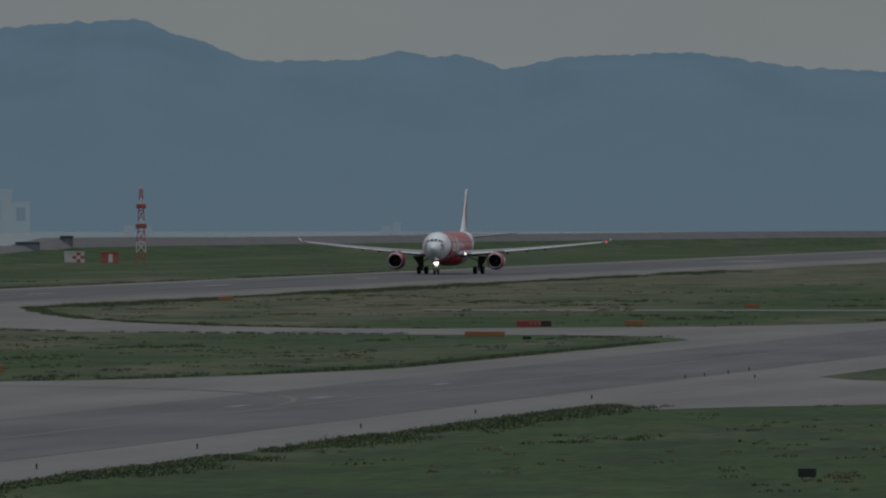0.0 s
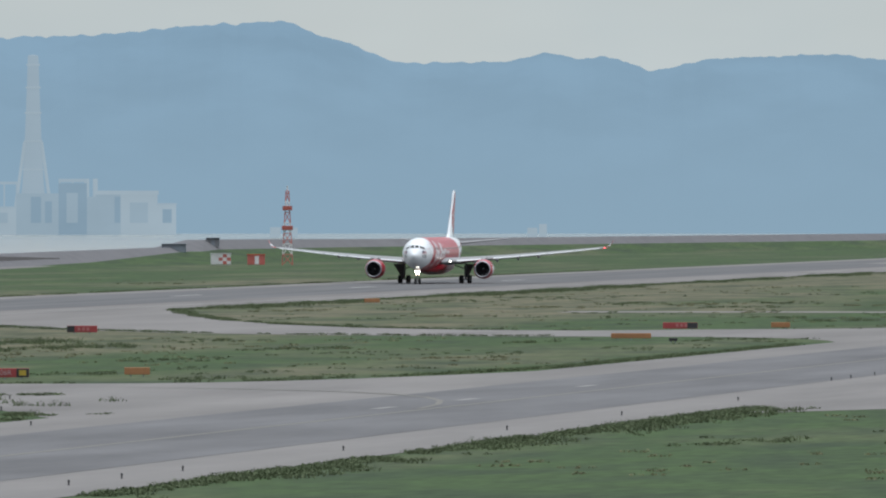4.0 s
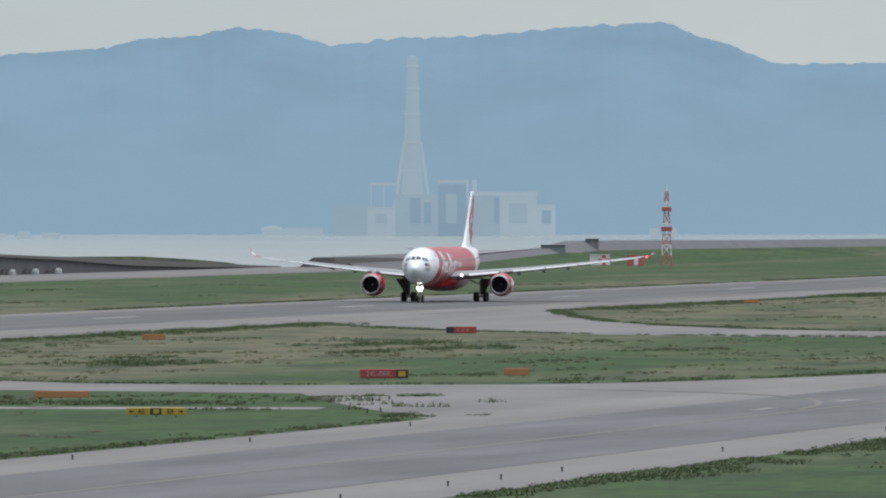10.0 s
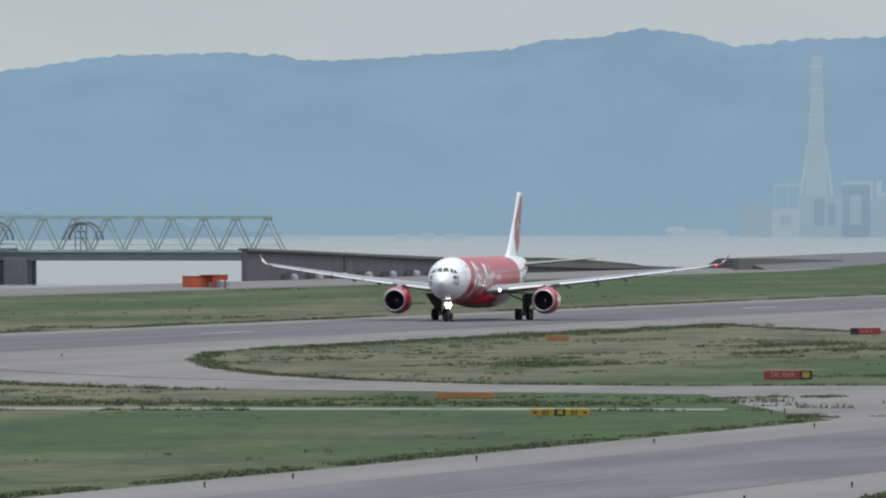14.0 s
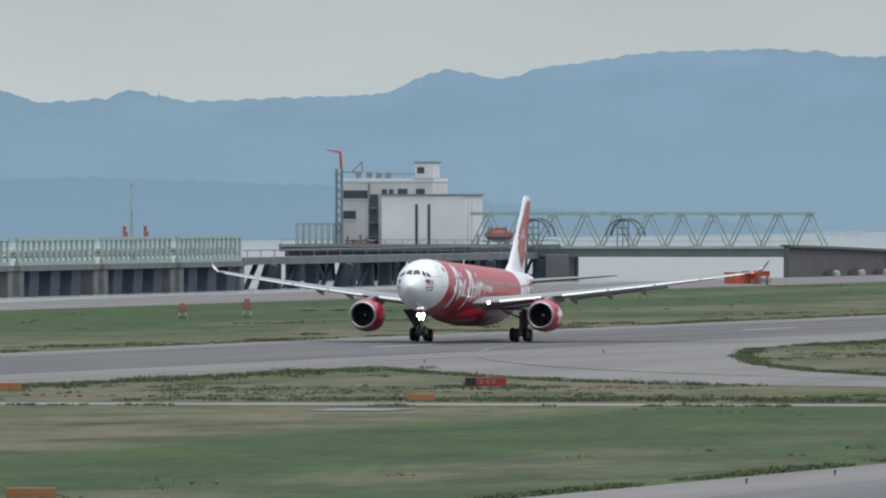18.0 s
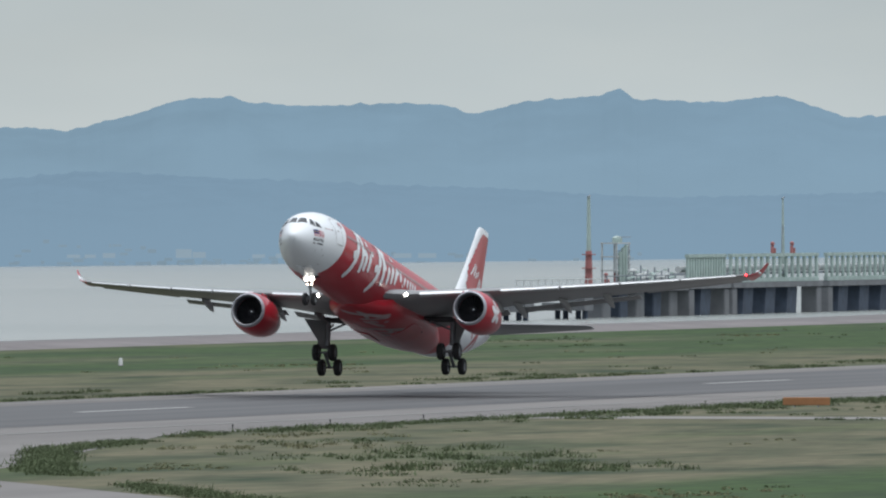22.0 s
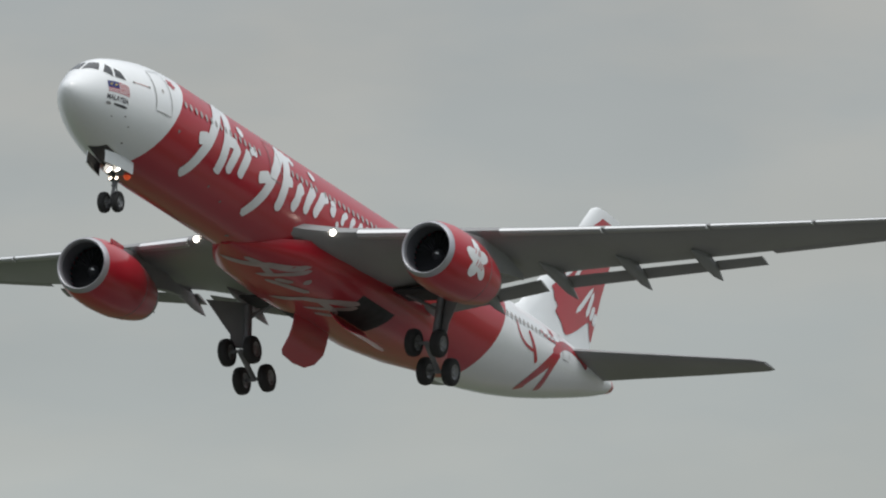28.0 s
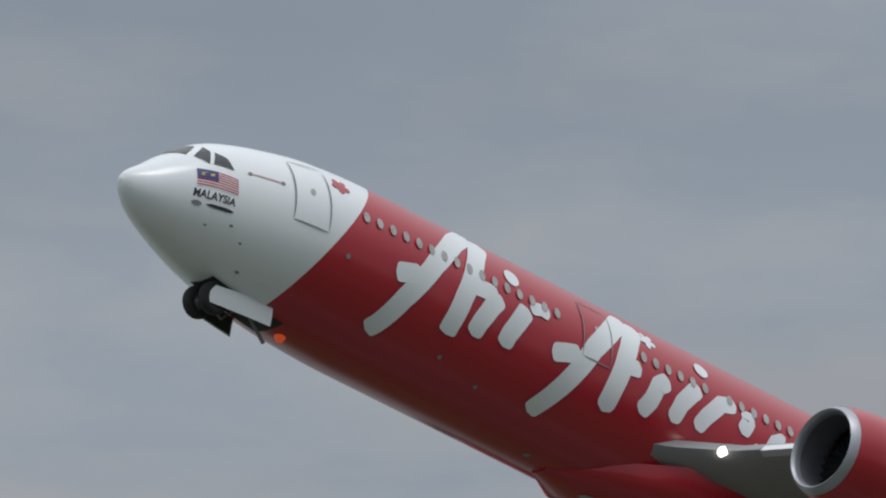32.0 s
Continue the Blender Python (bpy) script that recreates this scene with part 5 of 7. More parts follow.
def flight(x, y, z, pitch, roll, yaw):
    """Pose of the airliner: the point between its main wheels, degrees nose up, port wing down and turned."""
    return pose(x, y, z + 0.045, 0, 0, yaw) @ pose(0, 0, 0, -pitch) @ pose(0, 0, 5, 0, roll) @ pose(0, 0, -5)
FLIGHT = [
    (0, -336.5, 2798.2, -0.30, 0.00, 0.00, 0.75), (1, -336.5, 2740.6, -0.30, 0.00, 0.00, 0.75), (2, -336.5, 2682.6, -0.30, 0.00, 0.00, 0.75), (3, -336.5, 2623.8, -0.30, 0.00, 0.00, 0.75),
    (4, -336.6, 2563.5, -0.30, 0.00, 0.00, 0.75), (5, -336.8, 2500.9, -0.30, 0.00, 0.00, 0.75), (6, -336.9, 2435.5, -0.30, 0.00, 0.00, 0.75), (7, -336.9, 2366.9, -0.30, 0.00, 0.00, 0.75),
    (8, -336.9, 2295.8, -0.30, 0.00, 0.00, 0.75), (9, -336.8, 2223.3, -0.30, 0.00, 0.00, 0.75), (10, -336.7, 2150.1, -0.30, 0.00, 0.00, 0.77), (11, -336.7, 2076.3, -0.30, 0.00, 0.00, 0.78),
    (12, -336.5, 2001.4, -0.30, 0.00, 0.00, 0.80), (13, -336.3, 1925.2, -0.30, 0.00, 0.00, 0.79), (14, -336.1, 1847.6, -0.30, 0.00, 0.00, 0.78), (15, -335.9, 1768.8, -0.30, 0.00, 0.00, 0.77),
    (16, -336.1, 1688.8, -0.30, 0.00, 0.00, 0.76), (17, -336.4, 1607.8, -0.30, 0.00, 0.00, 0.75), (18, -336.4, 1525.3, -0.28, 1.82, 0.00, 0.75), (18.5, -336.4, 1483.8, -0.20, 3.09, -0.30, 0.75),
    (19, -336.4, 1442.2, -0.08, 4.02, -0.80, 0.70), (19.5, -336.8, 1401.2, 0.00, 5.30, -0.90, 0.75), (20, -337.2, 1360.0, 0.12, 6.40, -1.56, 0.75), (20.5, -337.4, 1318.8, 0.45, 7.22, -1.70, 0.70),
    (21, -337.6, 1276.3, 1.00, 8.02, -1.78, 0.65), (21.5, -337.6, 1232.5, 1.73, 9.09, -1.50, 0.70), (22, -337.7, 1188.3, 2.68, 10.23, -0.64, 0.75), (22.5, -337.4, 1143.2, 4.19, 11.27, 0.71, 0.60),
    (23, -337.1, 1098.1, 6.17, 12.16, 1.44, 0.45), (23.5, -336.6, 1052.5, 8.72, 12.82, 0.65, 0.37), (24, -336.4, 1007.1, 11.78, 13.45, -0.63, 0.29), (24.5, -336.6, 963.3, 15.40, 14.27, -1.30, 0.34),
    (25, -337.0, 919.7, 19.38, 14.92, -1.36, 0.39), (25.5, -336.7, 877.0, 23.71, 15.11, -1.21, 0.47), (26, -336.48, 833.1, 28.54, 14.88, -1.20, 0.61), (26.5, -336.1, 788.1, 33.72, 14.46, -1.32, 0.76),
    (27, -336.5, 744.8, 39.97, 13.86, -1.30, 0.80), (27.5, -337.0, 701.6, 46.44, 13.36, -1.20, 0.84), (28, -337.6, 658.4, 52.84, 13.15, -1.00, 0.88), (28.5, -337.7, 615.4, 58.85, 13.46, -0.81, 0.92),
    (29, -337.5, 572.7, 64.21, 14.02, -0.39, 0.92), (29.5, -336.9, 529.2, 69.29, 14.40, -0.39, 0.86), (30, -336.7, 486.3, 74.48, 14.29, -0.41, 0.90), (30.5, -336.5, 443.6, 79.60, 14.43, -0.85, 0.90),
    (31, -336.1, 400.6, 84.75, 14.27, -1.24, 0.88), (31.5, -335.2, 356.8, 89.64, 13.99, -1.67, 0.82), (32, -334.6, 312.8, 94.51, 13.80, -1.83, 0.83),
]

# ---------------------------------------------------------------- jetty behind the seawall
GREEN_STEEL = mat("pale_green_steel", (0.312, 0.394, 0.369), 0.6, vary=0.2, scale=2.0)
GREY_STEEL = mat("grey_steel", (0.180, 0.205, 0.230), 0.6, vary=0.25, scale=2.0)
PILE = mat("dark_pile", (0.042, 0.058, 0.086), 0.8, vary=0.3, scale=1.5)
DECK = mat("jetty_concrete", (0.140, 0.148, 0.158), 0.85, vary=0.25, scale=4.0)
PLASTER = mat("white_cladding", (0.672, 0.689, 0.697), 0.6, vary=0.06, scale=6.0)
CREAM = mat("cream_cladding", (0.574, 0.582, 0.574), 0.7, vary=0.1, scale=4.0)
DARK_GLASS = mat("dark_louvre", (0.05, 0.065, 0.08), 0.4, vary=0.2, scale=1.0)
MONITOR_RED = mat("faded_red_paint", (0.312, 0.123, 0.119), 0.6, vary=0.2, scale=1.5)
PALE_STEEL = mat("pale_steel", (0.410, 0.435, 0.435), 0.6, vary=0.15, scale=2.0)
ORANGE_RED = mat("orange_red_paint", (0.426, 0.070, 0.029), 0.55, vary=0.2, scale=1.5)
ORANGE = mat("orange_paint", (0.459, 0.094, 0.045), 0.55, vary=0.2, scale=1.5)
SIGN_RED = mat("sign_red", (0.265, 0.036, 0.038), 0.5, vary=0.15, scale=1.0)
SIGN_BLACK = mat("sign_black", (0.02, 0.02, 0.022), 0.5, vary=0.2, scale=1.0)
SIGN_ORANGE = mat("sign_back_orange", (0.305, 0.142, 0.058), 0.6, vary=0.15, scale=1.0)
SIGN_YELLOW = mat("sign_yellow", (0.344, 0.246, 0.025), 0.5, vary=0.15, scale=1.0)
BRIDGE_DECK = mat("green_grey_girder", (0.120, 0.150, 0.148), 0.7, vary=0.2, scale=3.0)
RUST_PIPE = mat("rust_red_pipe", (0.235, 0.150, 0.115), 0.7, vary=0.25, scale=1.5)
TANK_PAINT = mat("weathered_tank_paint", (0.290, 0.295, 0.295), 0.7, vary=0.2, scale=1.0)
SIGN_BAR = mat("dull_red_lettering", (0.330, 0.120, 0.115), 0.6, vary=0.1, scale=1.0)
CREAM_DOT = mat("lettering_white", (0.360, 0.250, 0.245), 0.6, vary=0.1, scale=1.0)
# far-shore tones: self-lit, with haze painted into each colour
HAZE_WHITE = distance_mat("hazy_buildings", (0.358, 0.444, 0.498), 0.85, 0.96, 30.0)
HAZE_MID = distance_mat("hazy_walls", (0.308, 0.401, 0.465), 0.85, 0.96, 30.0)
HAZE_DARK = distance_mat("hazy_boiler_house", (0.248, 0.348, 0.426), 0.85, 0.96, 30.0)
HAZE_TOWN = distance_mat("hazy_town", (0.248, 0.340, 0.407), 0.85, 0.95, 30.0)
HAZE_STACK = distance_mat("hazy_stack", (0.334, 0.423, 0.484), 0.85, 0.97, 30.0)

# truss footbridge from the shore to the platform, across the view at y 2620
bridge = thing("truss_bridge", "pale green steel truss bridge from the shore to the jetty", "bridge", (0, 2620, 0))
XL, XR, ZB, ZT, N = -577.6, -512.8, 5.7, 11.7, 11
step = (XR - XL) / N
for y in (-2.0, 2.0):
    part("bottom_chord", boxed((XL, y - 0.2, ZB - 0.25), (XR, y + 0.2, ZB + 0.2)), GREEN_STEEL, bridge)
    part("top_chord", boxed((XL, y - 0.2, ZT - 0.28), (XR - step * 0.42, y + 0.2, ZT + 0.28)), GREEN_STEEL, bridge)
    for i in range(N):
        x = XL + step * i
        for a, b in (((x, ZB), (x + step / 2, ZT)), ((x + step / 2, ZT), (x + step, ZB))):
            part("diagonal", rod(bmesh.new(), (a[0], y, a[1]), (b[0], y, b[1]), 0.17, n=6), GREEN_STEEL, bridge)
    part("handrail", rod(bmesh.new(), (XL, y, ZB + 1.1), (XR, y, ZB + 1.1), 0.05, n=5), GREEN_STEEL, bridge)
for i in range(N):
    x = XL + step * (i + 0.5)
    part("cross_beam", rod(bmesh.new(), (x, -2, ZT), (x, 2, ZT), 0.1, n=6), GREEN_STEEL, bridge)
part("walkway_deck", boxed((XL, -1.9, ZB - 1.75), (XR, 1.9, ZB - 0.26)), BRIDGE_DECK, bridge)
for x in (-566.0, -549.5):
    for k in range(2):
        bm = bmesh.new()
        pts = [(x + 3.1 * math.cos(a), -2.35, ZB + 1.7 + 3.4 * math.sin(a)) for a in [math.pi * (0.02 + 0.96 * j / 14) for j in range(15)]]
        for p, q in zip(pts, pts[1:]):
            rod(bm, (p[0], p[1] + 4.7 * k, p[2]), (q[0], q[1] + 4.7 * k, q[2]), 0.22, n=6)
        part("pipe_loop", bm, GREY_STEEL, bridge, "bent expansion loop of the pipeline")
    for dx in (-1.0, 0.0, 1.0):
        part("loop_frame", rod(bmesh.new(), (x + dx, -2.3, ZB), (x + dx, -2.3, ZB + 4.7), 0.13, n=6), GREY_STEEL, bridge)
    for zz in (2.3, 3.5, 4.7):
        part("loop_crossbar", rod(bmesh.new(), (x - 1.2, -2.3, ZB + zz), (x + 1.2, -2.3, ZB + zz), 0.11, n=6), GREY_STEEL, bridge)

# platform with its piles
platform = thing("jetty_platform", "concrete jetty platform on dark piles", "jetty", (0, 2628, 0))
part("deck", boxed((-613, -10, 4.9), (-561, 10, 5.8), 0.05), DECK, platform)
part("deck_edge", boxed((-613, -10.5, 5.85), (-561, -10.1, 6.2)), GREY_STEEL, platform)
rnd = random.Random(5)
for i in range(14):
    for y in (-8, 0, 8):
        x = -610.5 + 3.7 * i + rnd.uniform(-0.5, 0.5)
        part("pier_column", rod(bmesh.new(), (x, y, -6), (x + rnd.choice((-0.9, 0.0, 0.9)), y, 4.88), rnd.uniform(0.62, 0.95), n=8), PILE, platform)
for i in range(13):
    x = -610.5 + 3.7 * i
    if i % 4 != 2:
        part("pile_brace", rod(rod(bmesh.new(), (x, -8.9, -4.5), (x + 3.7, -8.9, 4.6), 0.3, n=6), (x, -8.7, 4.6), (x + 3.7, -8.7, -4.5), 0.3, n=6), PILE, platform)
    if i % 3 == 0:
        part("fender", boxed((x + 0.3, -10.6, -3.5), (x + 3.2, -10.0, 3.6), 0.1), PILE, platform)
part("cross_head", boxed((-612, -9.4, 3.7), (-562, 9.4, 4.88)), PILE, platform)
part("low_beam", boxed((-612, -7.3, -1.6), (-562, -6.7, 0.8)), PILE, platform)
part("corner_block", boxed((-563.6, -10.9, -6), (-559.4, -6.0, 4.4), 0.1), DECK, platform, "grey concrete corner block")
for i in range(17):
    x = -612.5 + 3.2 * i
    part("rail_post", rod(bmesh.new(), (x, -10.2, 5.9), (x, -10.2, 7.0), 0.06, n=5), GREY_STEEL, platform)
part("rail", rod(bmesh.new(), (-612.5, -10.2, 7.0), (-561.5, -10.2, 7.0), 0.06, n=5), GREY_STEEL, platform)

hall = thing("jetty_hall", "windowless white clad hall with two dark door strips", "building", (0, 2624, 5.8))
part("wall", boxed((-594.2, -5, 0), (-578.9, 10, 9.2), 0.08), PLASTER, hall)
part("roof", boxed((-594.5, -5.3, 9.2), (-578.6, 10.3, 9.45)), GREY_STEEL, hall)
for x in (-588.0, -585.7):
    part("door_strip", boxed((x, -5.08, 0.3), (x + 0.5, -4.9, 7.6)), DARK_GLASS, hall)
for y in (-2.5, 0.6):
    part("side_strip", boxed((-578.96, y, 0.6), (-578.82, y + 0.8, 7.9)), CREAM, hall)
part("side_door", boxed((-578.96, 5.4, 0.1), (-578.8, 6.8, 2.2)), GREY_STEEL, hall)
for i in range(7):
    x = -592.2 + 2.15 * i
    part("cladding_joint", boxed((x, -5.02, 0.1), (x + 0.03, -4.95, 9.1)), PLASTER, hall)
office = thing("jetty_office", "cream tower block with dark window bands and roof plant", "building", (0, 2640, 5.8))
part("wall", boxed((-605, -6, 0), (-588.0, 6, 11.6), 0.08), CREAM, office)
part("parapet", boxed((-605.1, -6.12, 11.62), (-587.9, 6.1, 12.25), 0.03), PLASTER, office)
part("stair_tower", boxed((-591.3, -6.4, 12.27), (-587.9, -1, 15.1), 0.06), PLASTER, office)
part("tower_roof", boxed((-591.5, -6.6, 15.1), (-587.7, -0.8, 15.3)), GREY_STEEL, office)
part("tower_window", boxed((-590.9, -6.5, 13.2), (-589.6, -6.3, 14.3)), DARK_GLASS, office)
for x0, x1, z0, z1 in ((-604.7, -600.2, 8.6, 10.1), (-604.7, -602.4, 4.9, 6.4), (-597.6, -596.6, 9.2, 10.3), (-596.2, -595.4, 9.2, 10.3), (-594.6, -592.8, 9.2, 10.4), (-591.2, -589.6, 9.2, 10.4)):
    w = part("window_band", boxed((x0, -6.14, z0), (x1, -5.9, z1), 0.02), DARK_GLASS, office)
    part("window_sill", boxed((x0 - 0.1, -6.24, z0 - 0.16), (x1 + 0.1, -5.9, z0 - 0.02)), PLASTER, office)
for x in (-600.6, -598.8, -597.0, -602.6):
    part("roof_vent", spin(bmesh.new(), (x, -3, 12.25), (0, 0, 1), ((0, 0.5), (0.8, 0.5), (0.9, 0.7), (1.2, 0.6), (1.3, 0.05)), 10), GREY_STEEL, office)
part("roof_rail", rod(bmesh.new(), (-598, -5.9, 13.1), (-591.5, -5.9, 13.1), 0.07, n=5), GREY_STEEL, office)
for i in range(8):
    part("rail_post", rod(bmesh.new(), (-598 + 0.92 * i, -5.9, 12.25), (-598 + 0.92 * i, -5.9, 13.1), 0.04, n=5), GREY_STEEL, office)
part("dark_duct", boxed((-599.6, -6.8, 0), (-598.2, -6.02, 9.4), 0.04), DARK_GLASS, office)
part("drain_pipe", rod(bmesh.new(), (-599.9, -6.2, 0), (-599.9, -6.2, 11.4), 0.12, n=6), GREY_STEEL, office)
for k in range(3):
    part("outside_stair", boxed((-600.0 + 0.1 * k, -7.6, 1.6 + 2.6 * k), (-598.0 + 0.1 * k, -6.82, 1.8 + 2.6 * k)), GREY_STEEL, office)
crane = thing("jetty_crane", "slim jetty crane with a red jib on a lattice tower", "crane", (-604.6, 2630, 5.6))
for dx in (-0.5, 0.5):
    for dy in (-0.5, 0.5):
        part("tower_leg", rod(bmesh.new(), (dx, dy, 0), (dx, dy, 14.2), 0.13, n=6), GREY_STEEL, crane)
for i in range(9):
    z = 1.5 * i + 0.4
    part("tower_brace", rod(bmesh.new(), (-0.5, -0.5, z), (0.5, -0.5, z + 1.4), 0.07, n=5), GREY_STEEL, crane)
    part("tower_brace", rod(bmesh.new(), (0.5, 0.5, z), (-0.5, 0.5, z + 1.4), 0.07, n=5), GREY_STEEL, crane)
part("jib_mast", rod(bmesh.new(), (0.4, 0, 14.2), (0.2, 0, 17.4), 0.28, 0.2), ORANGE_RED, crane)
part("jib", rod(bmesh.new(), (0.3, 0, 17.2), (-2.4, 0, 17.7), 0.2, 0.1), ORANGE_RED, crane)
part("work_cage", rod(rod(rod(bmesh.new(), (0.8, -1, 13.6), (4.6, -1, 13.6), 0.1), (2.6, -1, 13.6), (4.4, -1, 15.4), 0.1), (4.5, -1, 13.6), (4.5, -1, 15.5), 0.1), GREY_STEEL, crane)
boat = thing("lifeboat", "enclosed dull red lifeboat in its davit", "boat", (-572.5, 2618.5, 6.7))
bm = bmesh.new()
loft(bm, [[(x, w * math.cos(a), 1.2 + h_ * math.sin(a)) for a in [2 * math.pi * k / 12 for k in range(12)]] for x, w, h_ in ((-2.6, 0.1, 0.2), (-2.0, 0.8, 0.8), (-0.5, 1.15, 1.15), (1.2, 1.1, 1.1), (2.2, 0.7, 0.75), (2.6, 0.2, 0.3))])
part("hull", bm, MONITOR_RED, boat, smooth=50)
part("keel_band", boxed((-2.3, -1.2, 0.9), (2.2, 1.2, 1.1), 0.05), GREY_STEEL, boat)
for x in (-2.0, 0.0, 2.0):
    part("cradle_post", rod(bmesh.new(), (x, -0.9, -0.9), (x * 0.8, -0.5, 0.5), 0.16, n=6), GREY_STEEL, boat)
part("cradle_rail", boxed((-2.7, -1.0, -0.1), (2.7, -0.8, 0.15)), GREY_STEEL, boat)
part("canopy", boxed((-1.5, -0.6, 2.1), (1.3, 0.6, 2.55), 0.15), MONITOR_RED, boat)
for x in (-1.6, 1.6):
    part("davit_arm", rod(rod(bmesh.new(), (x, -0.4, 0), (x, -1.3, 2.6), 0.12), (x, -1.3, 2.6), (x, 0, 3.0), 0.12), GREY_STEEL, boat)
walk_house = thing("walkway_frame", "pale green framed walkway beside the jetty office", "walkway", (0, 2630, 5.8))
for i in range(8):
    x = -612.4 + 1.15 * i
    part("post", boxed((x - 0.3, -0.12, 0.5), (x + 0.3, 0.12, 3.9)), GREEN_STEEL, walk_house)
part("top_rail", boxed((-612.8, -0.15, 3.9), (-603.6, 0.15, 4.2)), GREEN_STEEL, walk_house)
part("bottom_rail", boxed((-612.8, -0.15, 0.2), (-603.6, 0.15, 0.5)), GREEN_STEEL, walk_house)
part("plinth", boxed((-612.8, -1, 0), (-603.6, 1, 0.2)), DECK, walk_house)

manifold = thing("pipe_manifold", "rust-red pipework and valves at the foot of the jetty office", "pipework", (-600.6, 2629, 5.8))
for k, (x, z) in enumerate(((-2.2, 1.6), (-1.1, 1.1), (0.2, 1.9), (1.3, 1.3), (2.2, 0.9))):
    riser = part("riser", rod(bmesh.new(), (x, 0, 0), (x, 0, z), 0.2, n=7), RUST_PIPE, manifold)
    part("valve_wheel", spin(bmesh.new(), (x, 0, z), (0, 0, 1), ((0, 0.2), (0.04, 0.42), (0.12, 0.42), (0.16, 0.02)), 10), MONITOR_RED if k % 2 else GREY_STEEL, riser)
for z in (0.45, 0.95):
    part("header_pipe", rod(bmesh.new(), (-2.8, 0.1, z), (2.8, 0.1, z), 0.17, n=7), RUST_PIPE, manifold)

# pipe trestle along the sea side
for yc, ln in ((2363, 46), (2313, 48), (2260, 51), (2203, 55), (2162, 24)):
    tr = thing("trestle_span", "pale green pipe trestle span with closely set posts", "trestle", (-565, yc, 0), group="trestle spans")
    h2 = ln / 2
    for z, r in ((4.55, 0.32), (8.3, 0.25)):
        part("chord", boxed((-0.3, -h2 + 0.6, z - r), (0.3, h2 - 0.6, z + r)), GREEN_STEEL, tr)
    for i in range(15):
        y = -h2 + 1.2 + (ln - 2.4) * i / 14
        part("post", boxed((-0.18, y - 0.45, 4.8), (0.18, y + 0.45, 8.1)), GREEN_STEEL, tr)
    part("pipe", rod(bmesh.new(), (-1.2, -h2, 6.3), (-1.2, h2, 6.3), 0.5, n=10), PALE_STEEL, tr)
    part("pipe_rack", boxed((-2.6, -h2, 5.4), (-0.4, h2, 5.7)), GREY_STEEL, tr)
    part("deck", boxed((-3, -h2, 3.4), (0.8, h2, 4.2)), DECK, tr)
    for y in (-h2 + 1.6, h2 - 1.6):
        part("pier", boxed((-2.0, y - 1.4, -6), (0.6, y + 1.4, 3.38), 0.15), DECK, tr)
    for k in range(max(1, int(ln / 15))):
        y = -h2 + 9 + 13.5 * k
        bm = bmesh.new()
        loft(bm, [[(-2.4, y + 3.4, -6), (0.2, y + 3.4, -6), (0.2, y - 2.6, -6), (-2.4, y - 2.6, -6)], [(-2.4, y + 5.2, 3.38), (0.2, y + 5.2, 3.38), (0.2, y - 0.6, 3.38), (-2.4, y - 0.6, 3.38)]])
        part("raked_pier", bm, PILE, tr, "dark raked pier")
bay_deck = thing("trestle_deck", "low concrete jetty deck on piers with rails", "jetty", (-566, 2124, 0))
part("deck", boxed((-3, -22, 3.2), (1.5, 26, 4.2)), DECK, bay_deck)
for i in range(5):
    part("pier", boxed((-2, -20 + 9.6 * i, -6), (0.6, -15.5 + 9.6 * i, 3.2), 0.2), PILE if i % 2 else DECK, bay_deck)
for i in range(9):
    part("rail_post", rod(bmesh.new(), (1.2, -20 + 5.6 * i, 4.2), (1.2, -20 + 5.6 * i, 5.5), 0.08, n=5), GREY_STEEL, bay_deck)
part("rail", rod(bmesh.new(), (1.2, -21, 5.5), (1.2, 25, 5.5), 0.08, n=5), GREY_STEEL, bay_deck)
link_deck = thing("link_deck", "low concrete deck linking trestle and platform on dark piles", "jetty", (-566, 2508, 0))
part("deck", boxed((-4, -120, 3.6), (1, 110, 4.8)), DECK, link_deck)
for i in range(16):
    part("pier_column", rod(bmesh.new(), (-1.5, -116 + 14 * i, -6), (-1.5 + (3 if i % 4 == 1 else 0), -116 + 14 * i, 3.6), 1.3, n=8), PILE, link_deck)
for i in range(0, 15, 2):
    part("pile_brace", rod(bmesh.new(), (-1.3, -116 + 14 * i, -4), (-1.3, -102 + 14 * i, 3.5), 0.45, n=6), PILE, link_deck)
part("rail", rod(bmesh.new(), (0.8, -120, 6.0), (0.8, 108, 6.0), 0.1, n=5), GREY_STEEL, link_deck)
for i in range(24):
    part("rail_post", rod(bmesh.new(), (0.8, -117 + 9.8 * i, 4.8), (0.8, -117 + 9.8 * i, 6.0), 0.08, n=5), GREY_STEEL, link_deck)

dolphin = thing("mooring_dolphin", "dark concrete mooring dolphin with a stepped shoulder", "dolphin", (-565.2, 2051, -4), group="mooring dolphins")
bm = bmesh.new()
outline = ((-3.2, 4.6), (3.2, 4.6), (3.2, 7.75), (1.3, 7.75), (0.2, 6.3), (-0.3, 5.75), (-3.2, 5.75))
loft(bm, [[(x, yy, z) for x, z in outline] for yy in (-2.5, 2.5)])
part("body", bm, DECK, dolphin)
for x in (-1.5, -0.3, 1.6, 2.6):
    part("pier_column", rod(bmesh.new(), (x, 0, -3), (x, 0, 4.6), 0.42, n=8), PILE, dolphin)
part("mooring_post", rod(bmesh.new(), (-0.9, 0, 5.75), (-0.9, 0, 6.7), 0.2, 0.28, n=8), PILE, dolphin)
copy_thing(dolphin, pose(-565.2, 2083.5, -4.0))
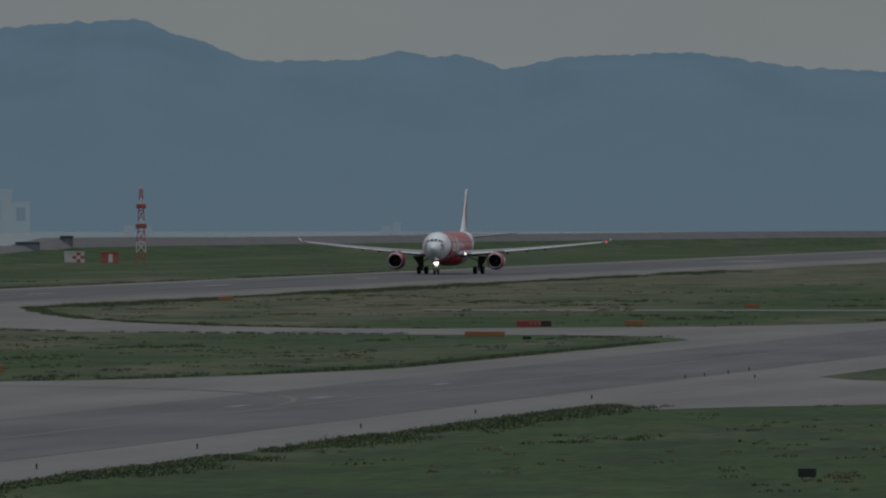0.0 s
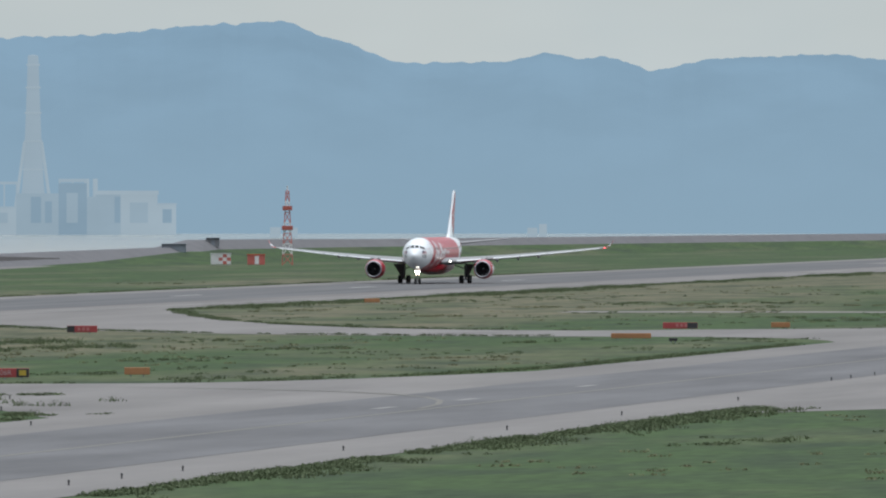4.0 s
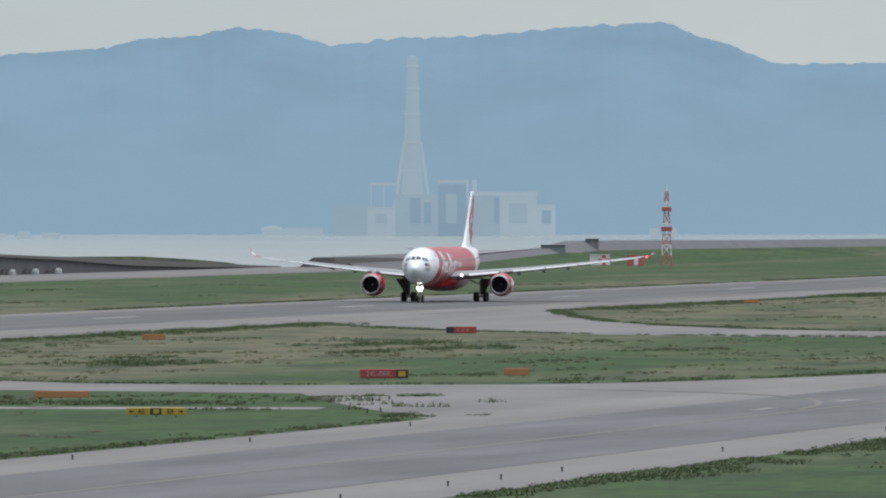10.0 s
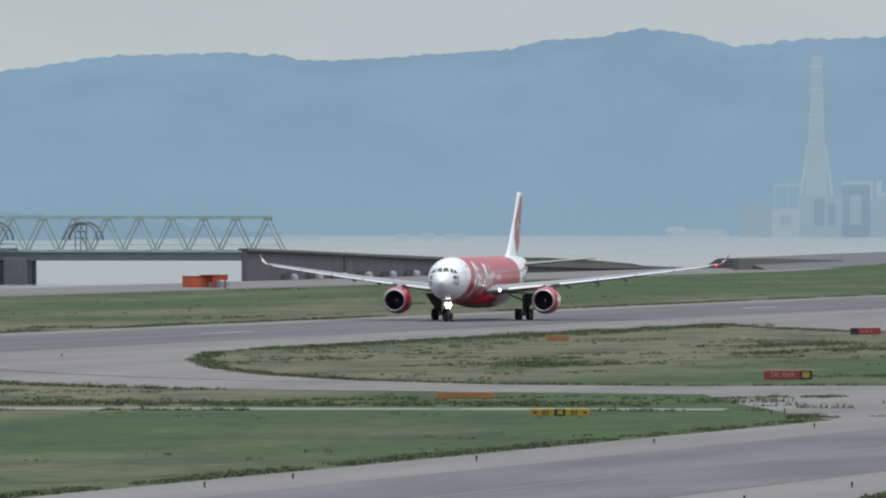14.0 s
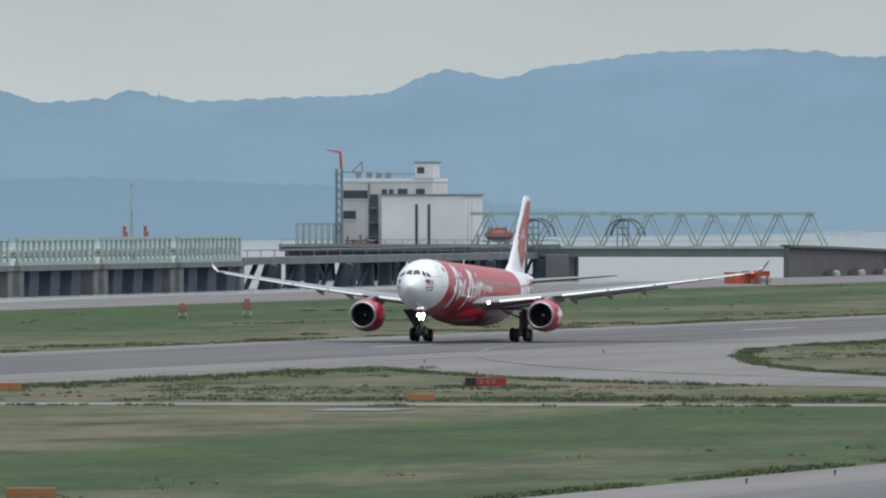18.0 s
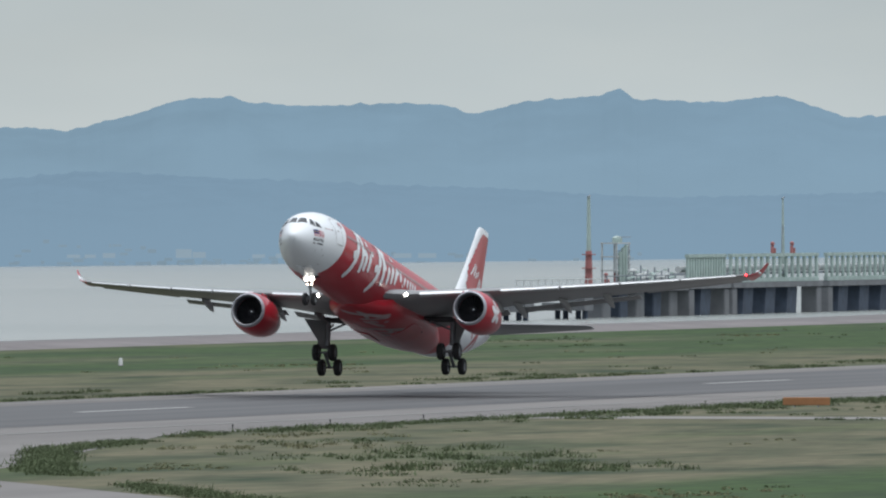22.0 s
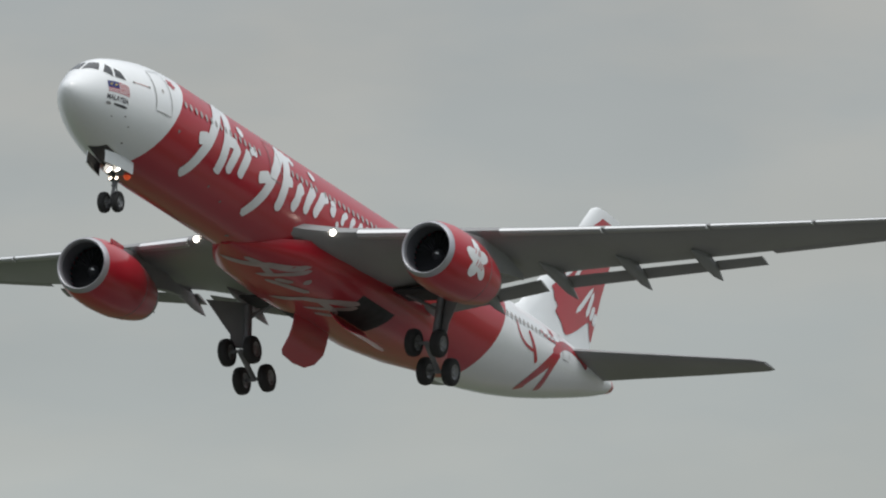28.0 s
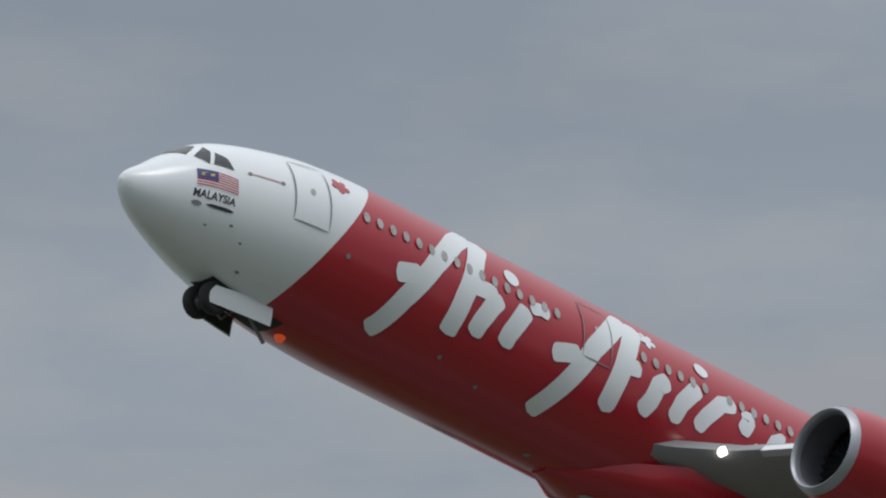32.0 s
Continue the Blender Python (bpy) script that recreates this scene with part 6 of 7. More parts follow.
gangway = thing("gangway", "thin pale steel gangway between mooring dolphins", "gangway", (-564.6, 2080, 3.75))
part("walkway", boxed((-0.8, -30, 0), (0.8, 20, 0.4)), PALE_STEEL, gangway)
part("rail", rod(bmesh.new(), (0.8, -30, 1.4), (0.8, 20, 1.4), 0.07, n=5), PALE_STEEL, gangway)
for i in range(13):
    part("rail_post", rod(bmesh.new(), (0.8, -29.5 + 3.9 * i, 0.4), (0.8, -29.5 + 3.9 * i, 1.4), 0.06, n=5), PALE_STEEL, gangway)

for y, top, nm in ((2103, 17.2, 1), (2217.5, 17.0, 0), (2319.5, 17.0, 0)):
    ms = thing("loading_arm", "tall slim loading arm on the jetty" + (" with a red foot" if nm else ", pale green"), "loading arm", (-567.3, y, 4.2), group="loading arms")
    part("column", rod(bmesh.new(), (0, 0, 0), (0, 0, top - 4.2), 0.42 if nm else 0.38, 0.24 if nm else 0.12, n=8), GREEN_STEEL, ms)
    part("head", rod(bmesh.new(), (0, -0.5, top - 4.3), (0, 0.7, top - 4.1), 0.12, n=6), GREY_STEEL, ms)
    if nm:
        part("foot", rod(bmesh.new(), (0, 0, 0), (0, 0, 5.0), 0.62, 0.46, n=8), MONITOR_RED, ms)
        for z in (2.4, 4.4):
            part("foot_platform", boxed((-0.8, -0.9, z), (0.8, 0.9, z + 0.15)), MONITOR_RED, ms)
    else:
        part("stay", rod(bmesh.new(), (0.2, -1.6, 4.4), (0.0, 0, 9.0), 0.07, n=5), GREY_STEEL, ms)
for y in (2202, 2214, 2305, 2319, 2108.5, 2114):
    mn = thing("fire_monitor", "small red fire monitor on the jetty", "fire monitor", (-565.0 if y > 2150 else -566.2, y, 9.45 if y > 2150 else 5.1), group="fire monitors")
    part("stand", rod(bmesh.new(), (0, 0, -0.9), (0, 0, 0.2), 0.26, n=8), MONITOR_RED, mn)
    part("nozzle", rod(bmesh.new(), (0, 0.3, 0.2), (0, -0.6, 0.75), 0.2, 0.12, n=8), MONITOR_RED, mn)
    part("hand_wheel", spin(bmesh.new(), (0, 0.2, 0.3), (0, 0, 1), ((0, 0.16), (0.1, 0.34), (0.45, 0.30), (0.6, 0.05)), 8), MONITOR_RED, mn)
    part("side_box", boxed((-0.3, 0.4, -0.9), (0.3, 1.2, -0.1), 0.04), MONITOR_RED, mn)
tower = thing("pipe_tower", "pale steel pipe tower with platforms on the jetty", "tower", (-567, 2117, 4.2))
for dy in (-3.5, 3.5):
    for dx in (-1.1, 1.1):
        part("post", rod(bmesh.new(), (dx, dy, 0), (dx, dy, 6.2), 0.16, n=6), PALE_STEEL, tower)
for z in (2.0, 4.0, 6.0):
    part("platform", boxed((-1.3, -3.8, z), (1.3, 3.8, z + 0.18)), PALE_STEEL, tower)
    part("platform_rail", rod(bmesh.new(), (1.3, -3.8, z + 1.0), (1.3, 3.8, z + 1.0), 0.06, n=5), GREY_STEEL, tower)
for y0, z0, y1, z1 in ((-3.5, 0, 3.5, 2), (3.5, 2, -3.5, 4), (-3.5, 4, 3.5, 6)):
    part("brace", rod(bmesh.new(), (1.2, y0, z0), (1.2, y1, z1), 0.09, n=5), PALE_STEEL, tower)
part("top_vessel", spin(bmesh.new(), (0, 1.0, 6.18), (0, 0, 1), ((0, 0.75), (0.7, 0.75), (0.95, 0.4), (1.0, 0.02)), 12), GREEN_STEEL, tower, smooth=50)
for y0, zt in ((-2.6, 4.6), (-0.9, 5.2), (0.7, 5.6)):
    part("riser_pipe", rod(rod(bmesh.new(), (1.35, y0, 0), (1.35, y0, zt), 0.3, n=8), (1.35, y0, zt), (1.0, y0 + 1.6, zt), 0.3, n=8), GREEN_STEEL, tower)
kit = thing("jetty_plant", "grey pipework and valves on the jetty deck", "machinery", (-567, 2131, 4.2))
for i in range(7):
    y = -12 + 4 * i
    top = (1.1, 0.7, 2.0, 0.9, 1.5, 0.6, 1.2)[i]
    part("vessel", spin(bmesh.new(), (0, y, 0), (0, 0, 1), ((0, 0.62), (top, 0.62), (top + 0.3, 0.35), (top + 0.35, 0.02)), 10), GREEN_STEEL if i % 2 else PALE_STEEL, kit)
    part("pipe_run", rod(bmesh.new(), (1.2, y, 0.8), (1.2, y + 4, 1.1 + 0.4 * (i % 2)), 0.2, n=7), PALE_STEEL if i % 3 else GREEN_STEEL, kit)
    part("riser", rod(bmesh.new(), (1.2, y, 0), (1.2, y, 1.6 + top * 0.6), 0.13, n=6), GREY_STEEL, kit)
    part("cross_pipe", rod(bmesh.new(), (1.2, y + 1.2, 1.6 + 0.25 * (i % 3)), (1.0, y + 3.6, 1.6 + 0.25 * (i % 3)), 0.13, n=6), GREEN_STEEL, kit)

# sloping shore wall between the bridge and the island's edge, with a pale coping that widens to a ramp
RAMP = ((2577, 6.3), (2620, 5.85), (2695, 4.85), (2780, 3.85), (2864, 2.95), (2930, 2.1), (2982, 1.4), (3040, 0.75))
bm, cope = bmesh.new(), bmesh.new()
wall_rings, cope_rings = [], []
for yy, zz in RAMP:
    deep = 0.45 + 0.85 * math.exp(-((yy - 2885) / 75.0) ** 2)
    wall_rings.append([(-511, yy, -1), (-511, yy, zz - 0.2), (-512, yy, zz - 0.15), (-512, yy, -4)])
    cope_rings.append([(-510.5, yy, zz - deep), (-510.5, yy, zz), (-512.6, yy, zz + 0.05), (-512.6, yy, zz - 0.3)])
loft(bm, wall_rings)
structure("shore_wall", bm, STONE, "dark shore wall that slopes down to the seawall", "wall")
structure("shore_wall_coping", loft(cope, cope_rings), WALLSTONE, "pale concrete coping on the shore wall", "wall")
structure("wall_joint", boxed((-511.0, 2667.4, 0.6), (-510.85, 2669.6, 4.6)), SIGN_BLACK, "dark vertical joint in the shore wall", "joint")
structure("ramp_bank", loft(bmesh.new(), [[(-513, yy, -1), (-515, yy, zz), (-519, yy, zz), (-524, yy, -5)] for yy, zz in ((2800, 2.0), (2835, 3.55), (2900, 3.35), (2960, 2.5), (3005, 1.6), (3030, 0.6))]), GRASS, "narrow grassy bank behind the ramp", "grass")
for i in range(8):
    y = 2601 + 23.7 * i
    al = thing("culvert_mouth", "dark low culvert mouth beside a pale round tank", "culvert", (-510.2, y + 11, 0.6), group="culvert mouths")
    part("mouth", loft(bmesh.new(), [[(dx, 5.2 * math.cos(a), 1.15 * math.sin(a)) for a in [math.pi * j / 8 for j in range(9)]] for dx in (-0.4, 0.3)]), SIGN_BLACK, al)
    tank = thing("round_tank", "pale round tank at the foot of the shore wall", "tank", (-507.2, y, 0.59), group="round tanks")
    part("shell", spin(bmesh.new(), (0, 0, 0), (0, 0, 1), ((0, 0.72), (0.6, 0.72), (0.95, 0.56), (1.1, 0.28), (1.15, 0.02)), 14), TANK_PAINT, tank, smooth=50)
    part("foot_ring", spin(bmesh.new(), (0, 0, 0), (0, 0, 1), ((0, 0.9), (0.12, 0.9), (0.15, 0.78)), 14), GREY_STEEL, tank)


# ---------------------------------------------------------------- huts, mast, poles and signs on the airfield
def facing(x, y, z=0.0):
    """A pose whose front looks towards the terminal."""
    return pose(x, y, z, 0, 0, math.degrees(math.atan2(-x, y)))


def stand(name, label, category, x, y, group="", z=0.0):
    ob = thing(name, label, category, group=group)
    ob.matrix_world = facing(x, y, z)
    return ob


def hut(x, y, w, h, d, label):
    """A turned orange cabin against a longer red one, with cooling units at its end."""
    ob = stand("equipment_hut", label, "hut", x, y, group="equipment huts")
    k = w / 9.1
    c, si = math.cos(radians(35)), math.sin(radians(35))
    corner = Vector((-2.33 * k, -d / 2 - 0.8, 0))
    plan = [corner, corner + Vector((c, si, 0)) * 3.5 * k, corner + Vector((c - si, si + c, 0)) * 3.5 * k, corner + Vector((-si, c, 0)) * 3.87 * k]
    bm = bmesh.new()
    loft(bm, [[tuple(p + Vector((0, 0, z))) for p in plan] for z in (0.1, h * 0.92)])
    part("cabin", bm, ORANGE, ob, "turned orange cabin")
    bm = bmesh.new()
    mid = sum(plan, Vector()) / 4
    loft(bm, [[tuple(mid + (p - mid) * 1.05 + Vector((0, 0, z))) for p in plan] for z in (h * 0.92, h * 0.92 + 0.12)])
    part("cabin_roof", bm, ORANGE_RED, ob)
    part("body", boxed((-1.0 * k, -d / 2 + 0.9, 0.1), (1.45 * k, d / 2, h), 0.04), ORANGE_RED, ob)
    part("side_body", boxed((1.45 * k, -d / 2, 0.1), (w / 2, d / 2, h), 0.04), ORANGE_RED, ob)
    part("roof", boxed((-1.1 * k, -d / 2 - 0.1, h), (w / 2 + 0.1, d / 2 + 0.1, h + 0.14)), ORANGE_RED, ob)
    part("plinth", boxed((-1.2 * k, -d / 2 - 0.2, 0), (w / 2 + 0.3, d / 2 + 0.2, 0.1)), WALLSTONE, ob)
    for i in range(7):
        xx = 1.6 * k + 0.42 * k * i
        part("rib", boxed((xx, -d / 2 - 0.07, 0.15), (xx + 0.14 * k, -d / 2 + 0.02, h - 0.05)), ORANGE, ob)
    part("meter_box", boxed((0.76 * k, -d / 2 + 0.3, 0.1), (1.42 * k, -d / 2 + 0.95, 1.1), 0.03), GREY_STEEL, ob, "grey meter box in the recess")
    for xx, ww in ((2.35, 0.5), (2.95, 0.4), (3.42, 0.4), (4.2, 0.34), (4.62, 0.38)):
        unit = part("cooling_unit", boxed((xx * k, -d / 2 - 0.75, 0.1), ((xx + ww) * k, -d / 2 - 0.1, 1.5), 0.04), GREY_STEEL if xx < 2.5 else PLASTER, ob, "grey cooling unit beside the hut")
        part("grille", boxed(((xx + 0.06) * k, -d / 2 - 0.78, 0.4), ((xx + ww - 0.06) * k, -d / 2 - 0.73, 1.3)), GREY_STEEL, unit)
    return ob


hut(-491.0, 2440, 7.6, 2.3, 3.0, "flat-roofed orange equipment hut by the seawall")
hut(-474.95, 1472, 9.1, 2.35, 3.2, "flat-roofed orange equipment hut with grey cooling units")

# red and white lattice mast with its checked hut
mast = stand("radio_mast", "red and white lattice radio mast with small platforms", "mast", -453.2, 3205)
WHITE_STEEL = mat("white_steel", (0.6, 0.6, 0.6), 0.6, vary=0.15, scale=2.0)
SHED_DARK = mat("dark_shed_cladding", (0.165, 0.170, 0.180), 0.7, vary=0.2, scale=2.0)
MAST_RED = mat("mast_red", (0.42, 0.11, 0.09), 0.6, vary=0.15, scale=2.0)
for k in range(7):
    z0, z1 = 2.3 * k, 2.3 * (k + 1)
    w0, w1 = 1.15 - 0.12 * k, 1.15 - 0.12 * (k + 1)
    mt = MAST_RED if k % 2 == 0 else WHITE_STEEL
    for sx, sy in ((-1, -1), (1, -1), (1, 1), (-1, 1)):
        part("mast_leg", rod(bmesh.new(), (sx * w0, sy * w0, z0), (sx * w1, sy * w1, z1), 0.10, n=6), mt, mast)
    part("mast_brace", rod(bmesh.new(), (-w0, -w0, z0), (w1, -w1, z1), 0.09, n=5), mt, mast)
    part("mast_brace", rod(bmesh.new(), (w0, -w0, z0), (-w1, -w1, z1), 0.09, n=5), mt, mast)
    part("mast_ring", rod(bmesh.new(), (-w1, -w1, z1), (w1, -w1, z1), 0.1, n=5), mt, mast)
for z, w in ((7.6, 1.2), (11.9, 1.05)):
    part("platform", boxed((-w, -w, z), (w, w, z + 0.35), 0.05), MAST_RED, mast)
    part("platform_rail", boxed((-w, -w - 0.05, z + 0.35), (w, -w + 0.05, z + 0.95)), MAST_RED, mast)
part("mast_tip", rod(bmesh.new(), (0, 0, 16.1), (0, 0, 17.2), 0.12, n=6), WHITE_STEEL, mast)
chk = stand("checked_hut", "red and white checked equipment hut", "hut", -470.3, 3222)
for i in range(5):
    for k in range(3):
        part("check_panel", boxed((-2.2 + 0.88 * i, -1.5, 0.1 + 0.74 * k), (-1.34 + 0.88 * i, -1.4, 0.82 + 0.74 * k)), MAST_RED if (i + k) % 2 and i > 1 - k % 2 else WHITE_STEEL, chk)
part("body", boxed((-2.2, -1.39, 0), (2.2, 1.6, 2.32)), WHITE_STEEL, chk)
part("roof", boxed((-2.28, -1.6, 2.33), (2.28, 1.7, 2.47)), WHITE_STEEL, chk)
rh = stand("radio_hut", "low red equipment hut beside the mast", "hut", -462.5, 3222)
part("body", boxed((-1.9, -1.4, 0), (1.9, 1.4, 2.1), 0.05), MAST_RED, rh)
part("roof", boxed((-2.0, -1.5, 2.1), (2.0, 1.5, 2.3)), ORANGE_RED, rh)
part("door", boxed((-0.3, -1.46, 0.1), (0.6, -1.38, 1.9)), WHITE_STEEL, rh)
for az, y, w, h, base, tone, text in ((8.335, 3388, 2.9, 2.0, 3.2, SHED_DARK, "small dark grey hut on the embankment"), (8.485, 3334, 5.4, 1.8, 2.2, GREY_STEEL, "low grey shed on the embankment")):
    shed = stand("embankment_shed", text, "shed", -y * math.tan(radians(az)), y, group="embankment sheds", z=base)
    part("roof", boxed((-w / 2 - 0.15, -1.4, h), (w / 2 + 0.15, 1.4, h + 0.22), 0.03), GREY_STEEL, shed)
    part("back_wall", boxed((-w / 2, 1.0, 0), (w / 2, 1.15, h)), tone, shed)
    for sx in (-1, 1):
        part("side_wall", boxed((sx * w / 2 - 0.06, -1.1, 0), (sx * w / 2 + 0.06, 1.0, h)), tone, shed)
    for k in range(4):
        xx = -w / 2 + w * k / 3
        part("post", boxed((xx - 0.07, -1.25, 0), (xx + 0.07, -1.11, h)), tone, shed)
    part("front_wall", boxed((-w / 2, -1.1, 0), (w / 2, -1.0, h * 0.9)), tone, shed)
    if w < 5:
        part("door", boxed((-0.45, -1.16, 0.05), (0.45, -1.1, h * 0.8)), GREY_STEEL, shed)
for x, y, h in ((-434, 1801, 1.9), (-430, 1819, 2.3)):
    ob = stand("signal_box", "small red and white marker frame in the grass", "signal box", x, y, group="signal boxes")
    for sx in (-0.5, 0.5):
        part("leg", rod(bmesh.new(), (sx, 0, 0), (sx * 0.7, 0, h * 0.55), 0.09, n=6), WHITE_STEEL, ob)
    part("box", boxed((-0.6, -0.35, h * 0.42), (0.6, 0.35, h * 0.82), 0.04), MONITOR_RED, ob)
    part("cap", boxed((-0.35, -0.25, h * 0.83), (0.35, 0.25, h), 0.04), MONITOR_RED, ob)
    part("base_box", boxed((-0.55, -0.4, 0), (0.55, 0.4, 0.28), 0.04), WALLSTONE, ob)
mk = stand("marker_post", "short white marker post in the grass", "marker", -428, 1409, group="marker posts")
part("post", spin(bmesh.new(), (0, 0, 0), (0, 0, 1), ((0, 0.2), (0.6, 0.2), (0.75, 0.12), (0.8, 0.01)), 10), WHITE_STEEL, mk)
part("foot", boxed((-0.3, -0.3, 0), (0.3, 0.3, 0.06)), WALLSTONE, mk)
copy_thing(mk, facing(-441.7, 2345.4))


def lettering(text, size, parent, at, material):
    cu = bpy.data.curves.new("lettering", "FONT")
    cu.body, cu.size, cu.align_x, cu.align_y, cu.extrude = text, size, "CENTER", "CENTER", 0.01
    tmp = bpy.data.objects.new("lettering", cu)
    me = bpy.data.meshes.new_from_object(tmp)
    bpy.data.objects.remove(tmp)
    me.materials.clear()
    me.materials.append(material)
    ob = new("lettering", me)
    ob.parent = parent
    ob.matrix_local = pose(*at, 90)
    return ob


def board(x, y, w, h, material, label, pieces=()):
    """A low taxiway sign on short legs; pieces: (from, to, material) panels across it."""
    ob = stand("taxiway_sign", label, "sign", x, y, group="taxiway signs")
    panel = part("panel", boxed((-w / 2, -0.14, 0.18), (w / 2, 0.14, 0.18 + h), 0.03), material, ob)
    for a, b, mt in pieces:
        part("panel_field", boxed((-w / 2 + a * w, -0.165, 0.20), (-w / 2 + b * w, -0.145, 0.16 + h)), mt, ob)
    n = max(2, int(w / 1.3))
    for i in range(n):
        px = -w / 2 + w * (i + 0.5) / n
        part("leg", boxed((px - 0.05, -0.05, 0), (px + 0.05, 0.05, 0.18)), GREY_STEEL, ob)
    return ob


RUN = "red runway holding sign with a black end panel"
BACK = "orange back of a low taxiway sign"
s1 = board(-200.4, 1246.3, 4.1, 0.78, SIGN_RED, RUN, ((0.74, 0.995, SIGN_BLACK),))
lettering("24L-06R", 0.62, s1, (-0.5, -0.17, 0.57), CREAM_DOT)
part("sign_bar", boxed((1.2, -0.175, 0.35), (1.8, -0.16, 0.8)), SIGN_YELLOW, s1)
s5 = board(-190.3, 717, 4.0, 0.85, SIGN_RED, RUN, ((0.74, 0.995, SIGN_BLACK),))
lettering("24L-06R", 0.64, s5, (-0.5, -0.17, 0.60), CREAM_DOT)
part("sign_bar", boxed((1.15, -0.175, 0.35), (1.75, -0.16, 0.85)), SIGN_YELLOW, s5)
s2 = board(-195.1, 1702.5, 4.0, 0.70, SIGN_RED, RUN, ((0.70, 0.995, SIGN_BLACK),))
s3 = board(-256.3, 1648.4, 3.4, 0.75, SIGN_RED, RUN, ((0.0, 0.25, SIGN_BLACK),))
s4 = board(-256.5, 1168.3, 3.3, 0.70, SIGN_RED, RUN, ((0.0, 0.26, SIGN_BLACK),))
for ob in (s2, s3, s4):
    for k in range(3):
        part("sign_bar", boxed((-0.5 + 0.5 * k, -0.175, 0.38), (-0.2 + 0.5 * k, -0.16, 0.72)), SIGN_BAR, ob)
sy = board(-183.3, 1038.3, 4.2, 0.52, SIGN_YELLOW, "yellow and black taxiway direction sign", ((0.40, 0.59, SIGN_BLACK),))
lettering("A5", 0.46, sy, (-1.05, -0.17, 0.44), SIGN_BLACK)
lettering("E4", 0.46, sy, (1.0, -0.17, 0.44), SIGN_BLACK)
for sx in (-1, 1):
    bm = bmesh.new()
    bm.faces.new([bm.verts.new((sx * px, -0.17, pz)) for px, pz in ((1.55, 0.40), (1.75, 0.40), (1.75, 0.32), (1.95, 0.44), (1.75, 0.56), (1.75, 0.48), (1.55, 0.48))])
    part("arrow", bm, SIGN_BLACK, sy, smooth=0)
part("sign_bar", boxed((-0.2, -0.175, 0.3), (0.2, -0.16, 0.6)), SIGN_YELLOW, sy)
for x, y, w, h in ((-192.3, 1267.6, 2.2, 0.62), (-206.1, 1125.5, 4.3, 0.52), (-243.3, 1085.6, 2.0, 0.55), (-288.3, 1134.4, 3.7, 0.62), (-187.4, 1588.9, 4.3, 0.55), (-185.2, 1718.4, 2.2, 0.6), (-197, 1974, 2.0, 0.6), (-285.1, 2102.3, 2.2, 0.55), (-186.3, 739.9, 2.6, 0.5), (-277.6, 1571, 2.5, 0.6)):
    board(x, y, w, h, SIGN_ORANGE, BACK)
bk = board(-179.4, 1559, 0.9, 0.35, SIGN_BLACK, "small black sign in the grass")
bk = board(-78, 812, 1.0, 0.5, SIGN_BLACK, "small black sign in the grass")

# taxiway and runway edge lights: short dark stubs
stub = stand("edge_light", "short dark taxiway edge light with a lens", "light", -124.5, 760, group="edge lights")
part("stem", spin(bmesh.new(), (0, 0, 0), (0, 0, 1), ((0, 0.11), (0.04, 0.11), (0.06, 0.045), (0.22, 0.045)), 8), SIGN_BLACK, stub)
part("lens", spin(bmesh.new(), (0, 0, 0.22), (0, 0, 1), ((0, 0.06), (0.03, 0.07), (0.10, 0.05), (0.13, 0.01)), 8), SIGN_BLACK, stub)
for x, ys in ((-124.5, (796, 815, 838, 905, 985, 1050, 1125, 1250, 1400)), (-159.0, (790, 815, 872, 935, 1000)), (-172.0, (1062, 1068)), (-181, (1120, 1128)), (-300.0, (1015, 1040, 1065, 1340, 1420, 1800)), (-130, (1246, 1262, 1282, 1300))):
    for y in ys:
        copy_thing(stub, facing(x, y))

# painted lines
for x, y0, y1 in ((-327, 1019, 1041), (-334.5, 900, 930), (-334.5, 1090, 1120), (-334.5, 1280, 1310), (-334.5, 1470, 1500), (-334.5, 1660, 1690), (-334.5, 1850, 1880), (-334.5, 2040, 2070), (-334.5, 2240, 2270), (-334.5, 2440, 2470), (-334.5, 2640, 2670)):
    structure("runway_dash", boxed((x - 0.45, y0, 0.05), (x + 0.45, y1, 0.056)), MARK, "white painted runway dash", "marking")
for x in (-307.0, -354.0):
    structure("runway_edge_line", boxed((x - 0.45, -300, 0.05), (x + 0.45, 4200, 0.056)), WORN_LINE, "white painted runway edge line", "marking")
structure("taxiway_line", boxed((-142.4, -300, 0.05), (-141.9, 4200, 0.056)), YELLOW_LINE, "yellow painted taxiway centre line", "marking")
bm = bmesh.new()
for e in ((bend((-334, 1560), (-300, 1250), (-200, 1203), 12), 0), (bend((-200, 1203), (-148, 1195), (-143, 1080), 10), 0)):
    rr = [[(x - 0.2, y - 0.4, 0.06), (x + 0.2, y + 0.4, 0.06)] for x, y in e[0]]
    loft(bm, rr, cap=False, closed=False)
structure("exit_line", bm, YELLOW_LINE, "yellow painted lead-off line", "marking")
for x, y, w, d in ((-239.8, 1050, 9, 16), (-200, 1085, 3, 5), (-310, 2960, 12, 60), (-330, 3300, 14, 80)):
    structure("concrete_patch", boxed((x - w / 3, y - d / 3, 0.05), (x + w / 3, y + d / 3, 0.06)), PALE, "pale worn concrete patch", "marking")

for x, y in ((-146.1, 1084), (-145.8, 1129), (-146.2, 1209)):
    structure("taxiway_dash", boxed((x - 0.42, y - 5.5, 0.05), (x + 0.42, y + 5.5, 0.056)), WORN_LINE, "short white painted taxiway dash", "marking")

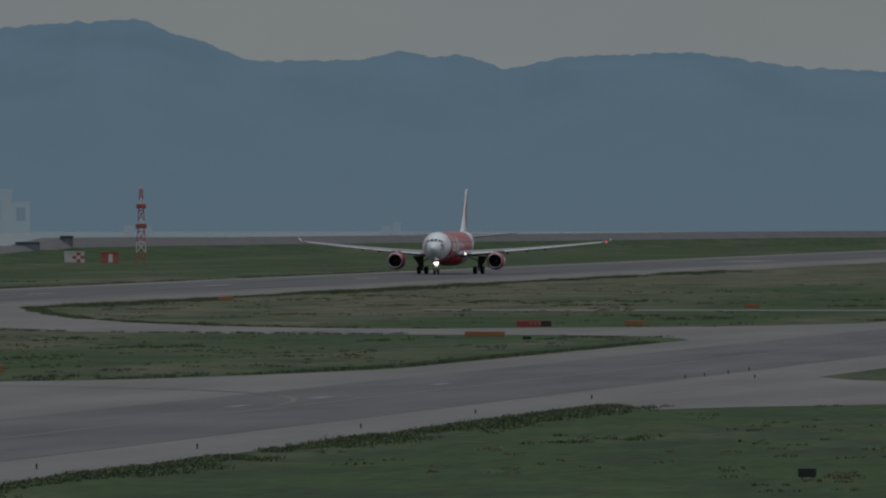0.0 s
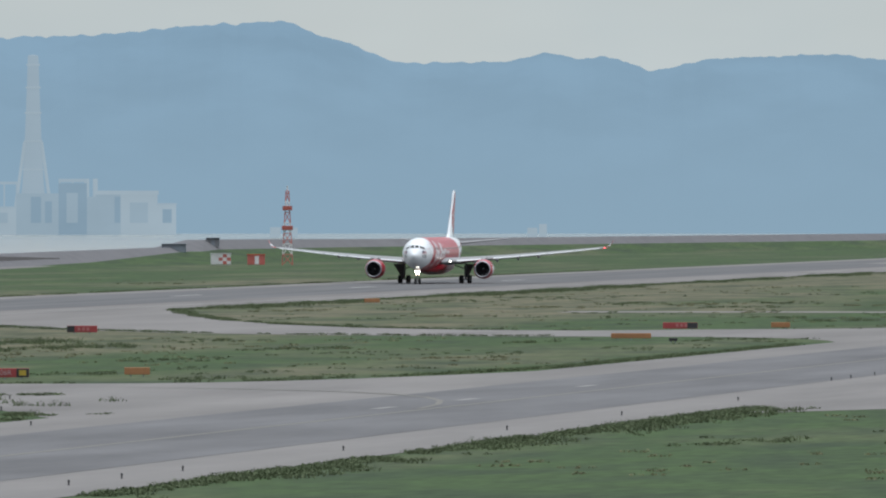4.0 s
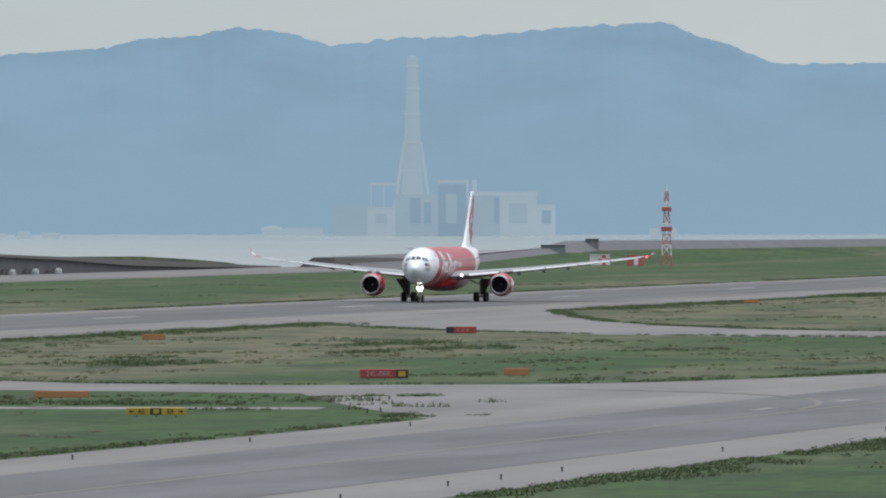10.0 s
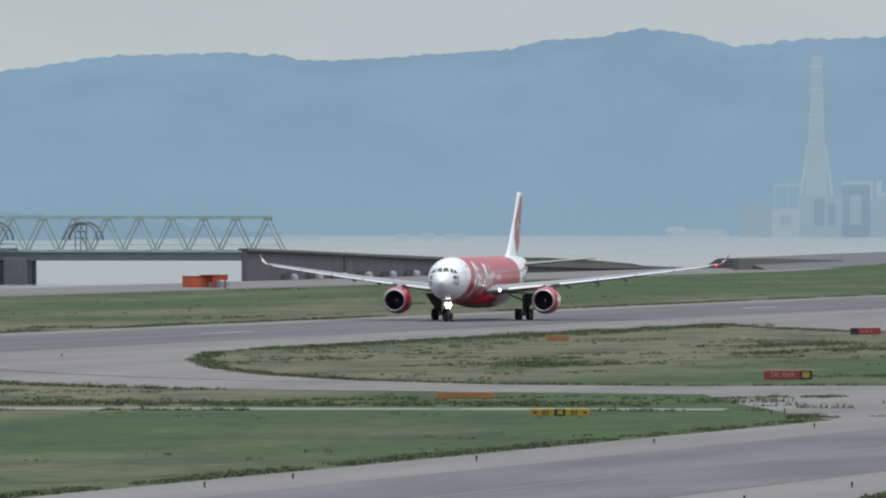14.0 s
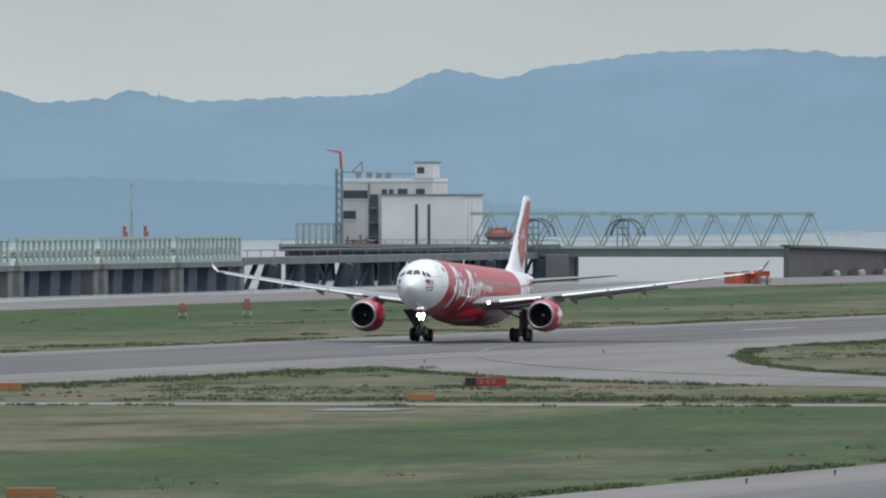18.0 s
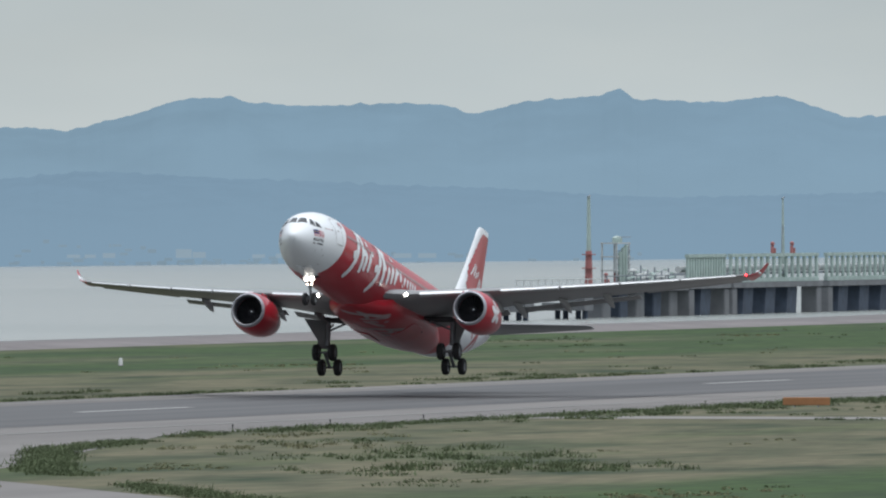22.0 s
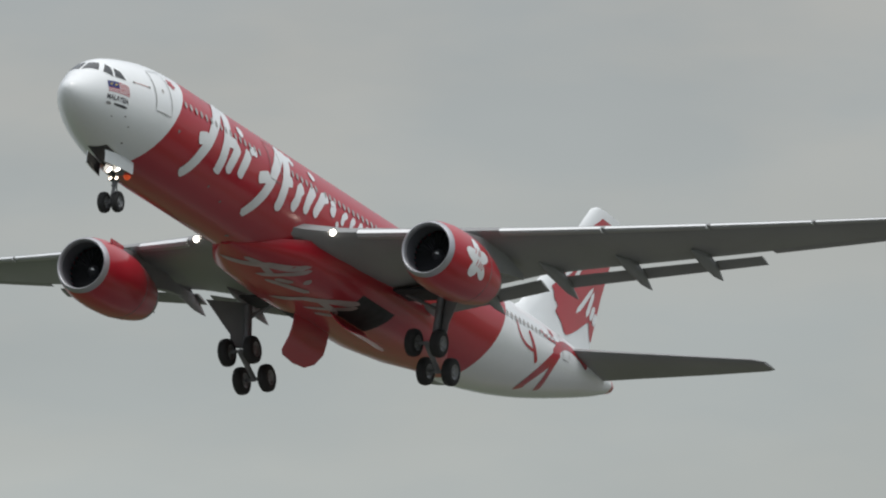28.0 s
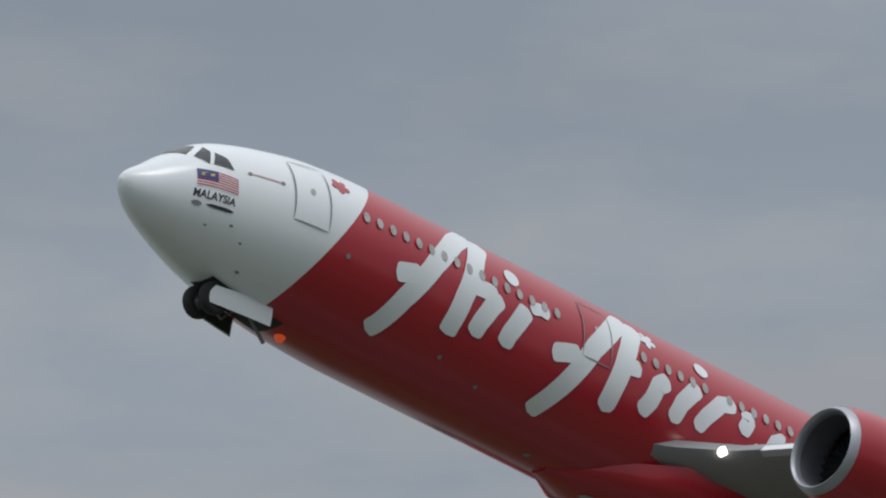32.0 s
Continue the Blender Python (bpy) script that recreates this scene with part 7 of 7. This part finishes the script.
# ---------------------------------------------------------------- far shore: power station and town
def far_at(az, r):
    a = radians(az)
    return (-r * math.sin(a), r * math.cos(a), 2.4, 0, 0, az)


SCALE = 4560 * math.tan(radians(3.407 / 2)) / 784  # metres for a small step across the view at the far shore


def far_block(ob, name, x0, x1, z1, depth=12, z0=0.0, material=None, roof=True):
    b_ = part(name, boxed((x0, 0, z0), (x1, depth, z1)), material or HAZE_WHITE, ob)
    if roof:
        part("roof", boxed((x0 - 0.2, -0.2, z1), (x1 + 0.2, depth, z1 + 0.5)), HAZE_STACK, ob)
    return b_


plant = thing("power_station", "pale power station with one tall tapered chimney, far across the bay", "power station")
plant.matrix_world = pose(*far_at(9.026, 4560))
zs = lambda y: 15.9 - (y - 343.3) * SCALE - 2.4
xs_ = lambda x: (x - 595) * SCALE
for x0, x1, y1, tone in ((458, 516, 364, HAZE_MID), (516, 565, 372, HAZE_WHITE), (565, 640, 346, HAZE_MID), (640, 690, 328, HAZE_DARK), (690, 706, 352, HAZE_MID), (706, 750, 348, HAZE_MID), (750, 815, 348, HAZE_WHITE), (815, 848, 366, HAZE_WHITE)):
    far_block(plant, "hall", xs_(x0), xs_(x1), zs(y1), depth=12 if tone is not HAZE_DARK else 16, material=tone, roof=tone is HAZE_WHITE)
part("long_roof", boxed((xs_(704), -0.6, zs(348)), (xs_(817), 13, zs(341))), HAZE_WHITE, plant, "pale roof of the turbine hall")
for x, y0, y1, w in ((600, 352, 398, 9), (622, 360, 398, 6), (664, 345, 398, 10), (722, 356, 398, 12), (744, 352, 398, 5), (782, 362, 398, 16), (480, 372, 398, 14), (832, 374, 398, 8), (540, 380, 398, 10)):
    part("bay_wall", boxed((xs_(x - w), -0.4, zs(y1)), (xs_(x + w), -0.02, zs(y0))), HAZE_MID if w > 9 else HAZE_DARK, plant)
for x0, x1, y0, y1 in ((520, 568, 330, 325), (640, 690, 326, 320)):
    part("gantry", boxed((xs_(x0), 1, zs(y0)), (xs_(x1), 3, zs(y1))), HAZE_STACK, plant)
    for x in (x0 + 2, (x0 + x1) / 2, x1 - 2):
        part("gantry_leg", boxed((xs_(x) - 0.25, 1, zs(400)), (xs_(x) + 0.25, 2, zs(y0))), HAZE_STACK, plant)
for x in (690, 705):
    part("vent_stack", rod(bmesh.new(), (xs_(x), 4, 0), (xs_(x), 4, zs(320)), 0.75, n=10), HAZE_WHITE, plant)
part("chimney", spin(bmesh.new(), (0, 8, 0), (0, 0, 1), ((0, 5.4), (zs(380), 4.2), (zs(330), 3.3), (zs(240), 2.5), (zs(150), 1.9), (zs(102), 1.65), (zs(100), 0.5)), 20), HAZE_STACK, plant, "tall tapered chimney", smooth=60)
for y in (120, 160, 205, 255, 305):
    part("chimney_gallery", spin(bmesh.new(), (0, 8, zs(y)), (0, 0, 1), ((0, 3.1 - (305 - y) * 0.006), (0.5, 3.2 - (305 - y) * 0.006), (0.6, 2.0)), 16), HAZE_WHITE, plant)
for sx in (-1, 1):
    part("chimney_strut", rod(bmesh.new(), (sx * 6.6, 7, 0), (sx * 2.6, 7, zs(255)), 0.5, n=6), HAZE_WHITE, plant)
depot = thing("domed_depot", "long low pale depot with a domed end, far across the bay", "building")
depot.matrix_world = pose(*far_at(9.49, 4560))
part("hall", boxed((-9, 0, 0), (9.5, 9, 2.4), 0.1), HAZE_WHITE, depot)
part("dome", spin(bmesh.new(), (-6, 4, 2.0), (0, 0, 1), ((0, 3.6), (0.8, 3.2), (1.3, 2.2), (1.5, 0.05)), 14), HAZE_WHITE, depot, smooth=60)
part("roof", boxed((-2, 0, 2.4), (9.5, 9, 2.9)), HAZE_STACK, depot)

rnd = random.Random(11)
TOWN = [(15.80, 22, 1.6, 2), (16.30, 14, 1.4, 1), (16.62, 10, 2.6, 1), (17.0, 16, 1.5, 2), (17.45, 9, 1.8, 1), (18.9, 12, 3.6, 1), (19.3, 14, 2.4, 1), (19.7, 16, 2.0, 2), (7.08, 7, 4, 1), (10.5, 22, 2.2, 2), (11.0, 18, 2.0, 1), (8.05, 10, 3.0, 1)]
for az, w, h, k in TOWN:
    ob = thing("shore_building", "pale low building on the far shore, haze painted into its colour", "building", group="far shore buildings")
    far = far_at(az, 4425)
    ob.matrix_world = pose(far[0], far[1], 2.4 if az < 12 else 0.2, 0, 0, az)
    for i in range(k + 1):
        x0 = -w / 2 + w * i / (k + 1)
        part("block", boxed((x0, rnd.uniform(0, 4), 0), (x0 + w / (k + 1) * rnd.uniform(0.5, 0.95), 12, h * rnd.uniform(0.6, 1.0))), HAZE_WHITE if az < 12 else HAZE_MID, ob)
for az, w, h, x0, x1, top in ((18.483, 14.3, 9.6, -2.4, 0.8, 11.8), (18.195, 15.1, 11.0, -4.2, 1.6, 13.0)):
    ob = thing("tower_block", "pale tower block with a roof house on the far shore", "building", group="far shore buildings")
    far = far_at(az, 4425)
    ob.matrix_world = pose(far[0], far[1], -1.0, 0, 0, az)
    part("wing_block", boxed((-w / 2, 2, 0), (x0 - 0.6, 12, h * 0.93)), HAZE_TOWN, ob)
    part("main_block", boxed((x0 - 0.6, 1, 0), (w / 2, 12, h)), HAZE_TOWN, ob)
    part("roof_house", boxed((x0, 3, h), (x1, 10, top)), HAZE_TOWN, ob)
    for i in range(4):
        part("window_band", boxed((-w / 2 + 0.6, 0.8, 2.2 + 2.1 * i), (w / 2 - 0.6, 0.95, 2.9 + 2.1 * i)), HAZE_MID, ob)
# houses of the far town: too many and too faint to count
rnd = random.Random(21)
verts, faces = [], []
for k in range(200):
    az = rnd.choice((rnd.uniform(14.4, 17.5), rnd.uniform(16.2, 19.2), rnd.uniform(17.0, 21.5)))
    lift = rnd.random() ** 2.4 * (3 + 5 * max(0, math.sin((az - 16.5) * 1.3)))
    w, h = rnd.uniform(0.6, 3.0), rnd.uniform(0.4, 1.1)
    a = radians(az)
    r = 4440
    c = Vector((-r * math.sin(a), r * math.cos(a), -2.0 + lift))
    u, n_ = Vector((math.cos(a), math.sin(a), 0)), Vector((-math.sin(a), math.cos(a), 0))
    base = len(verts)
    for dz in (0, h):
        for su, sn in ((-1, 0), (1, 0), (1, 1), (-1, 1)):
            verts.append(tuple(c + u * (su * w / 2) + n_ * (sn * 20) + Vector((0, 0, dz))))
    faces += [tuple(base + i for i in q) for q in ((0, 1, 5, 4), (1, 2, 6, 5), (2, 3, 7, 6), (3, 0, 4, 7), (4, 5, 6, 7))]
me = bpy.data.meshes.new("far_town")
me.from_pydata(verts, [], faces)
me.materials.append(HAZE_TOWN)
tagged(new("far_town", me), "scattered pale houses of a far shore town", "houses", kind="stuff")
for az, top in ((13.64, 20), (14.3, 14), (17.63, 16), (17.78, 14), (22.6, 24), (21.9, 20)):
    ob = thing("hilltop_pylon", "thin pylon on the far ridge", "pylon", group="hilltop pylons")
    e_ = {13.64: 0.35, 14.3: 0.38, 17.63: 0.28, 17.78: 0.28, 22.6: 0.69, 21.9: 0.5}[az]
    a = radians(az)
    ob.matrix_world = pose(-4770 * math.sin(a), 4770 * math.cos(a), 15.9 + 4770 * math.tan(radians(e_)) - 6, 0, 0, az)
    part("pole", rod(bmesh.new(), (0, 0, 0), (0, 0, top * 0.42), 0.22, 0.12, n=6), HILL_FRONT, ob)
    part("arm", rod(bmesh.new(), (-0.7, 0, top * 0.36), (0.7, 0, top * 0.36), 0.1, n=5), HILL_FRONT, ob)

# ---------------------------------------------------------------- weeds and tufts
class Tufts:
    """Collects blades of many tufts for one mesh."""

    def __init__(self, seed):
        self.v, self.f, self.r = [], [], random.Random(seed)

    def add(self, x, y, h, spread, blades):
        r = self.r
        for _ in range(blades):
            a = r.uniform(0, 2 * math.pi)
            d = spread * math.sqrt(r.random())
            cx, cy = x + d * math.cos(a), y + d * math.sin(a) * 1.6
            hh = h * r.uniform(0.45, 1.0)
            for _ in range(4):
                bx, by = cx + r.gauss(0, 0.55 * hh + 0.08), cy + r.gauss(0, 0.9 * hh + 0.1)
                t = r.uniform(-0.9, 0.9)
                w = r.uniform(0.035, 0.085)
                u, v = w * math.cos(t), w * math.sin(t)
                top = hh * r.uniform(0.3, 0.95)
                n = len(self.v)
                self.v += [(bx - u, by - v, -0.02), (bx + u, by + v, -0.02), (bx + r.gauss(0, 0.45) * top, by + r.gauss(0, 0.45) * top, top)]
                self.f.append((n, n + 1, n + 2))
            for _ in range(15):
                q = math.sqrt(r.random())
                t = r.uniform(0, 2 * math.pi)
                c = (cx + 1.5 * hh * q * math.cos(t), cy + 2.4 * hh * q * math.sin(t), 0.05 + 0.75 * hh * (1 - q * q) * r.random() ** 0.5)
                n, g = len(self.v), r.uniform(0.05, 0.12)
                self.v += [tuple(k + r.uniform(-g, g) * (1, 1, 0.7)[m] for m, k in enumerate(c)) for _ in range(3)]
                self.f.append((n, n + 1, n + 2))

    def line(self, pts, step, h, spread, blades, jitter=1.0, gap=0.3):
        r = self.r
        for p, q in zip(pts, pts[1:]):
            ln = math.hypot(q[0] - p[0], q[1] - p[1])
            for i in range(int(ln / step)):
                t = i * step / ln
                x, y = p[0] + (q[0] - p[0]) * t, p[1] + (q[1] - p[1]) * t
                k = noise.noise((x * 0.05, y * 0.035, 3.3)) + 0.5 * noise.noise((x * 0.2, y * 0.13, 8.8))
                if k < gap - 0.5:
                    continue
                self.add(x + r.uniform(-jitter, jitter), y + r.uniform(-step, step), h * (0.65 + 0.9 * max(0, k + 0.2)), spread, blades)

    def done(self, name, material, label):
        me = bpy.data.meshes.new(name)
        me.from_pydata(self.v, [], self.f)
        me.materials.append(material)
        return tagged(new(name, me), label, "weeds", kind="stuff")


EDGE_NEAR_MID = bend((-297, 1300), (-255, 1188), (-235, 1188)) + bend((-194, 1165), (-182, 1105), (-164, 1030))
EDGE_FAR_MID = bend((-297, 1480), (-255, 1218), (-205, 1214)) + bend((-185, 1222), (-170, 1232), (-164, 1340))
EDGE_NEAR_FAR = bend((-297, 1790), (-255, 1628), (-200, 1625))
EDGE_FAR_FAR = bend((-297, 1990), (-250, 1690), (-205, 1694))
weeds = Tufts(3)
for y0, y1 in ((1000, 1300), (1480, 1790), (1990, 2900)):
    weeds.line([(-294.6, y0), (-294.6, y1)], 0.9, 0.55, 0.8, 4, 1.0, 0.05)
    weeds.line([(-291, y0), (-291, y1)], 2.0, 0.5, 1.2, 4, 2.5, 0.45)
weeds.line([(x + 1.5, y - 3) for x, y in EDGE_NEAR_MID[:7]], 0.9, 0.4, 0.7, 4, 0.8, 0.3)
weeds.line([(-295, 992), (-284, 920), (-263, 850), (-235, 785), (-205, 730)], 0.7, 0.6, 0.9, 5, 1.2, 0.1)
weeds.line([(-285, 985), (-265, 915), (-245, 850), (-225, 800)], 2.4, 0.42, 1.5, 4, 5.0, 0.55)
for edge in (EDGE_FAR_MID, EDGE_NEAR_FAR, EDGE_FAR_FAR):
    weeds.line([(x, y + 3) for x, y in edge], 1.0, 0.35, 0.8, 4, 0.8, 0.25)
for y0, y1 in ((640, 1030), (1340, 1540), (1800, 2400)):
    weeds.line([(-164.5, y0), (-164.5, y1)], 0.8, 0.32, 0.7, 4, 0.8, 0.2)
weeds.line([(-118.6, 560), (-118.6, 1085)], 0.45, 0.42, 0.7, 4, 0.9, 0.15)
weeds.line([(-116.5, 560), (-116.5, 1085)], 1.3, 0.40, 1.2, 4, 1.8, 0.5)
weeds.line([(-100, 1204), (-80, 1196), (-40, 1192)], 0.8, 0.3, 0.8, 4, 0.8, 0.4)
weeds.line([(-359.5, 700), (-359.5, 3000)], 1.4, 0.28, 1.0, 4, 1.5, 0.35)
for y in (1067, 1092):
    weeds.line([(-290, y + 1), (-181, y + 8)], 0.7, 0.4, 0.8, 4, 1.0, 0.3)
weeds.line([(-290, 1100), (-188, 1110)], 0.5, 0.45, 1.2, 5, 5.0, 0.2)
for x, y, h, cnt in ((-186.0, 1146, 0.36, 9), (-182.8, 1149.6, 0.32, 6), (-181.2, 1149.8, 0.36, 6), (-188.5, 1140, 0.25, 9), (-166.6, 1045, 0.30, 16), (-165.4, 1046, 0.25, 8), (-168.0, 1052, 0.34, 13), (-162.6, 1049, 0.18, 3)):
    for _ in range(cnt):
        weeds.add(weeds.r.gauss(x, 0.45), weeds.r.gauss(y, 2.5), h, 0.4, 3)
for x, y, sx, sy, cnt in ((-240.3, 1362, 2.6, 9, 60), (-246, 1372, 2.0, 8, 26), (-247, 1552, 2.4, 14, 40), (-234, 1500, 3.0, 12, 40), (-236.7, 1461, 1.6, 8, 20), (-240, 868, 4.2, 9, 60), (-252, 905, 3.0, 8, 20), (-262, 925, 2.2, 7, 10), (-186, 1122, 2.2, 6, 12), (-174, 1090, 2.2, 14, 7)):
    for _ in range(cnt):
        weeds.add(weeds.r.gauss(x, sx), weeds.r.gauss(y, sy), 0.6, 0.8, 4)
for _ in range(34):
    cx, cy = weeds.r.uniform(-371, -360.5), weeds.r.uniform(1120, 1800)
    for _ in range(weeds.r.randint(3, 9)):
        weeds.add(weeds.r.gauss(cx, 0.8), weeds.r.gauss(cy, 3.0), weeds.r.uniform(0.3, 0.6), 0.7, 3)


def at_x(edge, x):
    """Where an edge of the tarmac lies at x."""
    pts = sorted(edge)
    x = max(pts[0][0], min(pts[-1][0], x))
    return next(p[1] + (q[1] - p[1]) * (x - p[0]) / max(1e-6, q[0] - p[0]) for p, q in zip(pts, pts[1:]) if x <= q[0] + 1e-6)


def on_grass(x, y):
    if not -294 < x < -166:
        return True
    return not (at_x(EDGE_NEAR_MID, x) - 14 < y < at_x(EDGE_FAR_MID, x) + 6 or at_x(EDGE_NEAR_FAR, x) - 14 < y < at_x(EDGE_FAR_FAR, x) + 6 or 1062 < y < 1098)


straw = Tufts(4)
rr_ = random.Random(9)
for lots, (xa, xb), (ya, yb) in ((26, (-290, -170), (1235, 1600)), (22, (-290, -170), (1730, 2300)), (7, (-290, -200), (760, 1000)), (10, (-285, -200), (1100, 1180)), (4, (-115, -60), (600, 1080)), (16, (-480, -372), (900, 2600))):
    for _ in range(lots):
        cx, cy = rr_.uniform(xa, xb), rr_.uniform(ya, yb)
        tall = rr_.uniform(0.2, 0.42)
        kind_ = weeds if rr_.random() < 0.55 else straw
        for _ in range(rr_.randint(6, 20)):
            px, py = rr_.gauss(cx, 2.6), rr_.gauss(cy, 9.0)
            if on_grass(px, py):
                kind_.add(px, py, tall * rr_.uniform(0.6, 1.1), 0.8, 4)
for (xa, xb), (ya, yb), cnt in (((-293, -168), (1230, 1610), 450), ((-293, -168), (1720, 2500), 400), ((-293, -168), (700, 1065), 110), ((-290, -190), (1095, 1185), 260), ((-116, -40), (560, 1090), 220), ((-485, -370), (900, 2700), 220)):
    for _ in range(cnt):
        x, y = rr_.uniform(xa, xb), rr_.uniform(ya, yb)
        if on_grass(x, y) and noise.noise((x * 0.03, y * 0.012, 1.7)) > -0.12:
            (straw if noise.noise((x * 0.02, y * 0.01, 6.1)) > 0 else weeds).add(x, y, rr_.uniform(0.10, 0.26), 1.0, 4)
weeds.done("weeds", TUFT, "dark green weeds and tufts along the grass edges")
straw.done("dry_grass", STRAW, "dry straw-coloured grass tufts")


# ---------------------------------------------------------------- what moves
def motions():
    walk(plane, [(t, flight(x, y, z, p, r, w)) for t, x, y, z, p, r, w in FLIGHT])
    for ob in plane.children:
        if ob.name.startswith("wing") and ob.name.split(".")[0] == "wing":
            sg = 1 if ob.location.x > 0 else -1
            x = ob.location.x
            walk(ob, [(t, pose(x, 0, 3.1, 0, sg * a)) for t, a in ((0, 4.2), (5, 3.9), (10, 3.2), (15, 2.1), (19, 0.9), (21, 0.2), (22.5, -0.4), (24, -0.65), (32, -0.65))])
    walk(nose_gear, [(t, pose(NG_AT[0], NG_AT[1], NG_AT[2] + dz, a)) for t, a, dz in ((0, 0, 0), (17.5, 0, 0), (20, 0, 0.12), (22.5, 0, 0.2), (26.6, 0, 0.2), (27.6, -6, 0.2), (28.5, -19, 0.2), (29, -27, 0.2), (30, -43, 0.2), (31, -58, 0.2), (32, -76, 0.2))])
    for ob, sg in nose_doors:
        x, y, z = ob.location
        walk(ob, [(t, pose(x, y, z, 0, -sg * a)) for t, a in ((0, 0), (24.3, 0), (25.2, 60), (26, 84), (32, 84))])
    for ob, sg in main_gears:
        x, y, z = ob.location
        keys = ((0, 0), (26.8, 0), (27.6, 2), (28.5, 8), (29, 13), (30, 22), (31, 34), (32, 50))
        walk(ob, [(t, pose(x, y, z, 0, sg * a)) for t, a in keys])
    for ob in bogies:
        walk(ob, [(t, pose(0, 0, -2.24 + dz, a)) for t, a, dz in ((0, 0, 0), (18, -1.8, -0.02), (19, -4.0, -0.22), (20, -6.4, -0.42), (20.5, -8, -0.66), (21, -12, -0.7), (21.6, -24, -0.68), (22.2, -30, -0.67), (32, -30, -0.67))])
    for ob, sg in main_doors:
        x, y, z = ob.location
        wide = 62 if sg > 0 else 97
        keys = ((0, 0), (23.7, 0), (24.6, wide * 0.32), (25.6, wide * 0.68), (26.4, wide), (32, wide))
        walk(ob, [(t, pose(x, y, z, 0, sg * a)) for t, a in keys])


motions()
